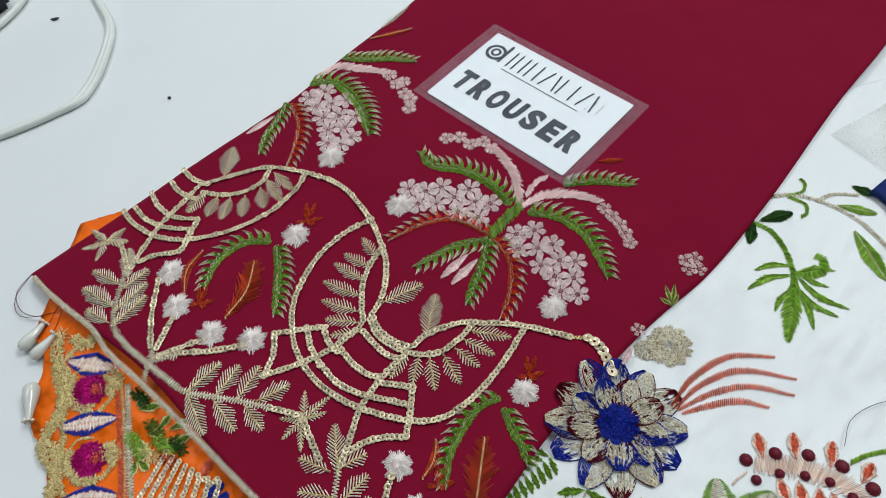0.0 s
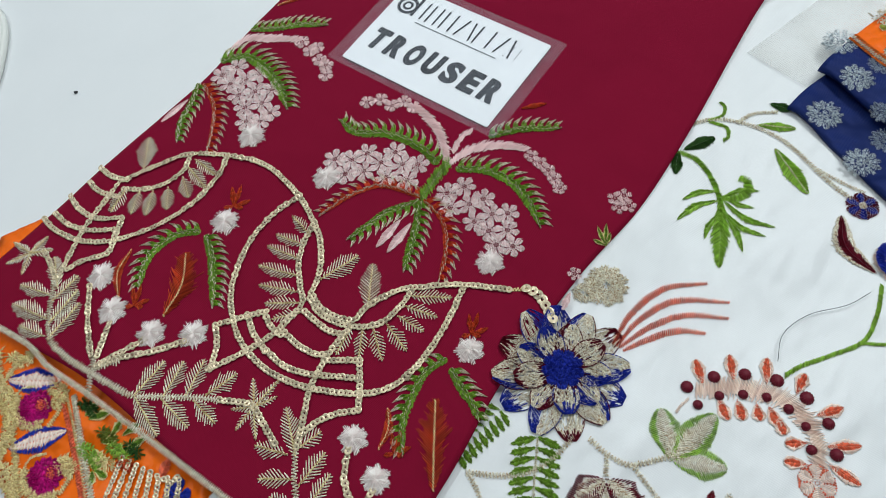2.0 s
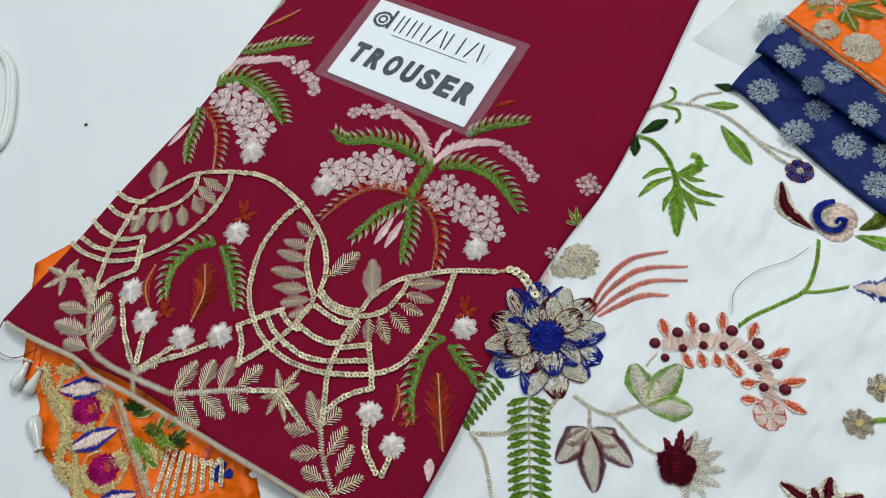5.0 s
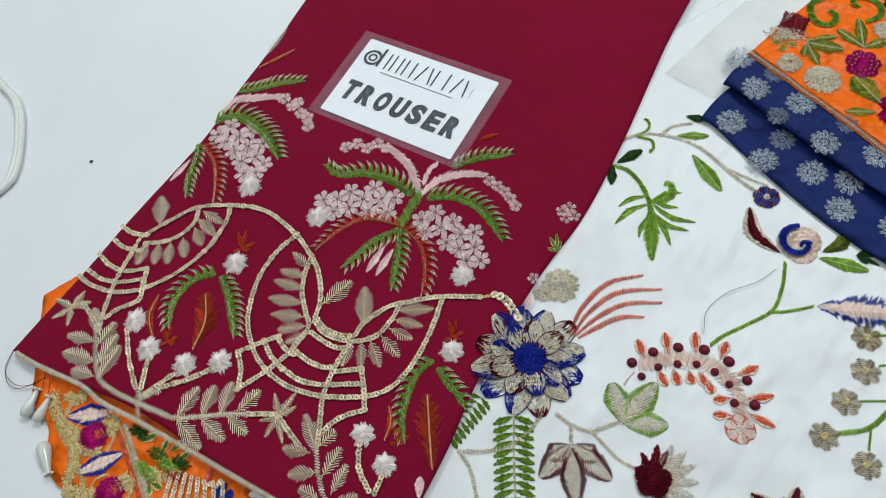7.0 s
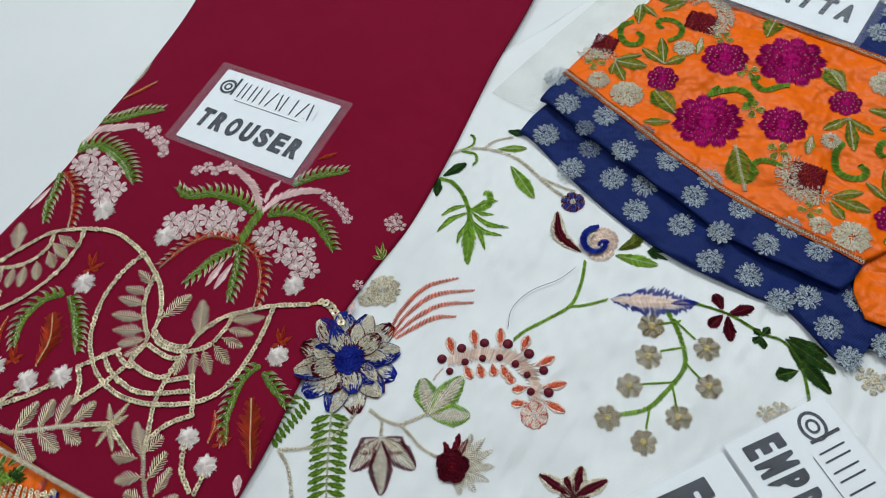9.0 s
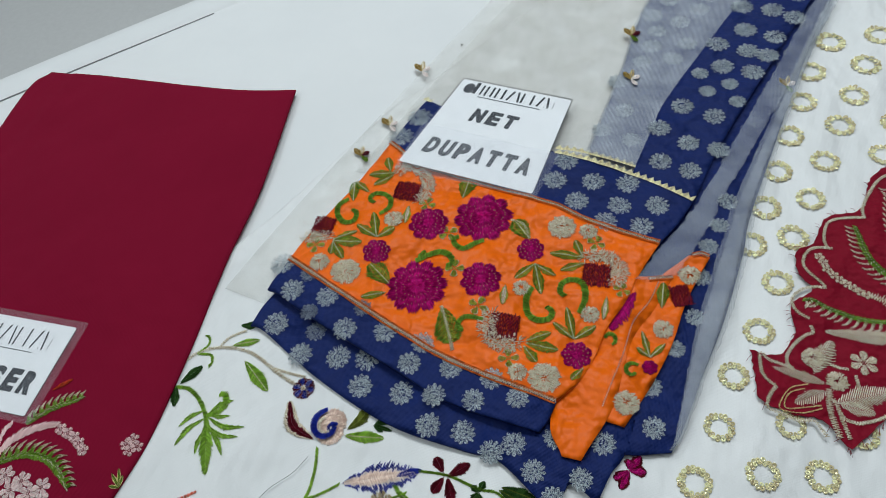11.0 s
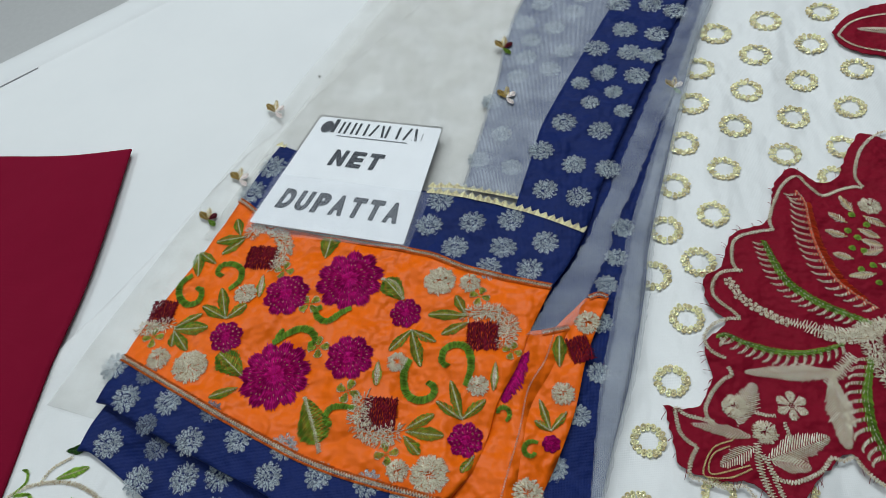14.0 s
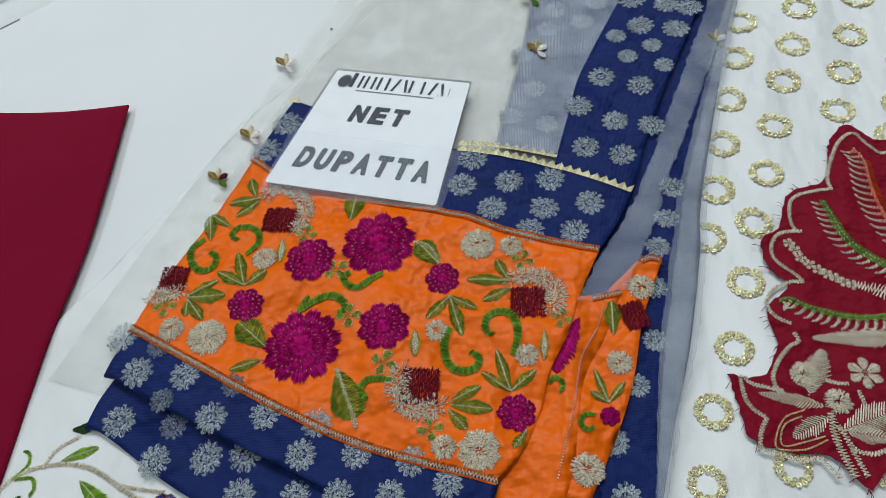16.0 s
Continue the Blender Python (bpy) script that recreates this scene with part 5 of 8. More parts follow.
# motifs at the other edge
blossom(TR, (0.1877, -0.0047), 0.0040, 'pink', turn=298.5)
blossom(TR, (0.1906, -0.0007), 0.0040, 'pink', turn=302.4)
blossom(TR, (0.1954, -0.0044), 0.0040, 'pink', turn=304.8)
blossom(TR, (0.1919, -0.0078), 0.0040, 'pink', turn=300.59999999999997)
leaf(TR, (0.1974, -0.0304), (0.1889, -0.0238), 0.0026, 'green gold')
leaf(TR, (0.1974, -0.0304), (0.1917, -0.0199), 0.0026, 'green gold')
leaf(TR, (0.1974, -0.0304), (0.1960, -0.0232), 0.0026, 'green gold')
leaf(TR, (0.1974, -0.0304), (0.1911, -0.0311), 0.0026, 'green gold')
blossom(TR, (0.1932, -0.0521), 0.0036, 'pink')
leaf(TR, (0.1966, -0.0615), (0.1983, -0.0715), 0.0038, 'pink')
leaf(TR, (0.1992, -0.1884), (0.1943, -0.1788), 0.0053, 'pink')

# ---- embroidery of the white panel ----
PN = (panel, h_organza)

# bright green spray
stem(PN, [(0.2003, 0.0393), (0.2087, 0.0399), (0.2180, 0.0358), (0.2267, 0.0286), (0.2328, 0.0204), (0.2399, 0.0065)], 0.0032, 'lime', slant=0.4)
leaf(PN, (0.2278, 0.0277), (0.2157, 0.0141), 0.0036, 'lime', bend=-0.1, ragged=0.25, lean=1.0, pitch=0.0008)
leaf(PN, (0.2306, 0.0229), (0.2190, 0.0021), 0.0040, 'lime', bend=-0.1, ragged=0.25, lean=1.0, pitch=0.0008)
leaf(PN, (0.2344, 0.0159), (0.2347, -0.0002), 0.0032, 'lime', bend=-0.08, ragged=0.25, lean=1.0, pitch=0.0008)
leaf(PN, (0.2315, 0.0242), (0.2473, -0.0106), 0.0086, 'lime', bend=0, ragged=0.25, lean=1.0, pitch=0.0008)
leaf(PN, (0.2367, 0.0170), (0.2526, 0.0026), 0.0035, 'lime', bend=0.06, ragged=0.25, lean=1.0, pitch=0.0008)
leaf(PN, (0.2324, 0.0237), (0.2594, 0.0227), 0.0039, 'lime', bend=-0.12, ragged=0.25, lean=1.0, pitch=0.0008)
leaf(PN, (0.2355, 0.0182), (0.2578, 0.0156), 0.0035, 'lime', bend=-0.12, ragged=0.25, lean=1.0, pitch=0.0008)
leaf(PN, (0.2313, 0.0263), (0.2466, 0.0278), 0.0030, 'lime', bend=-0.1, ragged=0.25, lean=1.0, pitch=0.0008)
leaf(PN, (0.2312, 0.0249), (0.2444, 0.0381), 0.0033, 'lime', bend=0.12, ragged=0.25, lean=1.0, pitch=0.0008)
stem(PN, [(0.2312, 0.0249), (0.2374, 0.0287), (0.2400, 0.0352), (0.2369, 0.0409), (0.2327, 0.0398)], 0.0050, 'lime', pitch=0.0006, slant=0.2, taper=0.3)
leaf(PN, (0.2018, 0.0420), (0.2115, 0.0566), 0.0075, 'dkgreen')
leaf(PN, (0.1996, 0.0401), (0.2053, 0.0263), 0.0061, 'dkgreen')
stem(PN, [(0.1939, 0.0532), (0.2049, 0.0668), (0.2208, 0.0730), (0.2425, 0.0727), (0.2675, 0.0618), (0.2834, 0.0563)], 0.0028, 'silver')
stem(PN, [(0.2170, 0.0713), (0.2212, 0.0808), (0.2317, 0.0888)], 0.0024, 'silver')
stem(PN, [(0.2629, 0.0649), (0.2768, 0.0635), (0.2869, 0.0631)], 0.0022, 'silver')
stem(PN, [(0.2036, 0.0653), (0.2084, 0.0722), (0.2066, 0.0781), (0.2030, 0.0794)], 0.0024, 'lime')
stem(PN, [(0.2055, 0.0651), (0.2135, 0.0659), (0.2171, 0.0610), (0.2160, 0.0568)], 0.0028, 'lime')
leaf(PN, (0.2263, 0.0755), (0.2433, 0.0832), 0.0061, 'lime', vein='silver')
leaf(PN, (0.2402, 0.0661), (0.2643, 0.0490), 0.0092, 'lime', vein='silver')
leaf(PN, (0.2256, 0.0914), (0.2364, 0.0933), 0.0061, 'dkgreen')

# small flower and bird motif
blossom(PN, (0.2883, 0.0553), 0.0074, 'royal wine', petals=6, width=0.9, centre='silver')
leaf(PN, (0.3068, 0.0244), (0.2824, 0.0449), 0.0106, 'wine silver', bend=0.18)
rosette(PN, (0.3142, 0.0344), 0.0123, 'beige', rim=3, centre='beige')
scroll(PN, (0.3134, 0.0340), 0.0104, 0.0046, 'royal', start=1.9, turns=0.8, sense=1, lift=0.0024)
scroll(PN, (0.3136, 0.0333), 0.0064, 0.0026, 'silver', start=2.2, turns=0.7, sense=1, lift=0.0024)
scroll(PN, (0.3175, 0.0328), 0.0035, 0.0029, 'royal', start=1.0, turns=0.6, sense=1, lift=0.0024)
leaf(PN, (0.3260, 0.0308), (0.3503, 0.0340), 0.0081, 'lime', vein='silver')
leaf(PN, (0.3264, 0.0349), (0.3354, 0.0535), 0.0081, 'olive', bend=-0.1)
leaf(PN, (0.3421, 0.0404), (0.3474, 0.0469), 0.0028, 'dkgreen')
leaf(PN, (0.3421, 0.0404), (0.3533, 0.0461), 0.0028, 'dkgreen')
leaf(PN, (0.3421, 0.0404), (0.3541, 0.0396), 0.0028, 'dkgreen')
leaf(PN, (0.3421, 0.0404), (0.3487, 0.0377), 0.0028, 'dkgreen')
stem(PN, [(0.3115, 0.0198), (0.3150, 0.0047), (0.3148, -0.0102), (0.3059, -0.0239), (0.2980, -0.0350), (0.2940, -0.0435)], 0.0026, 'lime')
stem(PN, [(0.3150, -0.0109), (0.3233, -0.0058), (0.3328, 0.0024)], 0.0023, 'lime')

# coral plumes
stem(PN, [(0.2259, -0.0716), (0.2252, -0.0548), (0.2314, -0.0352), (0.2472, -0.0209)], 0.0034, 'coral', pitch=0.0009, slant=0.3, taper=0.55, name='coral_plume')
stem(PN, [(0.2277, -0.0713), (0.2301, -0.0542), (0.2393, -0.0372), (0.2600, -0.0242)], 0.0034, 'coral', pitch=0.0009, slant=0.3, taper=0.55, name='coral_plume')
stem(PN, [(0.2292, -0.0713), (0.2357, -0.0551), (0.2462, -0.0413), (0.2632, -0.0318)], 0.0034, 'coral', pitch=0.0009, slant=0.3, taper=0.55, name='coral_plume')
stem(PN, [(0.2314, -0.0717), (0.2382, -0.0606), (0.2469, -0.0500), (0.2581, -0.0442)], 0.0034, 'coral', pitch=0.0009, slant=0.3, taper=0.55, name='coral_plume')
puff(PN, (0.2083, -0.0478), 0.0108, 'silver')
puff(PN, (0.2015, -0.0573), 0.0052, 'silver', count=50)

# blue dahlia
OV = (panel, h_over)
dahlia(OV, (0.2137, -0.0955), 0.0318, 12, 'silver wine royal', turn=0.15)
rosette((panel, lambda x, y: h_over(x, y) + 0.0022), (0.2137, -0.0955), 0.0098, 'royal', rim=9, centre='royal')

# peach fan with wine berries
stem(PN, [(0.2664, -0.0709), (0.2761, -0.0622), (0.2887, -0.0546), (0.3003, -0.0527), (0.3116, -0.0572), (0.3179, -0.0640), (0.3215, -0.0720)], 0.0095, 'beige', pitch=0.0006, slant=0.35, taper=0.3, rag=0.45, thin=0.0006)
leaf(PN, (0.2674, -0.0664), (0.2597, -0.0580), 0.0065, 'coral beige', ragged=0.12)
leaf(PN, (0.2674, -0.0664), (0.2651, -0.0639), 0.0038, 'beige', ragged=0.3)
leaf(PN, (0.2773, -0.0576), (0.2707, -0.0479), 0.0064, 'coral beige', ragged=0.12)
leaf(PN, (0.2773, -0.0576), (0.2754, -0.0547), 0.0038, 'beige', ragged=0.3)
leaf(PN, (0.2893, -0.0507), (0.2846, -0.0400), 0.0064, 'coral beige', ragged=0.12)
leaf(PN, (0.2893, -0.0507), (0.2879, -0.0475), 0.0037, 'beige', ragged=0.3)
leaf(PN, (0.3014, -0.0479), (0.3010, -0.0373), 0.0063, 'coral beige', ragged=0.12)
leaf(PN, (0.3014, -0.0479), (0.3013, -0.0447), 0.0037, 'beige', ragged=0.3)
leaf(PN, (0.3120, -0.0521), (0.3193, -0.0427), 0.0062, 'coral beige', ragged=0.12)
leaf(PN, (0.3120, -0.0521), (0.3142, -0.0493), 0.0037, 'beige', ragged=0.3)
leaf(PN, (0.3204, -0.0620), (0.3313, -0.0538), 0.0061, 'coral beige', ragged=0.12)
leaf(PN, (0.3204, -0.0620), (0.3237, -0.0595), 0.0036, 'beige', ragged=0.3)
leaf(PN, (0.3239, -0.0684), (0.3369, -0.0689), 0.0060, 'coral beige', ragged=0.12)
leaf(PN, (0.3239, -0.0684), (0.3279, -0.0685), 0.0035, 'beige', ragged=0.3)
leaf(PN, (0.2756, -0.0685), (0.2832, -0.0744), 0.0064, 'coral beige', ragged=0.12)
leaf(PN, (0.2756, -0.0685), (0.2779, -0.0703), 0.0038, 'beige', ragged=0.3)
leaf(PN, (0.2824, -0.0643), (0.2883, -0.0710), 0.0064, 'coral beige', ragged=0.12)
leaf(PN, (0.2824, -0.0643), (0.2841, -0.0663), 0.0038, 'beige', ragged=0.3)
leaf(PN, (0.2895, -0.0612), (0.2941, -0.0672), 0.0064, 'coral beige', ragged=0.12)
leaf(PN, (0.2895, -0.0612), (0.2909, -0.0630), 0.0038, 'beige', ragged=0.3)
leaf(PN, (0.2943, -0.0594), (0.3015, -0.0653), 0.0063, 'coral beige', ragged=0.12)
leaf(PN, (0.2943, -0.0594), (0.2965, -0.0612), 0.0037, 'beige', ragged=0.3)
leaf(PN, (0.2995, -0.0615), (0.3046, -0.0670), 0.0062, 'coral beige', ragged=0.12)
leaf(PN, (0.2995, -0.0615), (0.3010, -0.0632), 0.0037, 'beige', ragged=0.3)
leaf(PN, (0.3134, -0.0651), (0.3064, -0.0701), 0.0061, 'coral beige', ragged=0.12)
leaf(PN, (0.3134, -0.0651), (0.3113, -0.0666), 0.0036, 'beige', ragged=0.3)
leaf(PN, (0.3170, -0.0731), (0.3091, -0.0771), 0.0060, 'coral beige', ragged=0.12)
leaf(PN, (0.3170, -0.0731), (0.3147, -0.0743), 0.0036, 'beige', ragged=0.3)
bead(PN, (0.2624, -0.0712), 0.0027, 'wine')
bead(PN, (0.2698, -0.0608), 0.0027, 'wine')
bead(PN, (0.2801, -0.0522), 0.0027, 'wine')
bead(PN, (0.2924, -0.0469), 0.0029, 'wine')
bead(PN, (0.3057, -0.0471), 0.0029, 'wine')
bead(PN, (0.3172, -0.0525), 0.0025, 'wine')
bead(PN, (0.3248, -0.0629), 0.0027, 'wine')
bead(PN, (0.2699, -0.0758), 0.0021, 'wine')
bead(PN, (0.2754, -0.0672), 0.0021, 'wine')
bead(PN, (0.2834, -0.0609), 0.0021, 'wine')
bead(PN, (0.2919, -0.0564), 0.0021, 'wine')
bead(PN, (0.3015, -0.0559), 0.0022, 'wine')
bead(PN, (0.3102, -0.0589), 0.0020, 'wine')
bead(PN, (0.3160, -0.0667), 0.0022, 'wine')
blossom(PN, (0.3231, -0.0777), 0.0073, 'beige coral', petals=6, width=0.95, split=0.72)
stem(PN, [(0.2654, -0.0757), (0.2642, -0.0803), (0.2639, -0.0846)], 0.0014, 'beige')

# leaves and stems below the dahlia
leaf(PN, (0.2719, -0.1030), (0.2579, -0.0864), 0.0138, 'silver lime', ragged=0.06, lean=0.5, pitch=0.0009)
leaf(PN, (0.2719, -0.1030), (0.2781, -0.0757), 0.0138, 'silver lime', ragged=0.06, lean=0.5, pitch=0.0009)
leaf(PN, (0.2719, -0.1030), (0.2917, -0.0932), 0.0132, 'silver lime', ragged=0.06, lean=0.5, pitch=0.0009)
leaf(PN, (0.2717, -0.1038), (0.2716, -0.0882), 0.0127, 'silver', lean=0.5)
stem(PN, [(0.2395, -0.1151), (0.2478, -0.1164), (0.2580, -0.1153), (0.2651, -0.1087), (0.2712, -0.1013)], 0.0026, 'silver')
stem(PN, [(0.2490, -0.1168), (0.2534, -0.1251)], 0.0023, 'silver')
stem(PN, [(0.2597, -0.1143), (0.2675, -0.1173), (0.2768, -0.1204), (0.2861, -0.1206)], 0.0023, 'silver')
stem(PN, [(0.2038, -0.1575), (0.2143, -0.1517), (0.2228, -0.1453), (0.2285, -0.1371), (0.2317, -0.1286), (0.2335, -0.1177)], 0.0027, 'silver')
stem(PN, [(0.2054, -0.1577), (0.2139, -0.1621), (0.2220, -0.1704), (0.2308, -0.1809)], 0.0024, 'silver')
leaf(PN, (0.2539, -0.1255), (0.2475, -0.1479), 0.0128, 'silver wine', ragged=0.06, lean=0.5, pitch=0.0009)
leaf(PN, (0.2539, -0.1255), (0.2783, -0.1316), 0.0133, 'silver wine', ragged=0.06, lean=0.5, pitch=0.0009)
leaf(PN, (0.2533, -0.1268), (0.2688, -0.1510), 0.0133, 'silver wine', ragged=0.06, lean=0.5, pitch=0.0009)
leaf(PN, (0.2527, -0.1262), (0.2463, -0.1373), 0.0115, 'silver wine', ragged=0.06, lean=0.5, pitch=0.0009)
leaf(PN, (0.2544, -0.1252), (0.2685, -0.1259), 0.0116, 'silver wine', ragged=0.06, lean=0.5, pitch=0.0009)
leaf(PN, (0.2982, -0.1210), (0.2974, -0.1015), 0.0071, 'silver', lean=0.6)
leaf(PN, (0.2982, -0.1210), (0.3045, -0.1008), 0.0071, 'silver', lean=0.6)
leaf(PN, (0.2982, -0.1210), (0.3110, -0.1045), 0.0071, 'silver', lean=0.6)
leaf(PN, (0.2982, -0.1210), (0.3154, -0.1114), 0.0071, 'silver', lean=0.6)
leaf(PN, (0.2982, -0.1210), (0.3163, -0.1192), 0.0071, 'silver', lean=0.6)
leaf(PN, (0.2982, -0.1210), (0.3123, -0.1269), 0.0071, 'silver', lean=0.6)
leaf(PN, (0.2982, -0.1210), (0.3059, -0.1320), 0.0071, 'silver', lean=0.6)
rosette((panel, lambda x, y: h_organza(x, y) + 0.0012), (0.2960, -0.1214), 0.0094, 'wine claret', rim=5, centre='claret')
leaf(PN, (0.2952, -0.1196), (0.2859, -0.1121), 0.0044, 'claret', ragged=0.3)
leaf(PN, (0.2952, -0.1196), (0.2911, -0.1044), 0.0044, 'claret', ragged=0.3)
leaf(PN, (0.2952, -0.1196), (0.2968, -0.1051), 0.0045, 'claret', ragged=0.3)
leaf(PN, (0.2952, -0.1196), (0.2861, -0.1206), 0.0045, 'claret', ragged=0.3)

# fern leaves of the panel
leaf(PN, (0.2205, -0.1275), (0.2317, -0.1255), 0.0037, 'green', ragged=0.4, lean=0.9)
leaf(PN, (0.2205, -0.1275), (0.2131, -0.1363), 0.0037, 'green', ragged=0.4, lean=0.9)
leaf(PN, (0.2227, -0.1313), (0.2337, -0.1292), 0.0037, 'green', ragged=0.4, lean=0.9)
leaf(PN, (0.2227, -0.1313), (0.2152, -0.1399), 0.0037, 'green', ragged=0.4, lean=0.9)
leaf(PN, (0.2248, -0.1349), (0.2357, -0.1328), 0.0037, 'green', ragged=0.4, lean=0.9)
leaf(PN, (0.2248, -0.1349), (0.2174, -0.1436), 0.0037, 'green', ragged=0.4, lean=0.9)
leaf(PN, (0.2268, -0.1386), (0.2377, -0.1364), 0.0036, 'green', ragged=0.4, lean=0.9)
leaf(PN, (0.2268, -0.1386), (0.2195, -0.1472), 0.0036, 'green', ragged=0.4, lean=0.9)
leaf(PN, (0.2289, -0.1422), (0.2397, -0.1399), 0.0036, 'green', ragged=0.4, lean=0.9)
leaf(PN, (0.2289, -0.1422), (0.2216, -0.1507), 0.0036, 'green', ragged=0.4, lean=0.9)
leaf(PN, (0.2309, -0.1457), (0.2417, -0.1435), 0.0036, 'green', ragged=0.4, lean=0.9)
leaf(PN, (0.2309, -0.1457), (0.2236, -0.1542), 0.0036, 'green', ragged=0.4, lean=0.9)
leaf(PN, (0.2330, -0.1493), (0.2437, -0.1470), 0.0036, 'green', ragged=0.4, lean=0.9)
leaf(PN, (0.2330, -0.1493), (0.2257, -0.1577), 0.0036, 'green', ragged=0.4, lean=0.9)
leaf(PN, (0.2350, -0.1527), (0.2456, -0.1505), 0.0035, 'green', ragged=0.4, lean=0.9)
leaf(PN, (0.2350, -0.1527), (0.2277, -0.1611), 0.0035, 'green', ragged=0.4, lean=0.9)
leaf(PN, (0.2369, -0.1562), (0.2475, -0.1540), 0.0035, 'green', ragged=0.4, lean=0.9)
leaf(PN, (0.2369, -0.1562), (0.2298, -0.1646), 0.0035, 'green', ragged=0.4, lean=0.9)
leaf(PN, (0.2389, -0.1597), (0.2494, -0.1573), 0.0035, 'green', ragged=0.4, lean=0.9)
leaf(PN, (0.2389, -0.1597), (0.2317, -0.1679), 0.0035, 'green', ragged=0.4, lean=0.9)
leaf(PN, (0.2409, -0.1630), (0.2513, -0.1607), 0.0035, 'green', ragged=0.4, lean=0.9)
leaf(PN, (0.2409, -0.1630), (0.2337, -0.1713), 0.0035, 'green', ragged=0.4, lean=0.9)
leaf(PN, (0.2428, -0.1663), (0.2531, -0.1641), 0.0035, 'green', ragged=0.4, lean=0.9)
leaf(PN, (0.2428, -0.1663), (0.2357, -0.1746), 0.0035, 'green', ragged=0.4, lean=0.9)
leaf(PN, (0.2447, -0.1697), (0.2550, -0.1673), 0.0035, 'green', ragged=0.4, lean=0.9)
leaf(PN, (0.2447, -0.1697), (0.2377, -0.1779), 0.0035, 'green', ragged=0.4, lean=0.9)
leaf(PN, (0.2005, -0.1268), (0.2079, -0.1304), 0.0029, 'green', ragged=0.4, lean=0.9)
leaf(PN, (0.2005, -0.1268), (0.1919, -0.1290), 0.0029, 'green', ragged=0.4, lean=0.9)
leaf(PN, (0.1999, -0.1301), (0.2073, -0.1336), 0.0030, 'green', ragged=0.4, lean=0.9)
leaf(PN, (0.1999, -0.1301), (0.1913, -0.1324), 0.0030, 'green', ragged=0.4, lean=0.9)
leaf(PN, (0.1992, -0.1334), (0.2067, -0.1369), 0.0029, 'green', ragged=0.4, lean=0.9)
leaf(PN, (0.1992, -0.1334), (0.1907, -0.1357), 0.0029, 'green', ragged=0.4, lean=0.9)
leaf(PN, (0.1986, -0.1367), (0.2060, -0.1402), 0.0029, 'green', ragged=0.4, lean=0.9)
leaf(PN, (0.1986, -0.1367), (0.1900, -0.1391), 0.0029, 'green', ragged=0.4, lean=0.9)
leaf(PN, (0.1981, -0.1401), (0.2054, -0.1435), 0.0029, 'green', ragged=0.4, lean=0.9)
leaf(PN, (0.1981, -0.1401), (0.1895, -0.1424), 0.0029, 'green', ragged=0.4, lean=0.9)
leaf(PN, (0.1974, -0.1433), (0.2047, -0.1467), 0.0029, 'green', ragged=0.4, lean=0.9)
leaf(PN, (0.1974, -0.1433), (0.1889, -0.1457), 0.0029, 'green', ragged=0.4, lean=0.9)
leaf(PN, (0.1968, -0.1466), (0.2041, -0.1499), 0.0029, 'green', ragged=0.4, lean=0.9)
leaf(PN, (0.1968, -0.1466), (0.1883, -0.1490), 0.0029, 'green', ragged=0.4, lean=0.9)
leaf(PN, (0.1962, -0.1498), (0.2035, -0.1532), 0.0029, 'green', ragged=0.4, lean=0.9)
leaf(PN, (0.1962, -0.1498), (0.1877, -0.1522), 0.0029, 'green', ragged=0.4, lean=0.9)
leaf(PN, (0.1956, -0.1531), (0.2029, -0.1564), 0.0029, 'green', ragged=0.4, lean=0.9)
leaf(PN, (0.1956, -0.1531), (0.1870, -0.1555), 0.0029, 'green', ragged=0.4, lean=0.9)
stem(PN, [(0.2213, -0.1278), (0.2324, -0.1483), (0.2458, -0.1706)], 0.0012, 'silver')

# beige bud with blue rim
leaf(PN, (0.3344, 0.0029), (0.3762, 0.0176), 0.0182, 'beige royal', lean=0.5, ragged=0.3, pitch=0.0009)
leaf(PN, (0.3378, 0.0035), (0.3666, 0.0155), 0.0081, 'beige', lean=0.5)
leaf(PN, (0.3648, 0.0136), (0.3788, 0.0202), 0.0052, 'royal')

# berry branch
stem(PN, [(0.3657, 0.0082), (0.3763, -0.0027), (0.3841, -0.0176), (0.3811, -0.0329), (0.3747, -0.0484), (0.3631, -0.0579)], 0.0029, 'lime', slant=0.5)
stem(PN, [(0.3735, 0.0056), (0.3631, -0.0012)], 0.0016, 'lime')
stem(PN, [(0.3797, -0.0086), (0.3694, -0.0157)], 0.0016, 'lime')
stem(PN, [(0.3821, -0.0290), (0.3672, -0.0372)], 0.0015, 'lime')
stem(PN, [(0.3756, -0.0473), (0.3780, -0.0593)], 0.0015, 'lime')
stem(PN, [(0.3821, -0.0311), (0.3890, -0.0432)], 0.0015, 'lime')
stem(PN, [(0.3836, -0.0161), (0.3936, -0.0215)], 0.0016, 'lime')
stem(PN, [(0.3701, 0.0053), (0.3846, -0.0016)], 0.0016, 'lime')
blossom(PN, (0.3605, -0.0034), 0.0075, 'bronze', petals=7, turn=0.0, width=0.7, centre='gold', name='bronze_berry')
blossom(PN, (0.3914, -0.0040), 0.0072, 'bronze', petals=7, turn=0.7, width=0.7, centre='gold', name='bronze_berry')
blossom(PN, (0.3652, -0.0210), 0.0073, 'bronze', petals=7, turn=1.4, width=0.7, centre='gold', name='bronze_berry')
blossom(PN, (0.3619, -0.0407), 0.0072, 'bronze', petals=7, turn=2.0999999999999996, width=0.7, centre='gold', name='bronze_berry')
blossom(PN, (0.3991, -0.0238), 0.0070, 'bronze', petals=7, turn=2.8, width=0.7, centre='gold', name='bronze_berry')
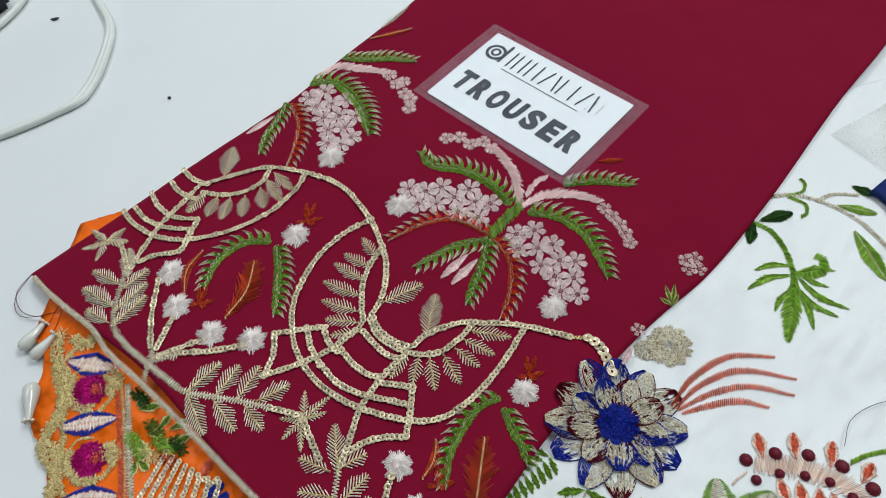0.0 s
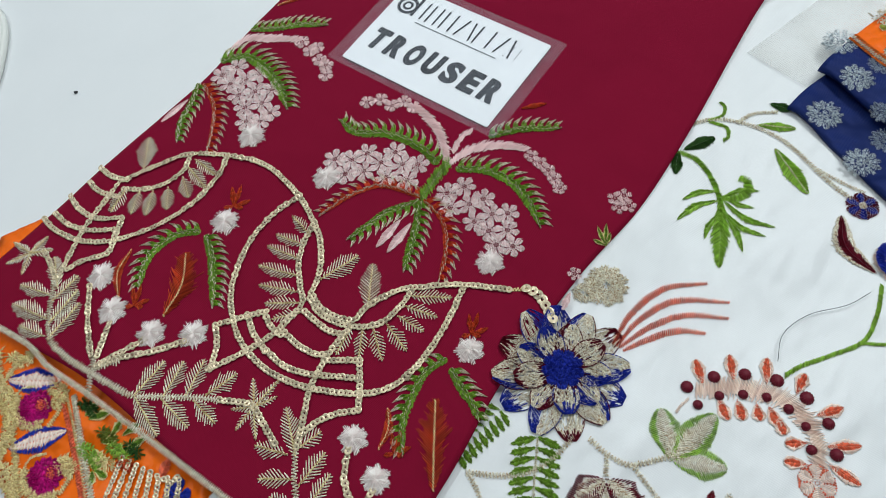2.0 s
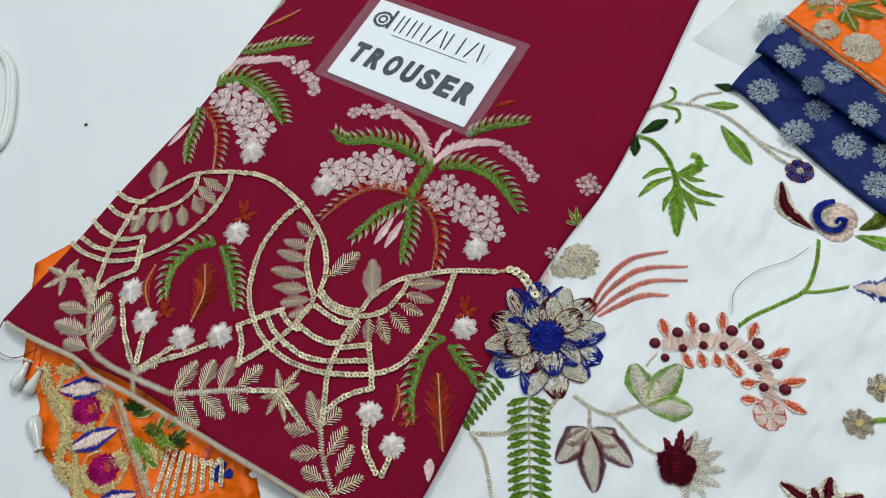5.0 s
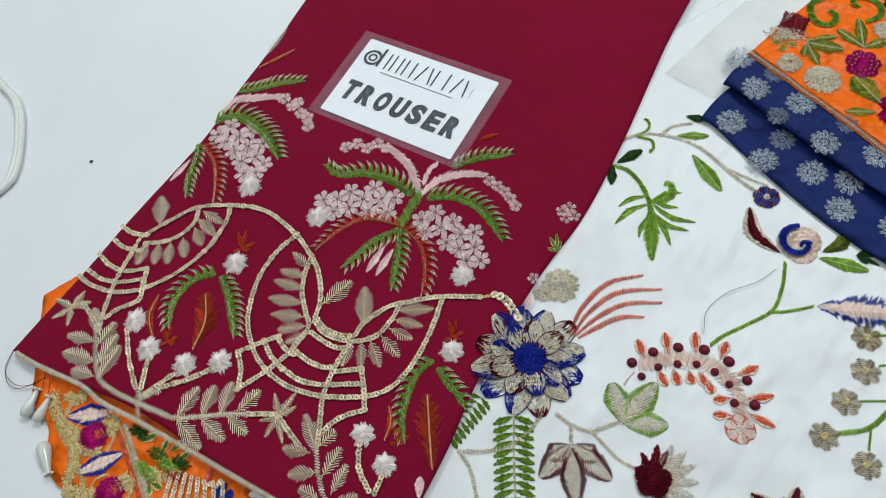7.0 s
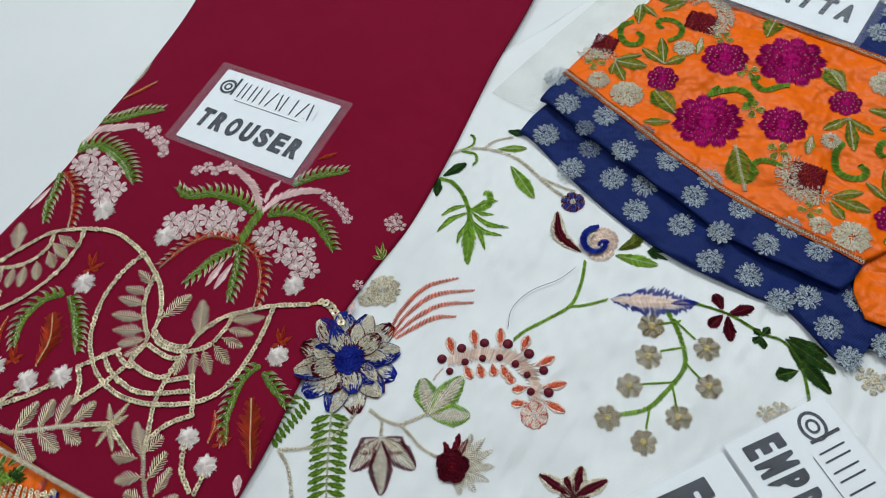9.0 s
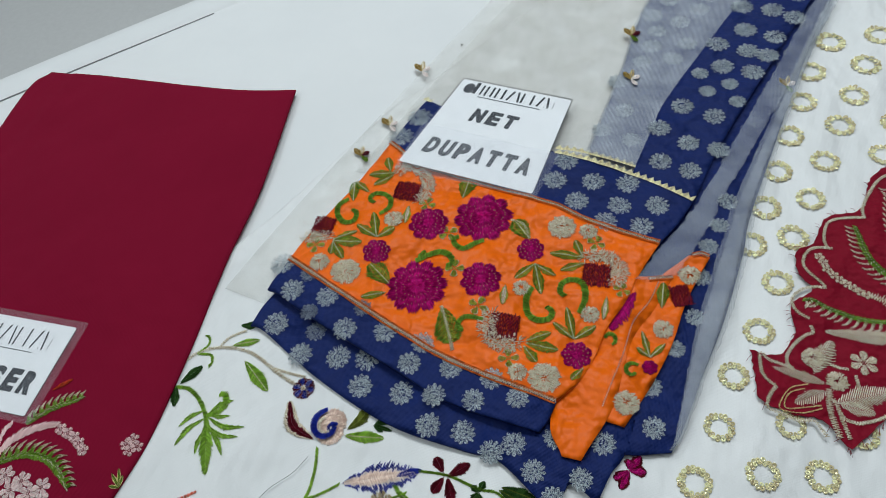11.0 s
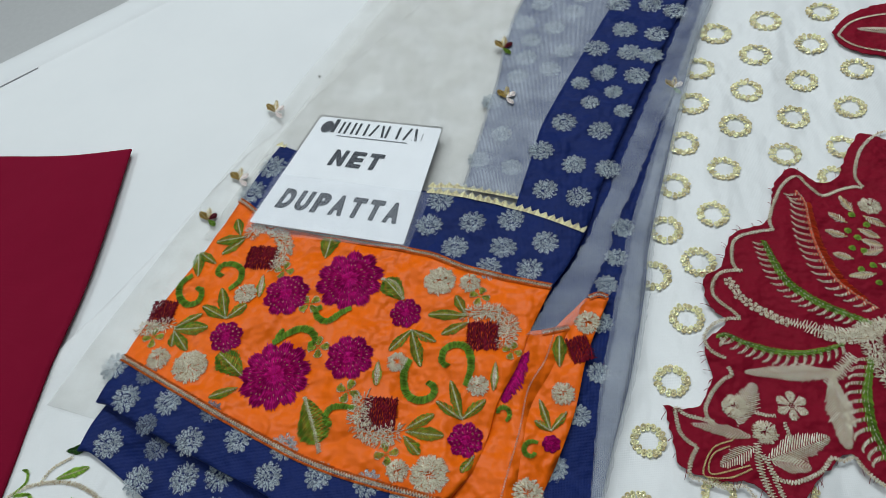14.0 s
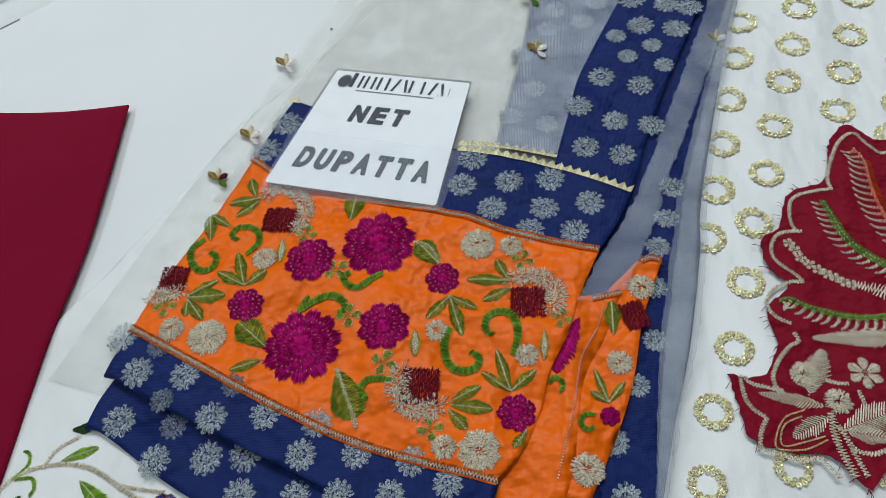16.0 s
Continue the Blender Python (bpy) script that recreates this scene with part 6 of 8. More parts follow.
blossom(PN, (0.3582, -0.0620), 0.0071, 'bronze', petals=7, turn=3.5, width=0.7, centre='gold', name='bronze_berry')
blossom(PN, (0.3792, -0.0658), 0.0069, 'bronze', petals=7, turn=4.199999999999999, width=0.7, centre='gold', name='bronze_berry')
blossom(PN, (0.3905, -0.0459), 0.0070, 'bronze', petals=7, turn=4.8999999999999995, width=0.7, centre='gold', name='bronze_berry')
stem(PN, [(0.3777, 0.0194), (0.3950, 0.0204), (0.4141, 0.0167), (0.4252, 0.0168), (0.4347, 0.0106), (0.4418, -0.0012), (0.4463, -0.0121)], 0.0023, 'green')
leaf(PN, (0.3919, 0.0215), (0.3853, 0.0293), 0.0070, 'wine')
leaf(PN, (0.3928, 0.0188), (0.3886, 0.0089), 0.0070, 'wine')
leaf(PN, (0.3952, 0.0197), (0.4061, 0.0297), 0.0071, 'wine')
leaf(PN, (0.3953, 0.0191), (0.4012, 0.0054), 0.0070, 'wine')
leaf(PN, (0.4146, 0.0147), (0.4119, 0.0097), 0.0044, 'dkgreen')
leaf(PN, (0.4146, 0.0147), (0.4180, 0.0085), 0.0044, 'dkgreen')
leaf(PN, (0.4146, 0.0147), (0.4169, 0.0215), 0.0044, 'dkgreen')
leaf(PN, (0.4146, 0.0147), (0.4106, 0.0175), 0.0044, 'dkgreen')
leaf(PN, (0.4274, 0.0205), (0.4473, 0.0177), 0.0074, 'dkgreen', vein='olive')
leaf(PN, (0.4263, 0.0186), (0.4531, 0.0102), 0.0087, 'dkgreen', vein='olive')
leaf(PN, (0.4290, 0.0146), (0.4537, -0.0014), 0.0092, 'dkgreen', vein='olive')
leaf(PN, (0.4365, 0.0035), (0.4277, -0.0035), 0.0078, 'dkgreen', vein='olive')
blossom(PN, (0.4282, -0.0252), 0.0044, 'silver', petals=5)
blossom(PN, (0.4338, -0.0203), 0.0044, 'silver', petals=5)
blossom(PN, (0.4398, -0.0204), 0.0044, 'silver', petals=5)
blossom(PN, (0.4325, -0.0267), 0.0044, 'silver', petals=5)
blossom(PN, (0.4668, 0.0152), 0.0053, 'silver', petals=5)
blossom(PN, (0.4736, 0.0152), 0.0052, 'silver', petals=5)
blossom(PN, (0.4815, 0.0217), 0.0052, 'silver', petals=5)
blossom(PN, (0.4706, 0.0112), 0.0052, 'silver', petals=5)
blossom(PN, (0.5011, -0.0158), 0.0065, 'silver gold', petals=6)
blossom(PN, (0.5089, -0.0065), 0.0065, 'silver gold', petals=6)
blossom(PN, (0.5144, -0.0157), 0.0064, 'silver gold', petals=6)
blossom(PN, (0.5064, -0.0226), 0.0065, 'silver gold', petals=6)
leaf(PN, (0.5106, -0.0319), (0.5041, -0.0248), 0.0058, 'lime')
rosette(PN, (0.5340, 0.0053), 0.0080, 'wine magenta', rim=5, centre='gold')
leaf(PN, (0.5323, 0.0046), (0.5219, 0.0043), 0.0043, 'magenta')
leaf(PN, (0.5323, 0.0046), (0.5239, -0.0002), 0.0043, 'magenta')
leaf(PN, (0.5323, 0.0046), (0.5321, 0.0163), 0.0043, 'magenta')
leaf(PN, (0.5323, 0.0046), (0.5397, 0.0179), 0.0043, 'magenta')
stem(PN, [(0.5348, -0.0040), (0.5312, -0.0115), (0.5298, -0.0236)], 0.0032, 'lime')
leaf(PN, (0.4960, 0.0449), (0.4885, 0.0384), 0.0064, 'magenta wine')
leaf(PN, (0.4960, 0.0449), (0.4923, 0.0336), 0.0064, 'magenta wine')
leaf(PN, (0.4960, 0.0449), (0.5053, 0.0458), 0.0064, 'magenta wine')
leaf(PN, (0.4960, 0.0449), (0.5016, 0.0542), 0.0064, 'magenta wine')
leaf(PN, (0.4960, 0.0449), (0.4958, 0.0512), 0.0064, 'magenta wine')

# flower low on the panel
leaf(PN, (0.3580, -0.1068), (0.3384, -0.1044), 0.0084, 'wine silver')
leaf(PN, (0.3580, -0.1068), (0.3528, -0.1156), 0.0084, 'wine silver')
leaf(PN, (0.3580, -0.1068), (0.3699, -0.0916), 0.0084, 'wine silver')
leaf(PN, (0.3580, -0.1068), (0.3560, -0.0911), 0.0084, 'wine silver')
leaf(PN, (0.3580, -0.1068), (0.3505, -0.0999), 0.0084, 'wine silver')
blossom(PN, (0.3591, -0.1093), 0.0084, 'wine', petals=7)

# pulled threads
PULLED_THREAD = [(0.2888, -0.0393), (0.2853, -0.0265), (0.2905, -0.0118), (0.3024, 0.0018), (0.3082, 0.0132)]

# sequin rings
ring(PN, (0.6098, 0.2988), 0.0099, turn=0.0)
ring(PN, (0.5988, 0.2616), 0.0095, turn=0.31)
ring(PN, (0.5867, 0.2262), 0.0100, turn=0.62)
ring(PN, (0.5763, 0.1871), 0.0095, turn=0.9299999999999999)
ring(PN, (0.5647, 0.1484), 0.0091, turn=1.24)
ring(PN, (0.5506, 0.1151), 0.0088, turn=1.55)
ring(PN, (0.5434, 0.0808), 0.0085, turn=1.8599999999999999)
ring(PN, (0.6220, 0.3381), 0.0103, turn=2.17)
ring(PN, (0.6341, 0.3723), 0.0106, turn=2.48)
ring(PN, (0.6455, 0.4101), 0.0109, turn=2.79)
ring(PN, (0.6583, 0.4481), 0.0112, turn=3.1)
ring(PN, (0.6492, 0.3116), 0.0097, turn=3.41)
ring(PN, (0.6604, 0.3456), 0.0100, turn=3.7199999999999998)
ring(PN, (0.6720, 0.3810), 0.0103, turn=4.03)
ring(PN, (0.6851, 0.4189), 0.0107, turn=4.34)
ring(PN, (0.6994, 0.4556), 0.0109, turn=4.65)
ring(PN, (0.7129, 0.4948), 0.0113, turn=4.96)
ring(PN, (0.6847, 0.3168), 0.0095, turn=5.27)
ring(PN, (0.6972, 0.3530), 0.0099, turn=5.58)
ring(PN, (0.7096, 0.3908), 0.0101, turn=5.89)
ring(PN, (0.6043, 0.3973), 0.0111, turn=6.2)
ring(PN, (0.6208, 0.4362), 0.0114, turn=6.51)
ring(PN, (0.5964, 0.3610), 0.0107, turn=6.82)
ring(PN, (0.5864, 0.3221), 0.0104, turn=7.13)
ring(PN, (0.5776, 0.2848), 0.0100, turn=7.4399999999999995)
ring(PN, (0.5693, 0.2501), 0.0104, turn=7.75)
ring(PN, (0.5603, 0.2158), 0.0100, turn=8.06)
ring(PN, (0.6741, 0.2901), 0.0093, turn=8.37)
ring(PN, (0.5819, 0.0900), 0.0082, turn=8.68)
ring(PN, (0.6194, 0.0915), 0.0080, turn=8.99)
ring(PN, (0.5314, 0.0456), 0.0093, turn=0.0)
ring(PN, (0.5668, 0.0581), 0.0090, turn=0.5)
ring(PN, (0.5548, 0.0209), 0.0087, turn=1.0)
ring(PN, (0.5906, 0.0329), 0.0086, turn=1.5)
ring(PN, (0.5971, 0.0633), 0.0088, turn=2.0)

# thistle beside the rings
leaf(PN, (0.5388, 0.0071), (0.5283, 0.0056), 0.0064, 'magenta')
leaf(PN, (0.5388, 0.0071), (0.5338, 0.0143), 0.0064, 'magenta')
leaf(PN, (0.5388, 0.0071), (0.5394, 0.0225), 0.0064, 'magenta')
leaf(PN, (0.5388, 0.0071), (0.5472, 0.0198), 0.0064, 'magenta')
leaf(PN, (0.5388, 0.0071), (0.5470, 0.0116), 0.0064, 'magenta')
rosette(PN, (0.5390, 0.0047), 0.0070, 'wine', rim=5, centre='gold')

# ---- the folded dupatta ----
dupatta = empty("net_dupatta", "folded net dupatta with navy brocade and embroidered orange borders", "scarf")
LOW_EDGE = [(0.2435, 0.1477), (0.289, 0.127), (0.325, 0.111), (0.384, 0.0886), (0.45, 0.075)]
HIGH_EDGE = [(0.284, 0.2703), (0.3216, 0.2476), (0.4125, 0.2273), (0.4526, 0.2135), (0.5005, 0.2025)]
cloth("net_ply", [(0.20, 0.118), (0.24, 0.11), (0.30, 0.10)], [(0.425, 0.72), (0.48, 0.72), (0.62, 0.71)],
      [(0.20, 0.118), (0.225, 0.20), (0.256, 0.29), (0.289, 0.382), (0.34, 0.516), (0.425, 0.72)], [(0.30, 0.10), (0.43, 0.26), (0.50, 0.498), (0.62, 0.71)], h_net, M["net"], dupatta, 0.0002, 0.008, label="ivory see-through net")
cloth("net_ply", [(0.262, 0.24), (0.33, 0.24), (0.42, 0.25)], [(0.46, 0.72), (0.52, 0.72), (0.62, 0.71)],
      [(0.262, 0.24), (0.307, 0.375), (0.362, 0.512), (0.46, 0.72)], [(0.42, 0.25), (0.455, 0.30), (0.50, 0.498), (0.62, 0.71)], lambda x, y: h_net(x, y) + 0.0015, M["net"], dupatta, 0.0002, 0.008, label="ivory see-through net")
cloth("blue_border", [(0.487, 0.052), (0.50, 0.054), (0.5180, 0.0593)], [(0.65, 0.69), (0.68, 0.69), (0.71, 0.69)],
      [(0.487, 0.052), (0.486, 0.13), (0.482, 0.19), (0.500, 0.26), (0.550, 0.46), (0.65, 0.69)], [(0.5180, 0.0593), (0.5230, 0.0728), (0.5318, 0.1073), (0.5440, 0.1517), (0.5540, 0.2029), (0.5645, 0.2624), (0.6255, 0.4968), (0.71, 0.69)], h_low, M["blue"], dupatta, 0.001)
cloth("blue_border", [(0.2345, 0.091), (0.245, 0.0895), (0.296, 0.063), (0.353, 0.042), (0.40, 0.036), (0.4235, 0.034), (0.4562, 0.0144), (0.4644, 0.0300), (0.4809, 0.0227)],
      [(0.246, 0.135), (0.30, 0.12), (0.36, 0.1), (0.44, 0.085), (0.50, 0.12)], [(0.2345, 0.091), (0.237, 0.105), (0.246, 0.135)], [(0.4809, 0.0227), (0.4862, 0.0404), (0.4944, 0.0598), (0.50, 0.12)],
      h_low, M["blue"], dupatta, 0.0022, label="navy brocade border, gathered")
cloth("blue_border", [(0.2375, 0.1185), (0.247, 0.1165), (0.268, 0.1067), (0.31, 0.090), (0.345, 0.077), (0.39, 0.061), (0.443, 0.0546)], LOW_EDGE,
      [(0.2375, 0.1185), (0.239, 0.130), (0.2435, 0.1477)], [(0.443, 0.0546), (0.447, 0.063), (0.45, 0.075)], h_dupatta, M["blue"], dupatta, 0.0024)
cloth("embroidered_fold", [(0.4700, 0.0713), (0.4907, 0.0679)], [(0.5199, 0.1959), (0.5332, 0.1963)], [(0.4700, 0.0713), (0.4805, 0.1016), (0.4853, 0.1307), (0.4956, 0.1554), (0.5017, 0.1740), (0.5199, 0.1959)],
      [(0.4907, 0.0679), (0.5058, 0.1032), (0.5140, 0.1290), (0.5195, 0.1565), (0.5252, 0.1749), (0.5332, 0.1963)], lambda x, y: h_fold(x, y) - 0.0002, M["orange"], dupatta, 0.0015)
cloth("plain_fold", [(0.4580, 0.0435), (0.4690, 0.0430)], [(0.4836, 0.1726), (0.5109, 0.1762)], [(0.4580, 0.0435), (0.4480, 0.0660), (0.4590, 0.1226), (0.4641, 0.1398), (0.4741, 0.1617), (0.4836, 0.1726)],
      [(0.4690, 0.0430), (0.4826, 0.0775), (0.4864, 0.1035), (0.4901, 0.1276), (0.5005, 0.1486), (0.5058, 0.1631), (0.5109, 0.1762)], h_fold, M["orange"], dupatta, 0.0012, label="plain orange satin fold")
cloth("orange_panel", LOW_EDGE, HIGH_EDGE, [(0.2435, 0.1477), (0.258, 0.190), (0.2705, 0.225), (0.284, 0.2703)],
      [(0.45, 0.075), (0.4618, 0.0913), (0.4690, 0.1107), (0.4728, 0.1283), (0.4822, 0.15), (0.4901, 0.177), (0.5005, 0.2025)], h_dupatta, M["orange"], dupatta, 0.0012, label="orange satin with floral embroidery")
cloth("blue_border", HIGH_EDGE, [(0.301, 0.323), (0.35, 0.301), (0.4175, 0.2766), (0.4788, 0.2625), (0.5207, 0.2427)], [(0.284, 0.2703), (0.292, 0.295), (0.301, 0.323)],
      [(0.5005, 0.2025), (0.512, 0.222), (0.5207, 0.2427)], h_dupatta, M["blue"], dupatta, 0.0012)
cloth("veiled_border", [(0.4415, 0.2818), (0.46, 0.277), (0.482, 0.271)], [(0.575, 0.71), (0.61, 0.70), (0.65, 0.70)], [(0.4415, 0.2818), (0.4560, 0.37), (0.478, 0.498), (0.575, 0.71)],
      [(0.482, 0.271), (0.51, 0.36), (0.56, 0.494), (0.65, 0.70)], h_upper, M["blue"], dupatta, 0.0008, label="navy border veiled by net")
cloth("net_veil", [(0.4400, 0.2818), (0.46, 0.277), (0.484, 0.271)], [(0.572, 0.71), (0.61, 0.70), (0.65, 0.70)], [(0.4400, 0.2818), (0.4545, 0.37), (0.476, 0.498), (0.572, 0.71)],
      [(0.484, 0.271), (0.512, 0.36), (0.562, 0.494), (0.65, 0.70)], lambda x, y: h_upper(x, y) + 0.0012 + 0.0006 * ripple(x * 2, y, 50, 2.9), M["netveil"], dupatta, 0.0002, 0.004, label="fine pale net over the navy border")
cloth("blue_border", [(0.4767, 0.265), (0.50, 0.254), (0.5207, 0.2427)], [(0.64, 0.70), (0.66, 0.70), (0.69, 0.69)], [(0.4767, 0.265), (0.4865, 0.31), (0.4983, 0.3548), (0.555, 0.494), (0.64, 0.70)],
      [(0.5207, 0.2427), (0.537, 0.30), (0.5600, 0.3620), (0.6096, 0.492), (0.69, 0.69)], lambda x, y: h_upper(x, y) + 0.0022, M["blue"], dupatta, 0.0012)
cloth("net_edge", [(0.4870, 0.1686), (0.5001, 0.1732), (0.5122, 0.1774)], [(0.612, 0.492), (0.62, 0.492), (0.63, 0.49)], [(0.4870, 0.1686), (0.4955, 0.1872), (0.5057, 0.2064), (0.5185, 0.2290), (0.5361, 0.2750), (0.6120, 0.4920)],
      [(0.5122, 0.1774), (0.5209, 0.1959), (0.5340, 0.2262), (0.5378, 0.2451), (0.5473, 0.2676), (0.6300, 0.4900)], lambda x, y: h_dupatta(x, y) + 0.0016, M["netblue"], dupatta, 0.0003, 0.004, 0.0012, label="pale net edge, gathered")
cloth("net_edge", [(0.5162, 0.0591), (0.5190, 0.0595)], [(0.70, 0.69), (0.715, 0.69)], [(0.5162, 0.0591), (0.5195, 0.0719), (0.5262, 0.1345), (0.5345, 0.1829), (0.5420, 0.2195), (0.5510, 0.26), (0.618, 0.48), (0.70, 0.69)],
      [(0.5190, 0.0595), (0.5245, 0.0728), (0.5339, 0.1073), (0.5466, 0.1517), (0.5569, 0.2029), (0.5674, 0.2624), (0.6285, 0.4968), (0.715, 0.69)], h_upper_net, M["netblue"], dupatta, 0.0003, 0.004, 0.0006, label="pale net edge, folded")
cloth("net_edge", [(0.5185, 0.062), (0.5215, 0.0625)], [(0.69, 0.69), (0.705, 0.69)], [(0.5185, 0.062), (0.528, 0.135), (0.545, 0.22), (0.555, 0.262), (0.612, 0.46), (0.69, 0.69)],
      [(0.5215, 0.0625), (0.5315, 0.105), (0.5480, 0.18), (0.5620, 0.262), (0.622, 0.47), (0.705, 0.69)], lambda x, y: h_upper_net(x, y) + 0.002, M["netblue"], dupatta, 0.0003, 0.004, 0.0006, label="pale net edge, folded")
DU = (dupatta, h_dupatta)
LO = (dupatta, h_low)
UP = (dupatta, lambda x, y: h_upper(x, y) + 0.0024)
VE = (dupatta, h_upper)
FO = (dupatta, lambda x, y: h_fold(x, y) - 0.0001)
PF = (dupatta, h_fold)
NT = (dupatta, lambda x, y: h_net(x, y) + 0.002 if x < 0.44 else h_upper(x, y) + 0.0024)
braid(DU, LOW_EDGE, 0.0046)
braid(DU, HIGH_EDGE, 0.004)
ricrac(DU, [(0.4175, 0.2766), (0.45, 0.270), (0.4788, 0.2625), (0.5207, 0.2427)], 0.0042)
ricrac(VE, [(0.417, 0.2835), (0.44, 0.2822), (0.479, 0.2725)], 0.004)
ricrac(DU, [(0.2985, 0.3235), (0.306, 0.321)], 0.004)

# brocade medallions
medallion(DU, (0.2560, 0.1214), 0.0093, turn=0.0)
medallion(DU, (0.2836, 0.1208), 0.0091, turn=0.4)
medallion(DU, (0.3042, 0.0985), 0.0087, turn=0.8)
medallion(DU, (0.3318, 0.1014), 0.0084, turn=1.2000000000000002)
medallion(DU, (0.3545, 0.0824), 0.0081, turn=1.6)
medallion(DU, (0.3818, 0.0844), 0.0080, turn=2.0)
medallion(DU, (0.4006, 0.0658), 0.0076, turn=2.4000000000000004)
medallion(DU, (0.3755, 0.0648), 0.0078, turn=2.8000000000000003)
medallion(DU, (0.2393, 0.1418), 0.0096, turn=3.2)
medallion(DU, (0.3589, 0.0984), 0.0082, turn=3.6)
medallion(DU, (0.4266, 0.0726), 0.0075, turn=4.0)
medallion(DU, (0.4088, 0.0818), 0.0077, turn=4.4)
medallion(DU, (0.4218, 0.2475), 0.0095, turn=4.800000000000001)
medallion(DU, (0.4401, 0.2300), 0.0091, turn=5.2)
medallion(DU, (0.4704, 0.2312), 0.0089, turn=5.6000000000000005)
medallion(DU, (0.4495, 0.2503), 0.0092, turn=6.0)
medallion(DU, (0.4962, 0.2345), 0.0087, turn=6.4)
medallion(DU, (0.4870, 0.2148), 0.0085, turn=6.800000000000001)
medallion(DU, (0.4272, 0.2676), 0.0096, turn=7.2)
medallion(DU, (0.4740, 0.2535), 0.0091, turn=7.6000000000000005)
medallion(DU, (0.4625, 0.2151), 0.0087, turn=8.0)
medallion(DU, (0.2909, 0.2769), 0.0108, turn=8.4)
medallion(DU, (0.3005, 0.3005), 0.0110, turn=8.8)
medallion(DU, (0.2748, 0.1068), 0.0069, turn=36.6, col='brocadedim')
medallion(DU, (0.2631, 0.1371), 0.0072, turn=36.6, col='brocadedim')
medallion(DU, (0.3111, 0.1160), 0.0068, turn=46.900000000000006, col='brocadedim')
medallion(LO, (0.2519, 0.0963), 0.0095, turn=0.0)
medallion(LO, (0.2781, 0.0767), 0.0091, turn=0.6)
medallion(LO, (0.3050, 0.0797), 0.0089, turn=1.2)
medallion(LO, (0.3259, 0.0631), 0.0085, turn=1.7999999999999998)
medallion(LO, (0.3539, 0.0637), 0.0083, turn=2.4)
medallion(LO, (0.3246, 0.0822), 0.0087, turn=3.0)
medallion(LO, (0.2827, 0.0953), 0.0080, turn=38.0, col='brocadedim')
medallion(LO, (0.4433, 0.0323), 0.0076, turn=0.0)
medallion(LO, (0.4566, 0.0194), 0.0073, turn=0.7)
medallion(LO, (0.4705, 0.0334), 0.0072, turn=1.4)
medallion(LO, (0.4527, 0.0544), 0.0076, turn=2.0999999999999996)
medallion(LO, (0.4171, 0.0384), 0.0078, turn=2.8)
medallion(LO, (0.4801, 0.0565), 0.0075, turn=3.5)
medallion(LO, (0.5070, 0.0717), 0.0072, turn=4.199999999999999)
medallion(LO, (0.5031, 0.0970), 0.0075, turn=4.8999999999999995)
medallion(LO, (0.3761, 0.0464), 0.0082, turn=5.6)
medallion(LO, (0.3982, 0.0467), 0.0080, turn=6.3)
medallion(LO, (0.4294, 0.0462), 0.0078, turn=7.0)
medallion(LO, (0.5287, 0.1819), 0.0069, turn=116.0)
medallion(LO, (0.5160, 0.1258), 0.0064, turn=113.0)
medallion(LO, (0.5386, 0.2263), 0.0073, turn=118.0)
medallion(LO, (0.5323, 0.2072), 0.0071, turn=116.5)
medallion(LO, (0.5439, 0.2486), 0.0076, turn=119.0)
medallion(LO, (0.5261, 0.1505), 0.0066, turn=116.0)
medallion(UP, (0.5142, 0.2994), 0.0089, turn=0.0)
medallion(UP, (0.5072, 0.3389), 0.0094, turn=0.5)
medallion(UP, (0.5317, 0.3306), 0.0091, turn=1.0)
medallion(UP, (0.5355, 0.2948), 0.0086, turn=1.5)
medallion(UP, (0.4954, 0.2777), 0.0087, turn=2.0)
medallion(UP, (0.5167, 0.2708), 0.0085, turn=2.5)
medallion(UP, (0.5359, 0.3889), 0.0096, turn=3.0)
medallion(UP, (0.5590, 0.3836), 0.0095, turn=3.5)
medallion(UP, (0.5190, 0.3791), 0.0073, turn=4.0)
medallion(UP, (0.5316, 0.4172), 0.0099, turn=4.5)
medallion(UP, (0.5554, 0.4100), 0.0097, turn=5.0)
medallion(UP, (0.5500, 0.4700), 0.0104, turn=5.5)
medallion(UP, (0.5748, 0.4668), 0.0102, turn=6.0)
medallion(UP, (0.5531, 0.4380), 0.0100, turn=6.5)
medallion(UP, (0.5763, 0.4304), 0.0097, turn=7.0)
medallion(UP, (0.5921, 0.4573), 0.0099, turn=7.5)
medallion(UP, (0.5954, 0.4891), 0.0103, turn=8.0)
medallion(UP, (0.5714, 0.4926), 0.0105, turn=8.5)
medallion(UP, (0.5255, 0.3584), 0.0072, turn=9.0)
medallion(UP, (0.5421, 0.3684), 0.0071, turn=9.5)
medallion(UP, (0.5479, 0.3484), 0.0069, turn=10.0)
medallion(UP, (0.5702, 0.4052), 0.0096, turn=10.5)
medallion(UP, (0.4919, 0.3126), 0.0092, turn=11.0)
medallion(UP, (0.5462, 0.5226), 0.0109, turn=12.0)
medallion(UP, (0.5700, 0.5213), 0.0108, turn=12.5)
medallion(UP, (0.5935, 0.5199), 0.0106, turn=13.0)
medallion(VE, (0.4637, 0.3312), 0.0082, turn=0.0, col='brocade')
medallion(VE, (0.4723, 0.2999), 0.0079, turn=0.5, col='brocade')
medallion(VE, (0.4489, 0.3076), 0.0081, turn=1.0, col='brocade')
medallion(VE, (0.4816, 0.4333), 0.0091, turn=1.5, col='brocade')
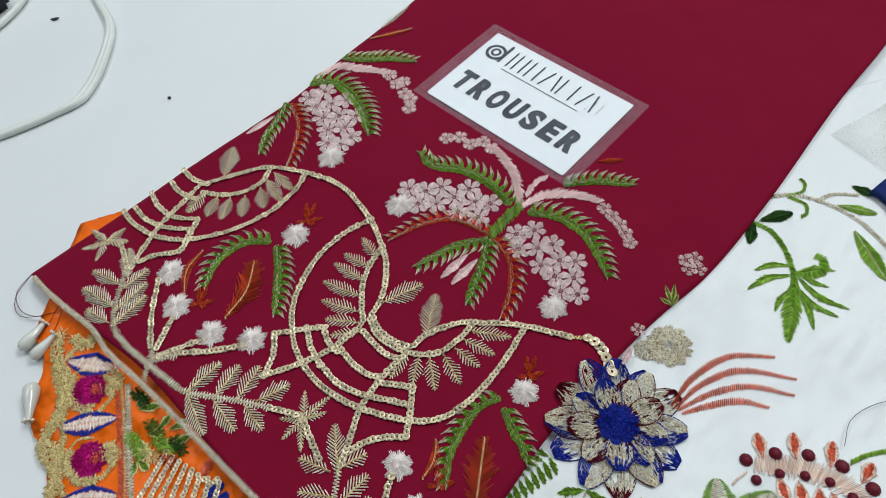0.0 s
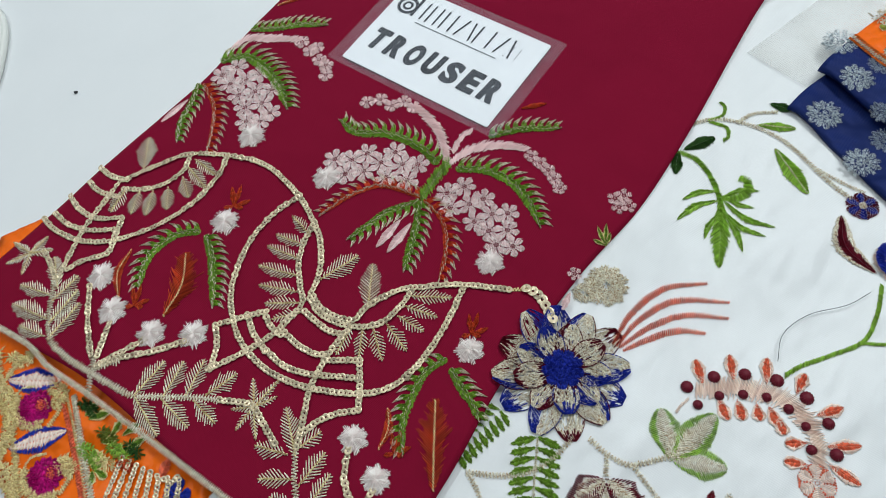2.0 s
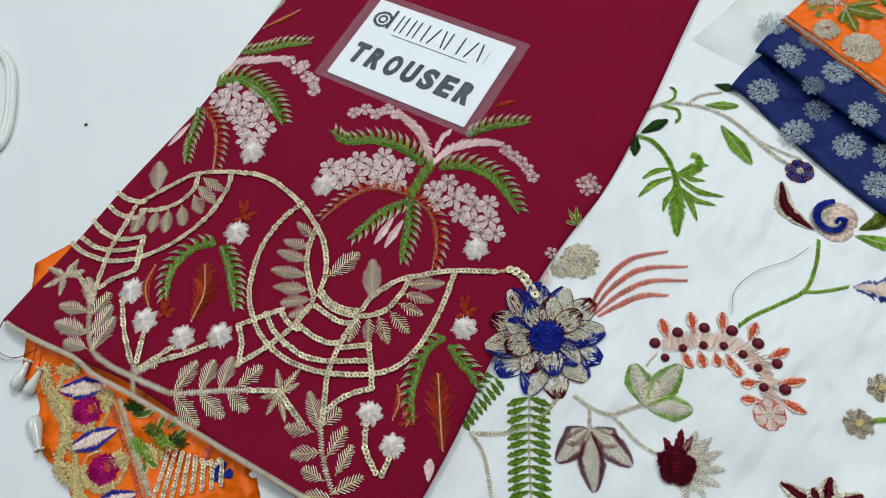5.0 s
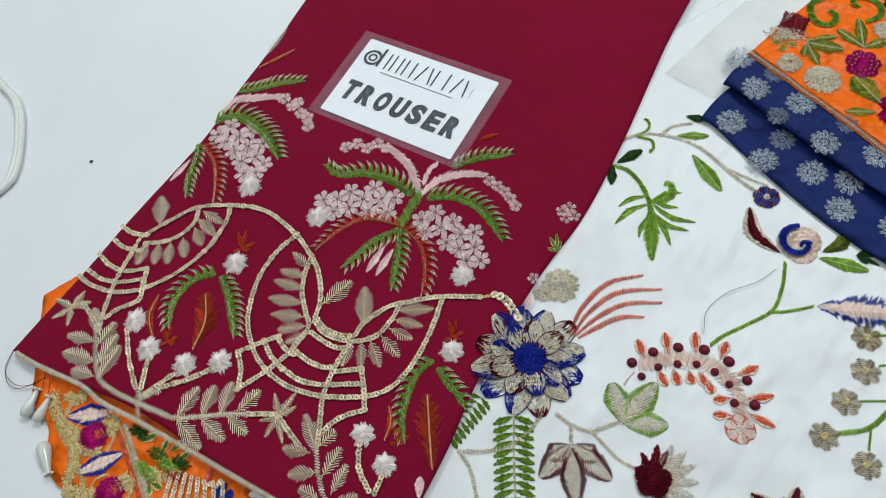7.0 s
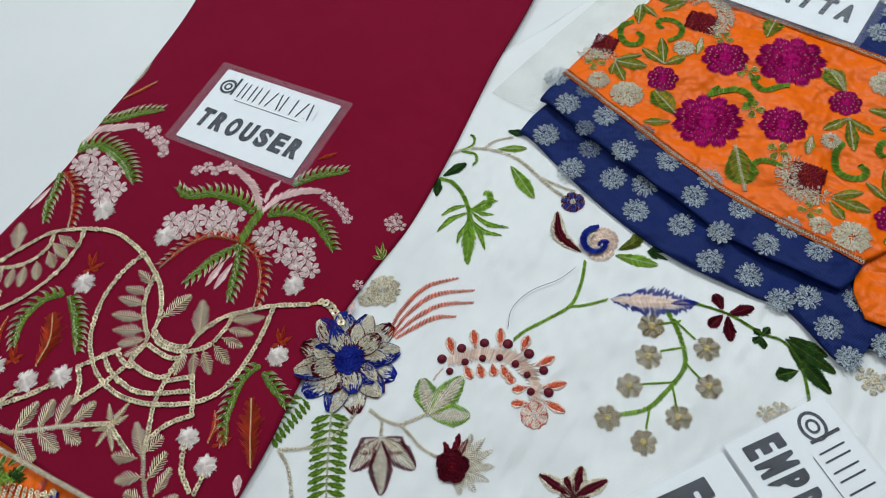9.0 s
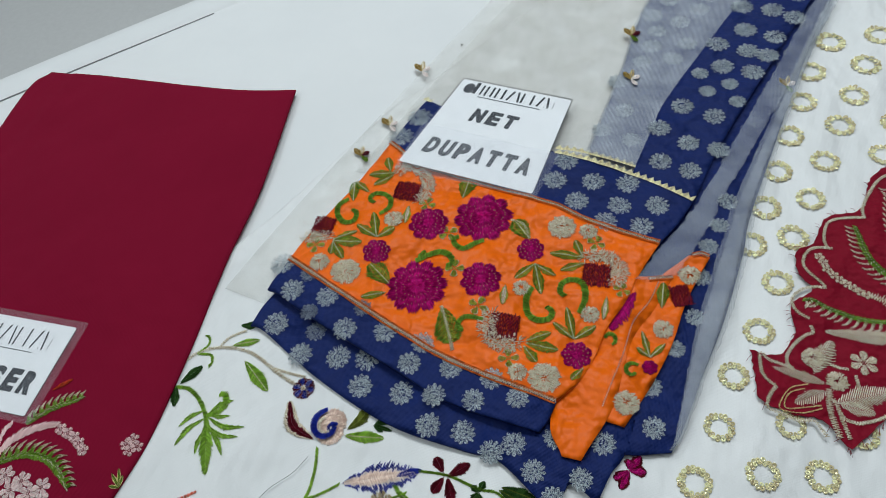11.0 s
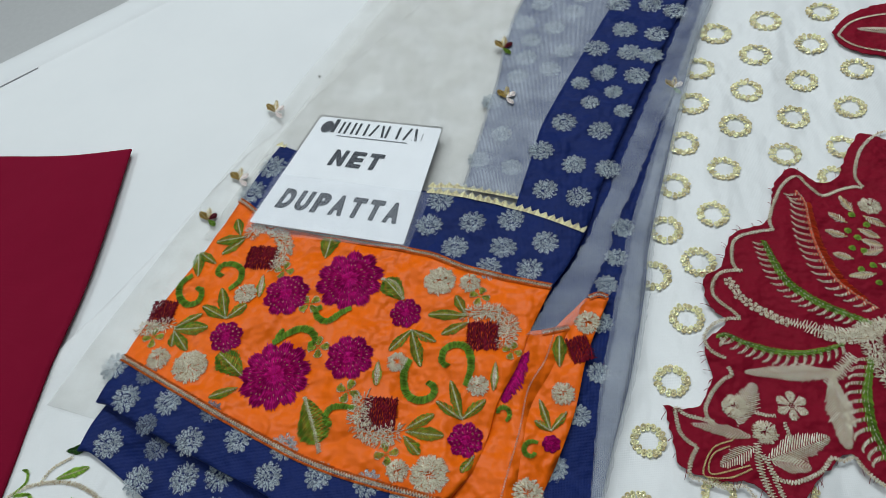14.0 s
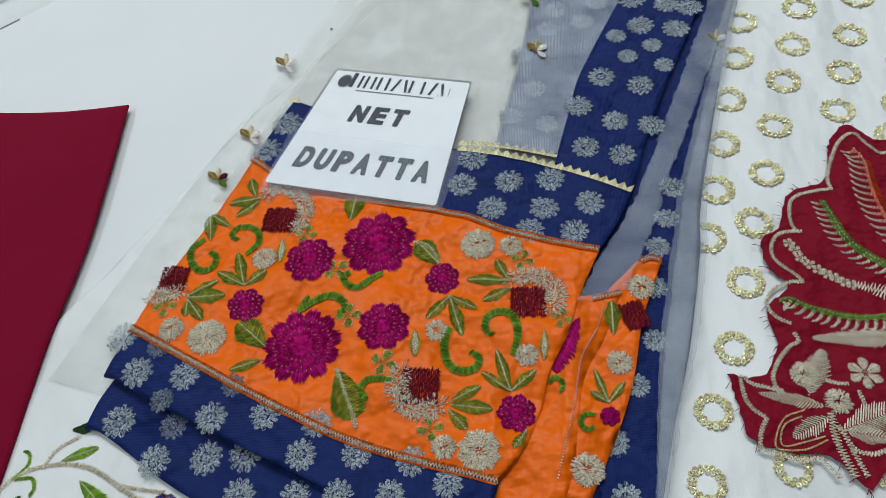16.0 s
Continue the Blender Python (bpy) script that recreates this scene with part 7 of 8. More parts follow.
medallion(VE, (0.4997, 0.4477), 0.0091, turn=2.0, col='brocade')
medallion(VE, (0.4890, 0.4788), 0.0094, turn=2.5, col='brocade')
medallion(VE, (0.5155, 0.4662), 0.0092, turn=3.0, col='brocade')
medallion(VE, (0.5077, 0.4982), 0.0094, turn=3.5, col='brocade')
medallion(VE, (0.5073, 0.4186), 0.0087, turn=4.0, col='brocade')
medallion(VE, (0.4757, 0.4559), 0.0093, turn=4.5, col='brocade')
medallion(VE, (0.5223, 0.4855), 0.0093, turn=5.0, col='brocade')
medallion(VE, (0.4545, 0.3650), 0.0086, turn=5.5, col='brocade')
medallion(VE, (0.4726, 0.3913), 0.0087, turn=6.0, col='brocade')
medallion(VE, (0.4968, 0.3980), 0.0086, turn=6.5, col='brocade')
medallion(VE, (0.4782, 0.4119), 0.0089, turn=7.0, col='brocade')

# flowers on the orange panel
rosette(DU, (0.3762, 0.2053), 0.0439 / 2, 'magenta', rim=10, centre='gold')
rosette(DU, (0.3432, 0.1401), 0.0441 / 2, 'magenta', rim=11, centre='gold')
rosette(DU, (0.3374, 0.1935), 0.0307 / 2, 'magenta', rim=8, centre='gold')
rosette(DU, (0.3861, 0.1521), 0.0293 / 2, 'magenta', rim=8, centre='gold')
rosette(DU, (0.3059, 0.1635), 0.0212 / 2, 'magenta', rim=7, centre='gold')
rosette(DU, (0.4149, 0.1826), 0.0199 / 2, 'magenta', rim=7, centre='gold')
rosette(DU, (0.4573, 0.1078), 0.0197 / 2, 'magenta', rim=7, centre='gold')
stitched_block(DU, (0.3133, 0.2229), 0.0203, 0.0180, 0.02, 'claret')
stitched_block(DU, (0.2591, 0.1792), 0.0137, 0.0165, 0.02, 'claret')
stitched_block(DU, (0.4087, 0.1199), 0.0177, 0.0190, 0.02, 'claret')
stitched_block(DU, (0.4621, 0.1688), 0.0168, 0.0185, 0.02, 'claret')
spray(DU, [(0.2998, 0.2408), (0.3053, 0.2482), (0.3183, 0.2434), (0.3270, 0.2315), (0.3267, 0.2212), (0.3230, 0.2152)], 0.0092, 'silver')
spray(DU, [(0.2488, 0.1654), (0.2565, 0.1686), (0.2659, 0.1702)], 0.0079, 'silver')
spray(DU, [(0.3990, 0.1286), (0.3971, 0.1182), (0.4018, 0.1102), (0.4105, 0.1068), (0.4196, 0.1106)], 0.0101, 'silver')
spray(DU, [(0.4525, 0.1827), (0.4610, 0.1850), (0.4713, 0.1833), (0.4769, 0.1739), (0.4741, 0.1637)], 0.0096, 'silver')
puff(DU, (0.3099, 0.1941), 0.0150 / 2, 'silver')
puff(DU, (0.2676, 0.1469), 0.0145 / 2, 'silver')
puff(DU, (0.2888, 0.1432), 0.0224 / 2, 'silver')
puff(DU, (0.4334, 0.2046), 0.0202 / 2, 'silver')
puff(DU, (0.4518, 0.2038), 0.0128 / 2, 'silver')
puff(DU, (0.4145, 0.1508), 0.0123 / 2, 'silver')
puff(DU, (0.4615, 0.1377), 0.0122 / 2, 'silver')
puff(DU, (0.4233, 0.0894), 0.0124 / 2, 'silver')
puff(DU, (0.4404, 0.0885), 0.0206 / 2, 'silver')
blossom(DU, (0.3309, 0.2122), 0.0134 / 2, 'leafgold silver', petals=4, width=0.8, split=0.75, turn=1.4)
blossom(DU, (0.3542, 0.1869), 0.0143 / 2, 'leafgold silver', petals=4, width=0.8, split=0.75, turn=5.5)
blossom(DU, (0.3660, 0.1581), 0.0136 / 2, 'leafgold silver', petals=4, width=0.8, split=0.75, turn=4.8)
blossom(DU, (0.3889, 0.1316), 0.0136 / 2, 'leafgold silver', petals=4, width=0.8, split=0.75, turn=4.4)
blossom(DU, (0.4160, 0.0982), 0.0132 / 2, 'leafgold silver', petals=4, width=0.8, split=0.75, turn=3.4)
blossom(DU, (0.4793, 0.1591), 0.0111 / 2, 'leafgold silver', petals=4, width=0.8, split=0.75, turn=1.3)
blossom(DU, (0.2593, 0.1609), 0.0140 / 2, 'leafgold silver', petals=4, width=0.8, split=0.75, turn=1.7)
blossom(DU, (0.4585, 0.1949), 0.0126 / 2, 'leafgold silver', petals=4, width=0.8, split=0.75, turn=6.0)
leaf(DU, (0.3023, 0.1756), (0.2930, 0.1976), 0.0077, 'leafgold green', vein='silver', pitch=0.00085, thin=0.00062, ragged=0.12)
leaf(DU, (0.3023, 0.1756), (0.2843, 0.1843), 0.0077, 'leafgold green', vein='silver', pitch=0.00085, thin=0.00062, ragged=0.12)
leaf(DU, (0.3023, 0.1756), (0.3130, 0.1860), 0.0077, 'leafgold green', vein='silver', pitch=0.00085, thin=0.00062, ragged=0.12)
leaf(DU, (0.4199, 0.1718), (0.4086, 0.1580), 0.0070, 'leafgold green', vein='silver', pitch=0.00085, thin=0.00062, ragged=0.12)
leaf(DU, (0.4199, 0.1718), (0.4280, 0.1489), 0.0077, 'leafgold green', vein='silver', pitch=0.00085, thin=0.00062, ragged=0.12)
leaf(DU, (0.4199, 0.1718), (0.4350, 0.1643), 0.0060, 'leafgold green', vein='silver', pitch=0.00085, thin=0.00062, ragged=0.12)
leaf(DU, (0.4541, 0.1188), (0.4463, 0.1405), 0.0063, 'leafgold green', vein='silver', pitch=0.00085, thin=0.00062, ragged=0.12)
leaf(DU, (0.4541, 0.1188), (0.4393, 0.1287), 0.0055, 'leafgold green', vein='silver', pitch=0.00085, thin=0.00062, ragged=0.12)
leaf(DU, (0.4541, 0.1188), (0.4662, 0.1301), 0.0063, 'leafgold green', vein='silver', pitch=0.00085, thin=0.00062, ragged=0.12)
leaf(DU, (0.2731, 0.2065), (0.2682, 0.2240), 0.0086, 'leafgold green', vein='silver', pitch=0.00085, thin=0.00062, ragged=0.12)
leaf(DU, (0.2826, 0.2167), (0.2690, 0.2254), 0.0068, 'leafgold green', vein='silver', pitch=0.00085, thin=0.00062, ragged=0.12)
leaf(DU, (0.2974, 0.2388), (0.2776, 0.2342), 0.0079, 'leafgold green', vein='silver', pitch=0.00085, thin=0.00062, ragged=0.12)
leaf(DU, (0.2967, 0.2369), (0.2843, 0.2247), 0.0069, 'leafgold green', vein='silver', pitch=0.00085, thin=0.00062, ragged=0.12)
leaf(DU, (0.2933, 0.2397), (0.2868, 0.2536), 0.0074, 'leafgold green', vein='silver', pitch=0.00085, thin=0.00062, ragged=0.12)
leaf(DU, (0.2708, 0.1675), (0.2858, 0.1784), 0.0064, 'leafgold green', vein='silver', pitch=0.00085, thin=0.00062, ragged=0.12)
leaf(DU, (0.2711, 0.1667), (0.2926, 0.1691), 0.0093, 'leafgold green', vein='silver', pitch=0.00085, thin=0.00062, ragged=0.12)
leaf(DU, (0.2714, 0.1659), (0.2829, 0.1539), 0.0072, 'leafgold green', vein='silver', pitch=0.00085, thin=0.00062, ragged=0.12)
leaf(DU, (0.2717, 0.1651), (0.2731, 0.1554), 0.0059, 'leafgold green', vein='silver', pitch=0.00085, thin=0.00062, ragged=0.12)
leaf(DU, (0.3237, 0.1384), (0.3046, 0.1528), 0.0163, 'leafgold green', vein='silver', pitch=0.00085, thin=0.00062, ragged=0.12)
leaf(DU, (0.3229, 0.1311), (0.3076, 0.1241), 0.0068, 'leafgold green', vein='silver', pitch=0.00085, thin=0.00062, ragged=0.12)
leaf(DU, (0.3651, 0.1268), (0.3773, 0.1021), 0.0198, 'leafgold green', vein='silver', pitch=0.00085, thin=0.00062, ragged=0.12)
leaf(DU, (0.4126, 0.1915), (0.3991, 0.2058), 0.0145, 'leafgold green', vein='silver', pitch=0.00085, thin=0.00062, ragged=0.12)
leaf(DU, (0.4526, 0.1819), (0.4288, 0.1819), 0.0074, 'leafgold green', vein='silver', pitch=0.00085, thin=0.00062, ragged=0.12)
leaf(DU, (0.4508, 0.1826), (0.4441, 0.1949), 0.0065, 'leafgold green', vein='silver', pitch=0.00085, thin=0.00062, ragged=0.12)
leaf(DU, (0.4533, 0.1773), (0.4379, 0.1694), 0.0065, 'leafgold green', vein='silver', pitch=0.00085, thin=0.00062, ragged=0.12)
leaf(DU, (0.4245, 0.1125), (0.4389, 0.1209), 0.0068, 'leafgold green', vein='silver', pitch=0.00085, thin=0.00062, ragged=0.12)
leaf(DU, (0.4247, 0.1109), (0.4453, 0.1093), 0.0080, 'leafgold green', vein='silver', pitch=0.00085, thin=0.00062, ragged=0.12)
leaf(DU, (0.4238, 0.1086), (0.4336, 0.0987), 0.0071, 'leafgold green', vein='silver', pitch=0.00085, thin=0.00062, ragged=0.12)
leaf(DU, (0.3564, 0.2218), (0.3575, 0.2395), 0.0147, 'leafgold green', vein='silver', pitch=0.00085, thin=0.00062, ragged=0.12)
leaf(DU, (0.4626, 0.0997), (0.4563, 0.0908), 0.0056, 'leafgold green', vein='silver', pitch=0.00085, thin=0.00062, ragged=0.12)
leaf(DU, (0.3173, 0.2092), (0.3196, 0.1918), 0.0060, 'silver leafgold', pitch=0.0008)
leaf(DU, (0.4034, 0.1510), (0.4045, 0.1359), 0.0062, 'silver leafgold', pitch=0.0008)
leaf(DU, (0.4705, 0.1522), (0.4703, 0.1351), 0.0049, 'silver leafgold', pitch=0.0008)
stem(DU, [(0.3643, 0.1275), (0.3708, 0.1150), (0.3773, 0.1021), (0.3800, 0.0959)], 0.0026, 'silver')
stem(DU, [(0.3967, 0.2066), (0.4063, 0.2026), (0.4126, 0.1915)], 0.0028, 'silver')
stem(DU, [(0.2691, 0.2073), (0.2639, 0.2004), (0.2657, 0.1915), (0.2731, 0.1852), (0.2800, 0.1876), (0.2800, 0.1950), (0.2750, 0.1980)], 0.0046, 'green', pitch=0.0006, slant=0.25, taper=0.25, rag=0.12, lift=0.0006, thin=0.0008, name='embroidered_scroll')
stem(DU, [(0.2979, 0.1972), (0.3032, 0.2036), (0.3022, 0.2116), (0.2956, 0.2161), (0.2875, 0.2155), (0.2859, 0.2099), (0.2906, 0.2068)], 0.0042, 'green', pitch=0.0006, slant=0.25, taper=0.25, rag=0.12, lift=0.0006, thin=0.0008, name='embroidered_scroll')
stem(DU, [(0.3369, 0.1604), (0.3440, 0.1662), (0.3525, 0.1697), (0.3603, 0.1676), (0.3634, 0.1618), (0.3593, 0.1590)], 0.005, 'green', pitch=0.0006, slant=0.25, taper=0.25, rag=0.12, lift=0.0006, thin=0.0008, name='embroidered_scroll')
stem(DU, [(0.3807, 0.1852), (0.3743, 0.1801), (0.3687, 0.1751), (0.3624, 0.1769), (0.3594, 0.1821), (0.3628, 0.1855)], 0.0046, 'green', pitch=0.0006, slant=0.25, taper=0.25, rag=0.12, lift=0.0006, thin=0.0008, name='embroidered_scroll')
stem(DU, [(0.4214, 0.1529), (0.4192, 0.1438), (0.4217, 0.1333), (0.4282, 0.1291), (0.4359, 0.1306), (0.4375, 0.1362), (0.4328, 0.1398)], 0.0046, 'green', pitch=0.0006, slant=0.25, taper=0.25, rag=0.12, lift=0.0006, thin=0.0008, name='embroidered_scroll')
stem(DU, [(0.4547, 0.1377), (0.4570, 0.1491), (0.4541, 0.1599), (0.4475, 0.1626), (0.4410, 0.1593), (0.4401, 0.1519), (0.4441, 0.1485)], 0.0046, 'green', pitch=0.0006, slant=0.25, taper=0.25, rag=0.12, lift=0.0006, thin=0.0008, name='embroidered_scroll')
stem(DU, [(0.3947, 0.1222), (0.3845, 0.1226), (0.3796, 0.1200), (0.3787, 0.1145), (0.3829, 0.1120)], 0.0036, 'green', pitch=0.0006, slant=0.25, taper=0.25, rag=0.12, lift=0.0006, thin=0.0008, name='embroidered_scroll')
leaf(DU, (0.3381, 0.1589), (0.3409, 0.1701), 0.0051, 'green')

# embroidery on the folds
leaf(FO, (0.5053, 0.1516), (0.5051, 0.1704), 0.0084, 'leafgold green', vein='silver', pitch=0.00085, thin=0.00062)
stitched_block(FO, (0.5164, 0.1628), 0.0109, 0.0150, 0.35, 'claret')
puff(FO, (0.5207, 0.1796), 0.0072, 'silver')
puff(FO, (0.5073, 0.1362), 0.0065, 'silver')
leaf(FO, (0.5011, 0.1153), (0.4949, 0.1325), 0.0045, 'leafgold green', vein='silver', pitch=0.00085, thin=0.00062)
leaf(FO, (0.5011, 0.1153), (0.5092, 0.1261), 0.0045, 'leafgold green', vein='silver', pitch=0.00085, thin=0.00062)
leaf(FO, (0.5011, 0.1153), (0.4928, 0.1206), 0.0045, 'leafgold green', vein='silver', pitch=0.00085, thin=0.00062)
scroll(FO, (0.4915, 0.1044), 0.0052, 0.0028, 'green', start=1.0, turns=0.8)
rosette(FO, (0.5015, 0.1085), 0.0050, 'magenta', rim=7, centre='magenta')
puff(FO, (0.4902, 0.0826), 0.0078, 'silver')
braid(PF, [(0.4958, 0.1723), (0.5034, 0.1741), (0.5109, 0.1762)], 0.0036)
braid(FO, [(0.5222, 0.1959), (0.5276, 0.1981), (0.5325, 0.1958)], 0.0036)
leaf(PF, (0.4883, 0.1605), (0.4759, 0.1295), 0.0102, 'magenta plum', ragged=0.4)
scroll(PF, (0.4753, 0.1235), 0.0048, 0.0028, 'green', start=-1.0, turns=0.7)
stem(PF, [(0.5018, 0.1703), (0.4975, 0.1555), (0.4888, 0.1376), (0.4850, 0.1144), (0.4800, 0.0925), (0.4765, 0.0770)], 0.0009, 'cream', slant=0.0, pitch=0.0014, name='seam_stitches')

# small sprigs on the net
leaf(NT, (0.2618, 0.2569), (0.2534, 0.2637), 0.0053, 'bronze')
leaf(NT, (0.2618, 0.2569), (0.2667, 0.2620), 0.0053, 'wine')
leaf(NT, (0.2618, 0.2569), (0.2596, 0.2673), 0.0053, 'gold')
leaf(NT, (0.2618, 0.2569), (0.2688, 0.2517), 0.0042, 'green')
leaf(NT, (0.2747, 0.2935), (0.2660, 0.3010), 0.0056, 'bronze')
leaf(NT, (0.2747, 0.2935), (0.2799, 0.2989), 0.0056, 'cream')
leaf(NT, (0.2747, 0.2935), (0.2727, 0.3048), 0.0056, 'gold')
leaf(NT, (0.2747, 0.2935), (0.2820, 0.2877), 0.0043, 'cream')
leaf(NT, (0.4604, 0.4214), (0.4536, 0.4310), 0.0055, 'bronze')
leaf(NT, (0.4604, 0.4214), (0.4668, 0.4276), 0.0055, 'wine')
leaf(NT, (0.4604, 0.4214), (0.4608, 0.4352), 0.0055, 'gold')
leaf(NT, (0.4604, 0.4214), (0.4663, 0.4142), 0.0043, 'green')
leaf(NT, (0.4654, 0.3652), (0.4590, 0.3736), 0.0052, 'bronze')
leaf(NT, (0.4654, 0.3652), (0.4715, 0.3707), 0.0052, 'cream')
leaf(NT, (0.4654, 0.3652), (0.4658, 0.3772), 0.0052, 'gold')
leaf(NT, (0.4654, 0.3652), (0.4711, 0.3588), 0.0040, 'cream')
leaf(NT, (0.2841, 0.3638), (0.2751, 0.3726), 0.0059, 'bronze')
leaf(NT, (0.2841, 0.3638), (0.2898, 0.3697), 0.0059, 'cream')
leaf(NT, (0.2841, 0.3638), (0.2819, 0.3767), 0.0059, 'gold')
leaf(NT, (0.2841, 0.3638), (0.2916, 0.3568), 0.0046, 'cream')
leaf(NT, (0.5837, 0.3692), (0.5788, 0.3773), 0.0047, 'bronze')
leaf(NT, (0.5837, 0.3692), (0.5898, 0.3746), 0.0047, 'cream')
leaf(NT, (0.5837, 0.3692), (0.5854, 0.3808), 0.0047, 'gold')
leaf(NT, (0.5837, 0.3692), (0.5879, 0.3630), 0.0036, 'green')


# ---- the crimson cut-out motifs ----
def motif_piece(outline, label):
    ob = empty("fabric_motif", label, "fabric motif", "crimson cut-out motifs")
    patch("ground_cloth", outline, h_patch, M["crimson"], ob)
    return ob


MOTIF_EDGE = [(0.5595, 0.1345), (0.5628, 0.1138), (0.5647, 0.1028), (0.5815, 0.0965), (0.5968, 0.0964), (0.6066, 0.0864), (0.6122, 0.0814), (0.6185, 0.0890), (0.6316, 0.1028), (0.6446, 0.1132), (0.6493, 0.1048), (0.6623, 0.0975), (0.6805, 0.0997), (0.7064, 0.1230), (0.7274, 0.1839), (0.7308, 0.2550), (0.7234, 0.3058), (0.6997, 0.3266), (0.6878, 0.3148), (0.6748, 0.2892), (0.6623, 0.2848), (0.6502, 0.2972), (0.6371, 0.2828), (0.6295, 0.2562), (0.6069, 0.2445), (0.5996, 0.2233), (0.5881, 0.2132), (0.5888, 0.1955), (0.5969, 0.1843), (0.5839, 0.1718), (0.5843, 0.1599), (0.5862, 0.1518), (0.5812, 0.1418), (0.5771, 0.1346), (0.5691, 0.1324)]
motif = motif_piece(MOTIF_EDGE, "crimson cut-out flower motif with gold and green embroidery, frayed edge")
motif_small = motif_piece([(0.7011, 0.4298), (0.7106, 0.4432), (0.7251, 0.4532), (0.7474, 0.4596), (0.7663, 0.4487), (0.7669, 0.4189), (0.7501, 0.3942), (0.7294, 0.4004), (0.7137, 0.4068), (0.7040, 0.4165)], "small crimson cut-out leaf motif with gold embroidery")
CR = (motif, h_patch)
CS = (motif_small, h_patch)
stem(CR, [(0.6309, 0.2482), (0.6224, 0.2468), (0.6120, 0.2436), (0.6070, 0.2379), (0.6051, 0.2273), (0.6064, 0.2199), (0.6094, 0.2180)], 0.0023, 'silver', name='couched_cord')
stem(CR, [(0.6095, 0.2188), (0.6024, 0.2186), (0.5963, 0.2160), (0.5924, 0.2099), (0.5916, 0.2027), (0.5951, 0.1970), (0.6007, 0.1915), (0.6042, 0.1871)], 0.0023, 'silver', name='couched_cord')
stem(CR, [(0.6041, 0.1867), (0.5970, 0.1861), (0.5894, 0.1824), (0.5844, 0.1760), (0.5844, 0.1699), (0.5876, 0.1654), (0.5941, 0.1618)], 0.0023, 'silver', name='couched_cord')
stem(CR, [(0.5942, 0.1570), (0.5954, 0.1526), (0.5913, 0.1500), (0.5863, 0.1447), (0.5828, 0.1396), (0.5801, 0.1330), (0.5807, 0.1282), (0.5841, 0.1243)], 0.0023, 'silver', name='couched_cord')
stem(CR, [(0.5834, 0.1259), (0.5772, 0.1274), (0.5701, 0.1292), (0.5652, 0.1331), (0.5652, 0.1257), (0.5664, 0.1195), (0.5698, 0.1151), (0.5735, 0.1123), (0.5711, 0.1076), (0.5691, 0.1016), (0.5693, 0.0972), (0.5742, 0.0961), (0.5800, 0.0942), (0.5861, 0.0927), (0.5935, 0.0944), (0.5965, 0.0907), (0.6003, 0.0854)], 0.0023, 'silver', name='couched_cord')
stem(CR, [(0.6070, 0.1027), (0.6096, 0.0986), (0.6160, 0.0971), (0.6230, 0.0996), (0.6303, 0.1038), (0.6354, 0.1099), (0.6405, 0.1090), (0.6457, 0.1111), (0.6479, 0.1070), (0.6520, 0.1016), (0.6563, 0.0984), (0.6638, 0.0978)], 0.0023, 'silver', name='couched_cord')
stem(CR, [(0.6309, 0.2482), (0.6303, 0.2557), (0.6350, 0.2693), (0.6409, 0.2810), (0.6472, 0.2881), (0.6526, 0.2895), (0.6552, 0.2847), (0.6591, 0.2786), (0.6640, 0.2739), (0.6741, 0.2785), (0.6829, 0.2809), (0.6876, 0.2799)], 0.0023, 'silver', name='couched_cord')
stem(CR, [(0.6878, 0.2808), (0.6853, 0.2879), (0.6873, 0.2975), (0.6923, 0.3097), (0.6996, 0.3197), (0.7079, 0.3262), (0.7169, 0.3281), (0.7276, 0.3232)], 0.0023, 'silver', name='couched_cord')
comb(CR, [(0.6246, 0.2395), (0.6267, 0.2311), (0.6296, 0.2188), (0.6338, 0.2098), (0.6395, 0.2033), (0.6488, 0.1960), (0.6623, 0.1891), (0.6715, 0.1848)], 0.0085, 0.0050, 'green', side=-1, pitch=0.0040)
stem(CR, [(0.6549, 0.2680), (0.6541, 0.2559), (0.6543, 0.2429), (0.6558, 0.2303), (0.6587, 0.2195), (0.6635, 0.2094), (0.6718, 0.1994)], 0.0050, 'rust', pitch=0.0006, slant=0.5, taper=0.5, rag=0.35)
comb(CR, [(0.6489, 0.2777), (0.6525, 0.2693), (0.6524, 0.2559), (0.6524, 0.2428), (0.6539, 0.2303), (0.6563, 0.2194), (0.6610, 0.2093), (0.6691, 0.2004), (0.6765, 0.1940)], 0.0100, 0.0020, 'coral', side=-1, pitch=0.0046)
leaf(CR, (0.6781, 0.2609), (0.6731, 0.2735), 0.0061, 'silver', lean=0.5, vein='gold')
leaf(CR, (0.6729, 0.2530), (0.6644, 0.2608), 0.0060, 'silver', lean=0.5, vein='gold')
leaf(CR, (0.6830, 0.2583), (0.6929, 0.2501), 0.0061, 'silver', lean=0.5, vein='gold')
leaf(CR, (0.6708, 0.2427), (0.6600, 0.2476), 0.0060, 'silver', lean=0.5, vein='gold')
leaf(CR, (0.6778, 0.2487), (0.6879, 0.2420), 0.0061, 'silver', lean=0.5, vein='gold')
leaf(CR, (0.6774, 0.2411), (0.6880, 0.2358), 0.0060, 'silver', lean=0.5, vein='gold')
leaf(CR, (0.6707, 0.2270), (0.6609, 0.2308), 0.0059, 'silver', lean=0.5, vein='gold')
leaf(CR, (0.6764, 0.2303), (0.6876, 0.2338), 0.0059, 'silver', lean=0.5, vein='gold')
leaf(CR, (0.6801, 0.2168), (0.6659, 0.2153), 0.0058, 'silver', lean=0.5, vein='gold')
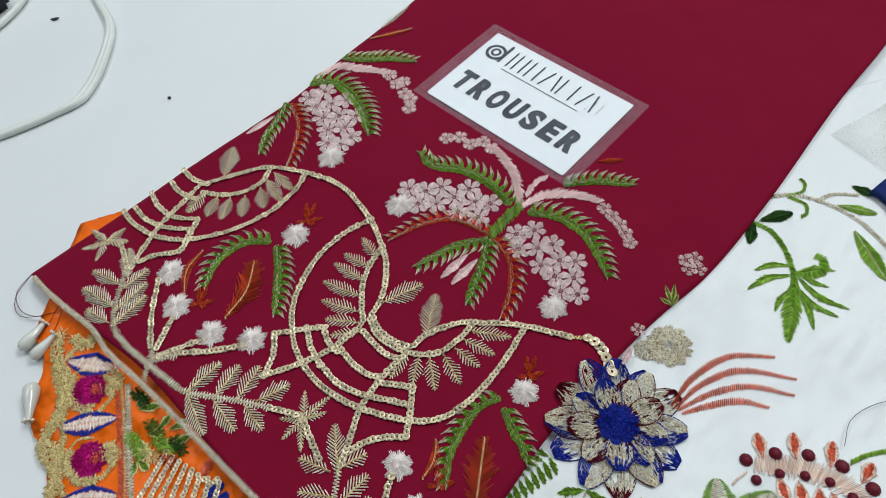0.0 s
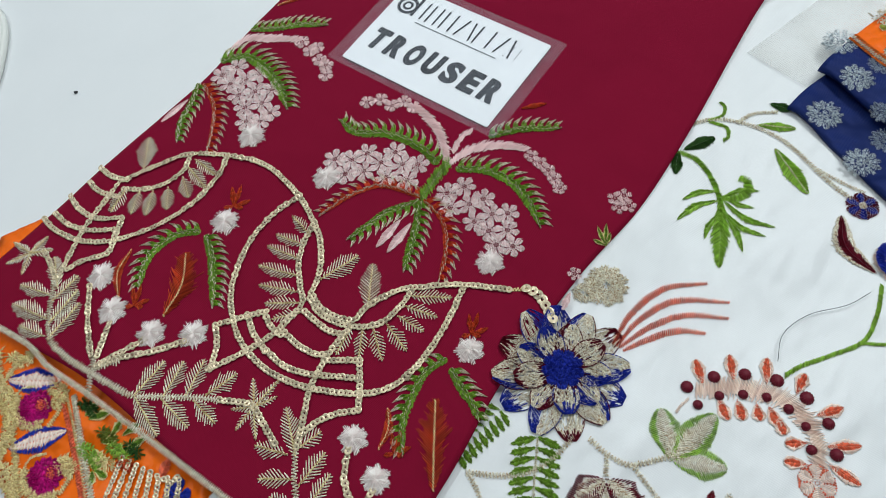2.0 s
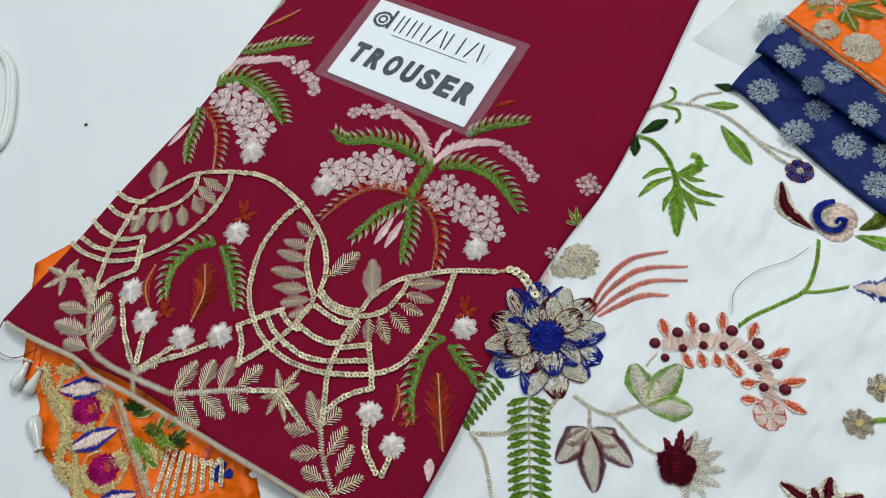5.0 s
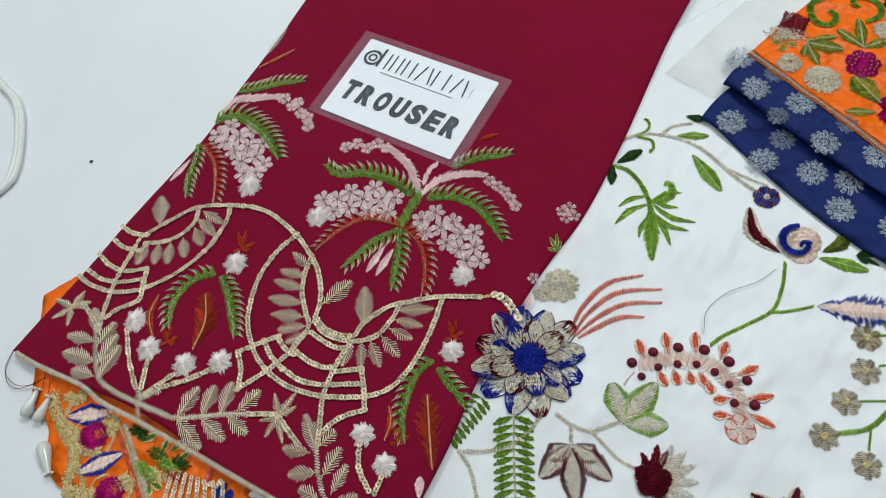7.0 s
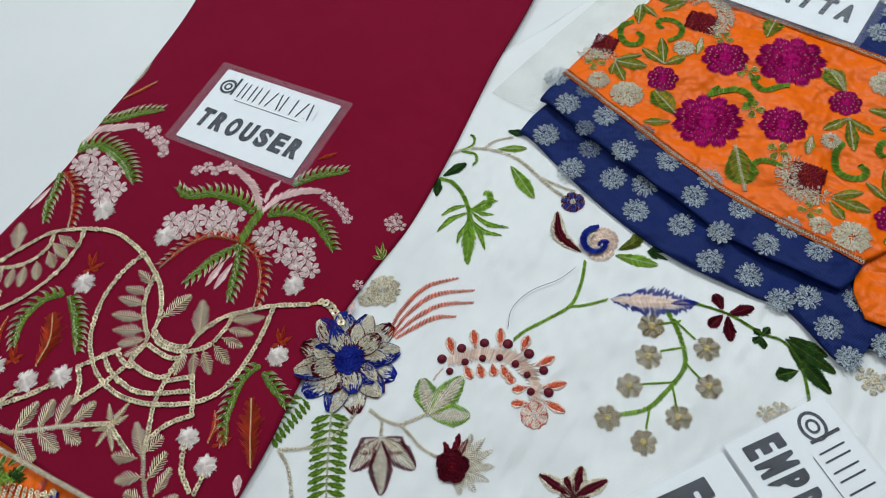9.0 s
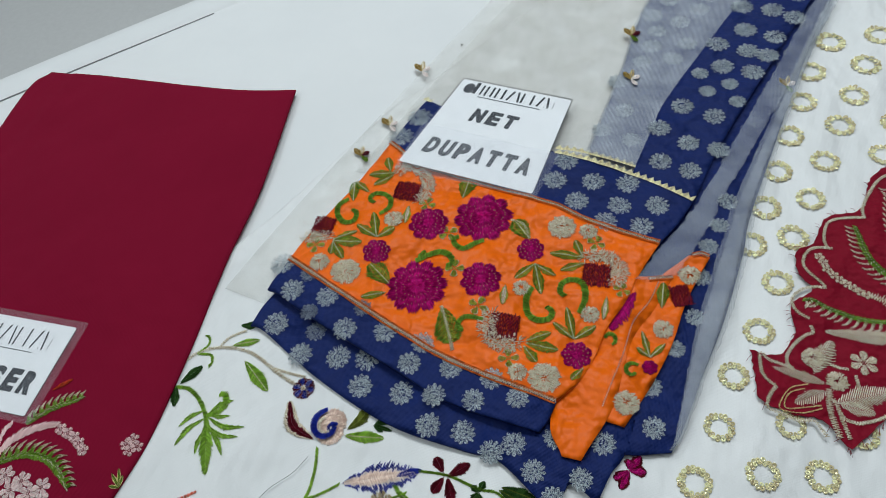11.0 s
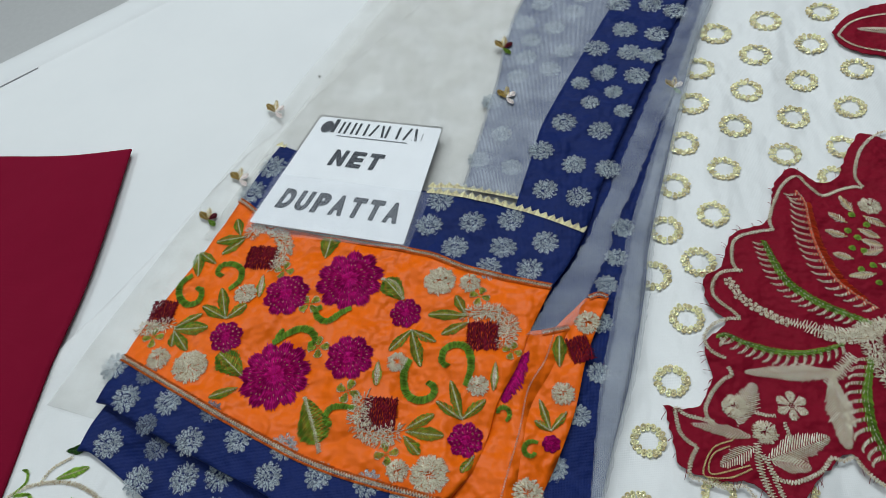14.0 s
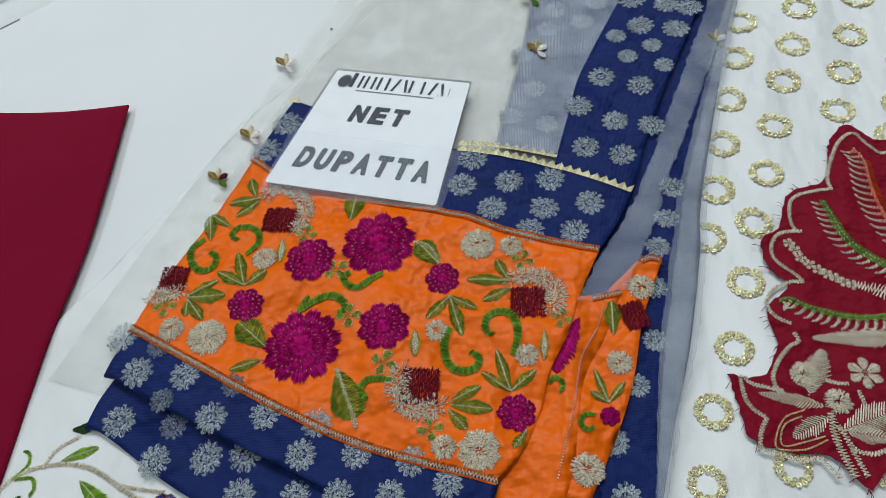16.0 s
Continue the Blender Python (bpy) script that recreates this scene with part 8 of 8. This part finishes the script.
leaf(CR, (0.6832, 0.2240), (0.6914, 0.2202), 0.0058, 'silver', lean=0.5, vein='gold')
leaf(CR, (0.7031, 0.2498), (0.6918, 0.2413), 0.0059, 'silver', lean=0.5, vein='gold')
leaf(CR, (0.7011, 0.2291), (0.6933, 0.2371), 0.0058, 'silver', lean=0.5, vein='gold')
puff(CR, (0.6881, 0.2658), 0.0061, 'silver')
puff(CR, (0.6767, 0.2591), 0.0021, 'lime', count=40)
puff(CR, (0.6832, 0.2518), 0.0021, 'lime', count=40)
puff(CR, (0.6721, 0.2474), 0.0021, 'lime', count=40)
puff(CR, (0.6764, 0.2423), 0.0021, 'lime', count=40)
puff(CR, (0.6717, 0.2347), 0.0020, 'lime', count=40)
puff(CR, (0.6775, 0.2328), 0.0020, 'lime', count=40)
puff(CR, (0.6799, 0.2227), 0.0020, 'lime', count=40)
puff(CR, (0.6732, 0.2198), 0.0020, 'lime', count=40)
puff(CR, (0.6803, 0.2110), 0.0019, 'lime', count=40)
blossom(CR, (0.6015, 0.2109), 0.0032, 'silver', turn=0.0)
blossom(CR, (0.6038, 0.2066), 0.0032, 'silver', turn=0.6)
blossom(CR, (0.6054, 0.2016), 0.0032, 'silver', turn=1.2)
blossom(CR, (0.6093, 0.1974), 0.0032, 'silver', turn=1.8)
blossom(CR, (0.6128, 0.1941), 0.0032, 'silver', turn=2.4)
blossom(CR, (0.6165, 0.1916), 0.0031, 'silver', turn=3.0)
blossom(CR, (0.6201, 0.1891), 0.0031, 'silver', turn=3.6)
blossom(CR, (0.6237, 0.1866), 0.0031, 'silver', turn=4.2)
blossom(CR, (0.6274, 0.1849), 0.0031, 'silver', turn=4.8)
stem(CR, [(0.6289, 0.1850), (0.6374, 0.1824), (0.6457, 0.1791), (0.6555, 0.1770), (0.6643, 0.1781), (0.6814, 0.1862)], 0.0080, 'silver', taper=0.5, rag=0.4)
spray(CR, [(0.6457, 0.1791), (0.6554, 0.1767), (0.6660, 0.1792), (0.6815, 0.1869)], 0.0070, 'silver')
spray(CR, [(0.6668, 0.1828), (0.6674, 0.1723), (0.6694, 0.1622), (0.6720, 0.1531), (0.6753, 0.1462)], 0.0100, 'silver')
comb(CR, [(0.5905, 0.1752), (0.5958, 0.1765), (0.6029, 0.1724), (0.6115, 0.1692), (0.6201, 0.1668), (0.6317, 0.1662), (0.6437, 0.1685), (0.6545, 0.1724)], 0.0080, 0.0036, 'green', side=-1, pitch=0.0040)
leaf(CR, (0.6497, 0.1552), (0.6024, 0.1543), 0.0099, 'silver', lean=1.1)
leaf(CR, (0.6443, 0.1537), (0.6439, 0.1154), 0.0134, 'silver', lean=1.1)
stem(CR, [(0.6573, 0.1650), (0.6485, 0.1562), (0.6412, 0.1476)], 0.0060, 'silver', rag=0.4)
comb(CR, [(0.6605, 0.1098), (0.6596, 0.1164), (0.6576, 0.1251), (0.6578, 0.1358), (0.6593, 0.1453), (0.6625, 0.1552), (0.6659, 0.1654)], 0.0110, 0.0048, 'green', side=1, pitch=0.0048)
puff(CR, (0.5947, 0.1348), 0.0066, 'silver')
leaf(CR, (0.5946, 0.1243), (0.6056, 0.1477), 0.0115, 'silver', lean=1.0)
leaf(CR, (0.6011, 0.1189), (0.5723, 0.1246), 0.0068, 'silver', lean=0.8)
leaf(CR, (0.6016, 0.1141), (0.5840, 0.1035), 0.0095, 'silver', lean=0.8)
blossom(CR, (0.6221, 0.1363), 0.0079, 'silver', petals=6, width=0.62, turn=0.5)
puff(CR, (0.6071, 0.1217), 0.0062, 'silver')
leaf(CR, (0.6056, 0.1079), (0.6361, 0.1205), 0.0137, 'silver', lean=0.8)
leaf(CR, (0.6069, 0.1074), (0.6252, 0.1046), 0.0092, 'silver', lean=0.8)
stem(CR, [(0.6026, 0.1157), (0.6020, 0.1053), (0.6035, 0.0968), (0.6067, 0.0859)], 0.0036, 'silver', rag=0.3)
stem(CR, [(0.6046, 0.1098), (0.6070, 0.1027), (0.6099, 0.0917), (0.6117, 0.0863)], 0.0026, 'silver', rag=0.3)
stem(CR, [(0.6041, 0.1321), (0.6089, 0.1308), (0.6140, 0.1308)], 0.002, 'silver', rag=0.3)
stem(CR, [(0.6173, 0.1272), (0.6180, 0.1212), (0.6184, 0.1167)], 0.002, 'silver', rag=0.3)
stem(CR, [(0.5975, 0.1044), (0.5884, 0.1014), (0.5794, 0.0991), (0.5782, 0.1031), (0.5817, 0.1098), (0.5899, 0.1140)], 0.0009, 'gold', name='couched_cord')
stem(CR, [(0.5981, 0.1027), (0.5880, 0.0980), (0.5765, 0.0977), (0.5763, 0.1035), (0.5820, 0.1128), (0.5917, 0.1171)], 0.0009, 'gold', name='couched_cord')
stem(CS, [(0.7043, 0.4259), (0.7125, 0.4365), (0.7242, 0.4430), (0.7506, 0.4479)], 0.0019, 'silver')
stem(CS, [(0.7040, 0.4246), (0.7127, 0.4128), (0.7301, 0.4050), (0.7479, 0.4011)], 0.0019, 'silver')
leaf(CS, (0.7457, 0.4253), (0.7181, 0.4310), 0.0076, 'silver', ragged=0.4)


# ---- the orange trim under the trouser hem ----
trim = empty("embroidered_trim", "orange satin trim with scalloped edge, gold stitching and pearl drops", "trim")
OT = (trim, h_trim)
cloth("ground_cloth", [(-0.087, -0.2075), (-0.074, -0.222), (-0.056, -0.242), (-0.040, -0.2600), (-0.020, -0.2650), (-0.008, -0.276), (0.008, -0.2864), (0.026, -0.288), (0.044, -0.2968), (0.085, -0.318), (0.15, -0.36)],
      [(-0.075, -0.185), (0.0, -0.18), (0.08, -0.20), (0.16, -0.27)], [(-0.087, -0.2075), (-0.083, -0.199), (-0.075, -0.185)], [(0.15, -0.36), (0.155, -0.31), (0.16, -0.27)], h_trim, M["orange"], trim, 0.001, 0.003, 0.0005)
rosette(OT, (0.0129, -0.2574), 0.0102, 'magenta', rim=16, centre='magenta')
rosette(OT, (0.0145, -0.2543), 0.0045, 'coral', rim=9, centre='coral')
stem(OT, [(0.0123, -0.2666), (0.0024, -0.2637), (-0.0011, -0.2555), (0.0046, -0.2487)], 0.0015, 'gold', rag=0.3)
stem(OT, [(0.0095, -0.2581), (0.0089, -0.2538), (0.0141, -0.2508), (0.0198, -0.2527)], 0.0012, 'gold', rag=0.3)
stem(OT, [(0.0265, -0.2584), (0.0251, -0.2519), (0.0220, -0.2468), (0.0109, -0.2463)], 0.0029, 'gold', rag=0.35, thin=0.0004, pitch=0.0006)
puff(OT, (0.0205, -0.2473), 0.0039, 'gold', count=70)
rosette(OT, (0.0440, -0.2744), 0.0096, 'magenta', rim=16, centre='magenta')
rosette(OT, (0.0455, -0.2716), 0.0042, 'coral', rim=9, centre='coral')
stem(OT, [(0.0431, -0.2830), (0.0343, -0.2805), (0.0312, -0.2730), (0.0365, -0.2666)], 0.0014, 'gold', rag=0.3)
stem(OT, [(0.0408, -0.2752), (0.0404, -0.2712), (0.0451, -0.2682), (0.0503, -0.2700)], 0.0011, 'gold', rag=0.3)
stem(OT, [(0.0561, -0.2751), (0.0551, -0.2691), (0.0524, -0.2644), (0.0423, -0.2642)], 0.0028, 'gold', rag=0.35, thin=0.0004, pitch=0.0006)
puff(OT, (0.0511, -0.2649), 0.0037, 'gold', count=70)
leaf(OT, (0.0187, -0.2767), (0.0360, -0.2540), 0.0129, 'beige royal', lean=0.15, pitch=0.0007, ragged=0.06)
leaf(OT, (0.0513, -0.2924), (0.0690, -0.2731), 0.0121, 'beige royal', lean=0.15, pitch=0.0007, ragged=0.06)
leaf(OT, (-0.0106, -0.2561), (0.0130, -0.2399), 0.0136, 'beige royal', lean=0.15, pitch=0.0007, ragged=0.06)
stem(OT, [(-0.0149, -0.2437), (-0.0125, -0.2545), (-0.0121, -0.2626), (0.0039, -0.2676), (0.0126, -0.2735), (0.0176, -0.2823), (0.0228, -0.2885), (0.0351, -0.2888), (0.0424, -0.2925), (0.0498, -0.3003)], 0.0035, 'gold', slant=0.3, rag=0.8, thin=0.0004, pitch=0.0003)
stem(OT, [(-0.0088, -0.2587), (0.0056, -0.2621), (0.0157, -0.2725), (0.0283, -0.2798), (0.0391, -0.2878), (0.0507, -0.2909)], 0.0025, 'gold', rag=0.8, thin=0.0004, pitch=0.0003)
stem(OT, [(0.0078, -0.2396), (0.0313, -0.2505), (0.0519, -0.2616), (0.0728, -0.2736)], 0.0021, 'coral')
stem(OT, [(0.0251, -0.2404), (0.0498, -0.2562), (0.0764, -0.2702)], 0.0030, 'silver', rag=0.15)
stem(OT, [(0.0166, -0.2400), (0.0438, -0.2543), (0.0742, -0.2722)], 0.0015, 'gold')
leaf(OT, (0.0614, -0.2582), (0.0552, -0.2513), 0.0050, 'green gold')
leaf(OT, (0.0614, -0.2582), (0.0636, -0.2507), 0.0050, 'green gold')
leaf(OT, (0.0614, -0.2582), (0.0660, -0.2635), 0.0050, 'green gold')
leaf(OT, (0.0623, -0.2575), (0.0698, -0.2564), 0.0050, 'green gold')
leaf(OT, (0.0382, -0.2442), (0.0378, -0.2368), 0.0053, 'green gold')
leaf(OT, (0.0406, -0.2440), (0.0471, -0.2353), 0.0053, 'green gold')
leaf(OT, (0.0613, -0.2390), (0.0639, -0.2303), 0.0051, 'green gold')
leaf(OT, (0.0571, -0.2429), (0.0552, -0.2344), 0.0051, 'green gold')
leaf(OT, (0.0678, -0.2433), (0.0718, -0.2322), 0.0050, 'green gold')
leaf(OT, (0.0553, -0.2475), (0.0597, -0.2413), 0.0051, 'green gold')
leaf(OT, (0.0671, -0.2475), (0.0629, -0.2426), 0.0051, 'green gold')
sequin_line(OT, [(0.0797, -0.2704), (0.0756, -0.2601), (0.0698, -0.2457)], r=0.0014)
sequin_line(OT, [(0.0836, -0.2667), (0.0789, -0.2566), (0.0738, -0.2449)], r=0.0014)
sequin_line(OT, [(0.0874, -0.2631), (0.0823, -0.2531), (0.0779, -0.2440)], r=0.0014)
sequin_line(OT, [(0.0914, -0.2595), (0.0857, -0.2497), (0.0819, -0.2431)], r=0.0014)
sequin_line(OT, [(0.0952, -0.2559), (0.0890, -0.2462), (0.0858, -0.2422)], r=0.0014)
sequin_line(OT, [(0.0990, -0.2522), (0.0922, -0.2428), (0.0897, -0.2414)], r=0.0014)
sequin_line(OT, [(0.1028, -0.2486), (0.0955, -0.2394), (0.0936, -0.2405)], r=0.0014)
sequin_line(OT, [(0.1066, -0.2451), (0.0989, -0.2359), (0.0974, -0.2397)], r=0.0014)
leaf(OT, (0.0920, -0.2426), (0.0884, -0.2332), 0.0054, 'coral')
leaf(OT, (0.1038, -0.2418), (0.0967, -0.2417), 0.0053, 'royal')
leaf(OT, (0.1038, -0.2418), (0.0990, -0.2354), 0.0053, 'royal')
leaf(OT, (0.1038, -0.2418), (0.1079, -0.2373), 0.0053, 'royal')
leaf(OT, (0.1038, -0.2418), (0.1042, -0.2447), 0.0053, 'royal')
leaf(OT, (0.1038, -0.2418), (0.0987, -0.2459), 0.0053, 'royal')

# gold crust along the scallops and round the buds
spray(OT, [(-0.0283, -0.2496), (-0.0210, -0.2570), (-0.0109, -0.2606), (-0.0018, -0.2615), (0.0075, -0.2683), (0.0138, -0.2751), (0.0162, -0.2828)], 0.0045, 'gold')
spray(OT, [(0.0197, -0.2870), (0.0293, -0.2834), (0.0381, -0.2888), (0.0464, -0.2964), (0.0559, -0.3029)], 0.0046, 'gold')
spray(OT, [(-0.0203, -0.2477), (-0.0107, -0.2444), (-0.0133, -0.2371)], 0.0039, 'gold')
spray(OT, [(0.0128, -0.2442), (0.0185, -0.2432), (0.0220, -0.2472)], 0.0048, 'gold')
spray(OT, [(0.0459, -0.2672), (0.0480, -0.2635), (0.0536, -0.2645)], 0.0045, 'gold')
spray(OT, [(-0.0002, -0.2584), (0.0070, -0.2648), (0.0170, -0.2644), (0.0225, -0.2594)], 0.0015, 'gold')
spray(OT, [(0.0334, -0.2788), (0.0400, -0.2835), (0.0498, -0.2822), (0.0554, -0.2762)], 0.0014, 'gold')
stem(OT, [(0.0163, -0.2435), (0.0319, -0.2500), (0.0455, -0.2566), (0.0742, -0.2723)], 0.0022, 'coral', rag=0.3)
stem(OT, [(0.0252, -0.2411), (0.0409, -0.2495), (0.0561, -0.2578), (0.0770, -0.2697)], 0.0026, 'silver', rag=0.3)
spray(OT, [(0.0490, -0.2549), (0.0561, -0.2541), (0.0622, -0.2543)], 0.0045, 'lime')
spray(OT, [(0.0576, -0.2528), (0.0629, -0.2522), (0.0674, -0.2524)], 0.0033, 'gold')
spray(OT, [(0.0605, -0.2457), (0.0667, -0.2451), (0.0719, -0.2453)], 0.0038, 'lime')
spray(OT, [(0.0686, -0.2469), (0.0729, -0.2465), (0.0766, -0.2467)], 0.0028, 'rust')
spray(OT, [(0.0312, -0.2401), (0.0370, -0.2396), (0.0418, -0.2398)], 0.0036, 'dkgreen')
spray(OT, [(0.0501, -0.2441), (0.0556, -0.2436), (0.0602, -0.2438)], 0.0034, 'olive')
spray(OT, [(0.0672, -0.2403), (0.0715, -0.2399), (0.0752, -0.2401)], 0.0028, 'dkgreen')

# ---- printed cards ----
printed_card([(-0.0010, 0.0640, 0.0070), (0.1055, 0.0651, 0.0070), (0.1069, -0.0028, 0.0070), (0.0005, -0.0044, 0.0070)],
             "laminated white card printed TROUSER on maroon fabric", [("TROUSER", (0.06, 0.205, 0.94, 0.455))], 0.93, 0.24, 1.145)
dupatta_card = printed_card([(0.3274, 0.3492, 0.0128), (0.4213, 0.3328, 0.0128), (0.4075, 0.2302, 0.0138), (0.2981, 0.2488, 0.0138)],
             "white card printed NET DUPATTA lying on the folded dupatta", [("NET", (0.28, 0.555, 0.66, 0.705)), ("DUPATTA", (0.10, 0.145, 0.92, 0.315))], 0.985, 0.13, 1.025)
flap = part("film_sleeve", quad_slab([(0.3063, 0.2915, 0.0150), (0.4214, 0.2712, 0.0150), (0.4109, 0.2256, 0.0150), (0.2966, 0.2400, 0.0150)], 0.0, 0.00015), M["film"], dupatta_card, "clear film sleeve over the card's lower half")
flap.visible_shadow = False
ax, up = Vector((0.0457, -0.0346)).normalized(), Vector((0.0346, 0.0457)).normalized()
o = Vector((0.4146, -0.0511))
printed_card([(*(o + up * 0.0573), 0.0062), (*(o + up * 0.0573 + ax * 0.105), 0.0062), (*(o + ax * 0.105), 0.0062), (*o, 0.0062)],
             "laminated white card beginning EMBR on the white panel", [("EMBR", (0.05, 0.12, 0.40, 0.48))], 0.93, 0.28, 1.05)
q = o - up * 0.062 + ax * 0.002
printed_card([(*(q + up * 0.060), 0.0050), (*(q + up * 0.060 + ax * 0.105), 0.0050), (*(q + ax * 0.105), 0.0050), (*q, 0.0050)],
             "second laminated white card tucked under the first", [("F", (0.05, 0.32, 0.15, 0.76))], 0.93, 0.28, 1.05, False)


# ---- pearls of the trim ----
def pearl_drop(at, tip):
    """A drop-shaped pearl with a small crystal ring at its top."""
    a, b = Vector((*at, 0.0045)), Vector((*tip, 0.0042))
    d, L = (b - a).normalized(), (b - a).length
    u = d.cross(Vector((0, 0, 1))).normalized()
    w = u.cross(d)
    verts, faces, sides = [], [], 14
    prof = [(0.0, 0.06), (0.08, 0.075), (0.25, 0.105), (0.45, 0.15), (0.65, 0.195), (0.82, 0.20), (0.93, 0.14), (1.0, 0.03)]
    for s, r in prof:
        for k in range(sides):
            t = 6.2832 * k / sides
            verts.append(a + d * (L * s) + (u * math.cos(t) + w * math.sin(t)) * (r * L))
    for i in range(len(prof) - 1):
        for k in range(sides):
            faces.append((i * sides + k, i * sides + (k + 1) % sides, (i + 1) * sides + (k + 1) % sides, (i + 1) * sides + k))
    faces += [tuple(range(sides)), tuple((len(prof) - 1) * sides + k for k in range(sides - 1, -1, -1))]
    mesh = bpy.data.meshes.new("pearl_drop")
    mesh.from_pydata(verts, [], faces)
    mesh.polygons.foreach_set("use_smooth", [True] * len(faces))
    ob = part("pearl_drop", mesh, M["pearl"], trim, "drop-shaped white pearl")
    bm = bmesh.new()
    for k in range(7):
        t = 6.2832 * k / 7
        m = Matrix.Translation(a + (u * math.cos(t) + w * math.sin(t)) * 0.0022)
        bmesh.ops.create_uvsphere(bm, u_segments=6, v_segments=4, radius=0.0009, matrix=m)
    part("crystal_ring", bm, M["silver"], ob, "tiny metal beads round the pearl")


pearl_drop((0.0045, -0.2855), (-0.0136, -0.2745))
pearl_drop((-0.0407, -0.2535), (-0.0357, -0.2710))
pearl_drop((-0.030, -0.2530), (-0.026, -0.2690))

# ---- loose threads ----
sweep("pulled_thread", [(*p, 0.0040) for p in PULLED_THREAD], 0.00016, M["inkgrey"], panel, 5)
sweep("loose_thread", [(-0.076, -0.2440, 0.004), (-0.070, -0.258, 0.003), (-0.058, -0.262, 0.002), (-0.045, -0.252, 0.004)], 0.0002, M["wine"], trouser, 5)
sweep("loose_thread", [(-0.076, -0.2440, 0.004), (-0.074, -0.256, 0.002), (-0.062, -0.2600, 0.002), (-0.050, -0.256, 0.003), (-0.042, -0.246, 0.004)], 0.0002, M["wine"], trouser, 5)
sweep("loose_thread", [(-0.044, -0.243, 0.005), (-0.038, -0.254, 0.004), (-0.034, -0.266, 0.005)], 0.0002, M["wine"], trouser, 5)
sweep("loose_thread", [(-0.040, -0.243, 0.005), (-0.032, -0.252, 0.005), (-0.026, -0.268, 0.005)], 0.0002, M["wine"], trouser, 5)
edge = curve([*MOTIF_EDGE, MOTIF_EDGE[0]], 0.002)
core = sum((Vector(p) for p in MOTIF_EDGE), Vector((0, 0))) / len(MOTIF_EDGE)
for k in range(110):
    base = edge[random.randrange(len(edge))]
    out = (base - core).normalized()
    tip = base + (out + Vector((random.uniform(-0.8, 0.8), random.uniform(-0.8, 0.8)))).normalized() * random.uniform(0.002, 0.0055)
    sweep("frayed_thread", [(*base, 0.0047), (*((base + tip) / 2), 0.0052), (*tip, 0.0038)], 0.00015, M["crimson"], motif, 4, 0.002)

# ---- the table's clutter ----
cable = empty("white_cable", "pale white double power cable lying on the table", "cable")
for off in (0.0, 0.0042):
    sweep("strand", [(-0.36 + off, -0.07, 0.0025), (-0.2769 + off, -0.0910, 0.0025), (-0.2389 + off, -0.1014, 0.0025), (-0.2097 + off, -0.1247, 0.0025), (-0.1910 + off, -0.1470, 0.0025),
                     (-0.1860 + off * 0.4, -0.1671 + off, 0.0025), (-0.1981, -0.2082 + off * 1.6, 0.0025), (-0.22, -0.25 + off * 1.6, 0.0025), (-0.26, -0.34, 0.0025)], 0.0025, M["cable"], cable)
grey = empty("grey_cable", "grey cable looped beside a black plug", "cable")
sweep("strand", [(-0.31, -0.175, 0.003), (-0.312, -0.155, 0.003), (-0.325, -0.130, 0.003), (-0.345, -0.115, 0.003), (-0.38, -0.11, 0.003)], 0.0026, M["cable"], grey)
tagged(part("black_plug", box_mesh(-0.385, -0.175, 0.0, -0.327, -0.138, 0.018, 0.004), M["black"]), "black plastic plug on the table", "plug")


def crumb(x, y, sx, sy, turn):
    bm = bmesh.new()
    bmesh.ops.create_icosphere(bm, subdivisions=2, radius=1)
    for v in bm.verts:
        v.co = (v.co.x * sx * (1 + 0.2 * math.sin(5 * v.co.y)), v.co.y * sy + 0.4 * sy * v.co.x ** 2, v.co.z * min(sx, sy))
    ob = part("black_crumb", bm, M["black"])
    ob.matrix_world = pose(x, y, min(sx, sy), 0, 0, turn)
    tagged(ob, "small black bead lying on the table", "crumb", "black crumbs on the table")


crumb(-0.2845, -0.1242, 0.0032, 0.0010, 60)
crumb(-0.2360, -0.1010, 0.0014, 0.0013, 0)
crumb(-0.1379, -0.1133, 0.0013, 0.0009, 40)
crumb(0.3095, 0.4085, 0.0010, 0.0010, 0)

p0, p1, p2 = table_place(-0.12, 0.2975), table_place(0.12, 0.2992), table_place(0.322, 0.2975)
tagged(sweep("loose_cord", [(*p0, 0.0006), (*p1, 0.0008), (*p2, 0.0004)], 0.0006, M["inkline"], None, 6), "thin grey cord lying along the table cover", "cord")
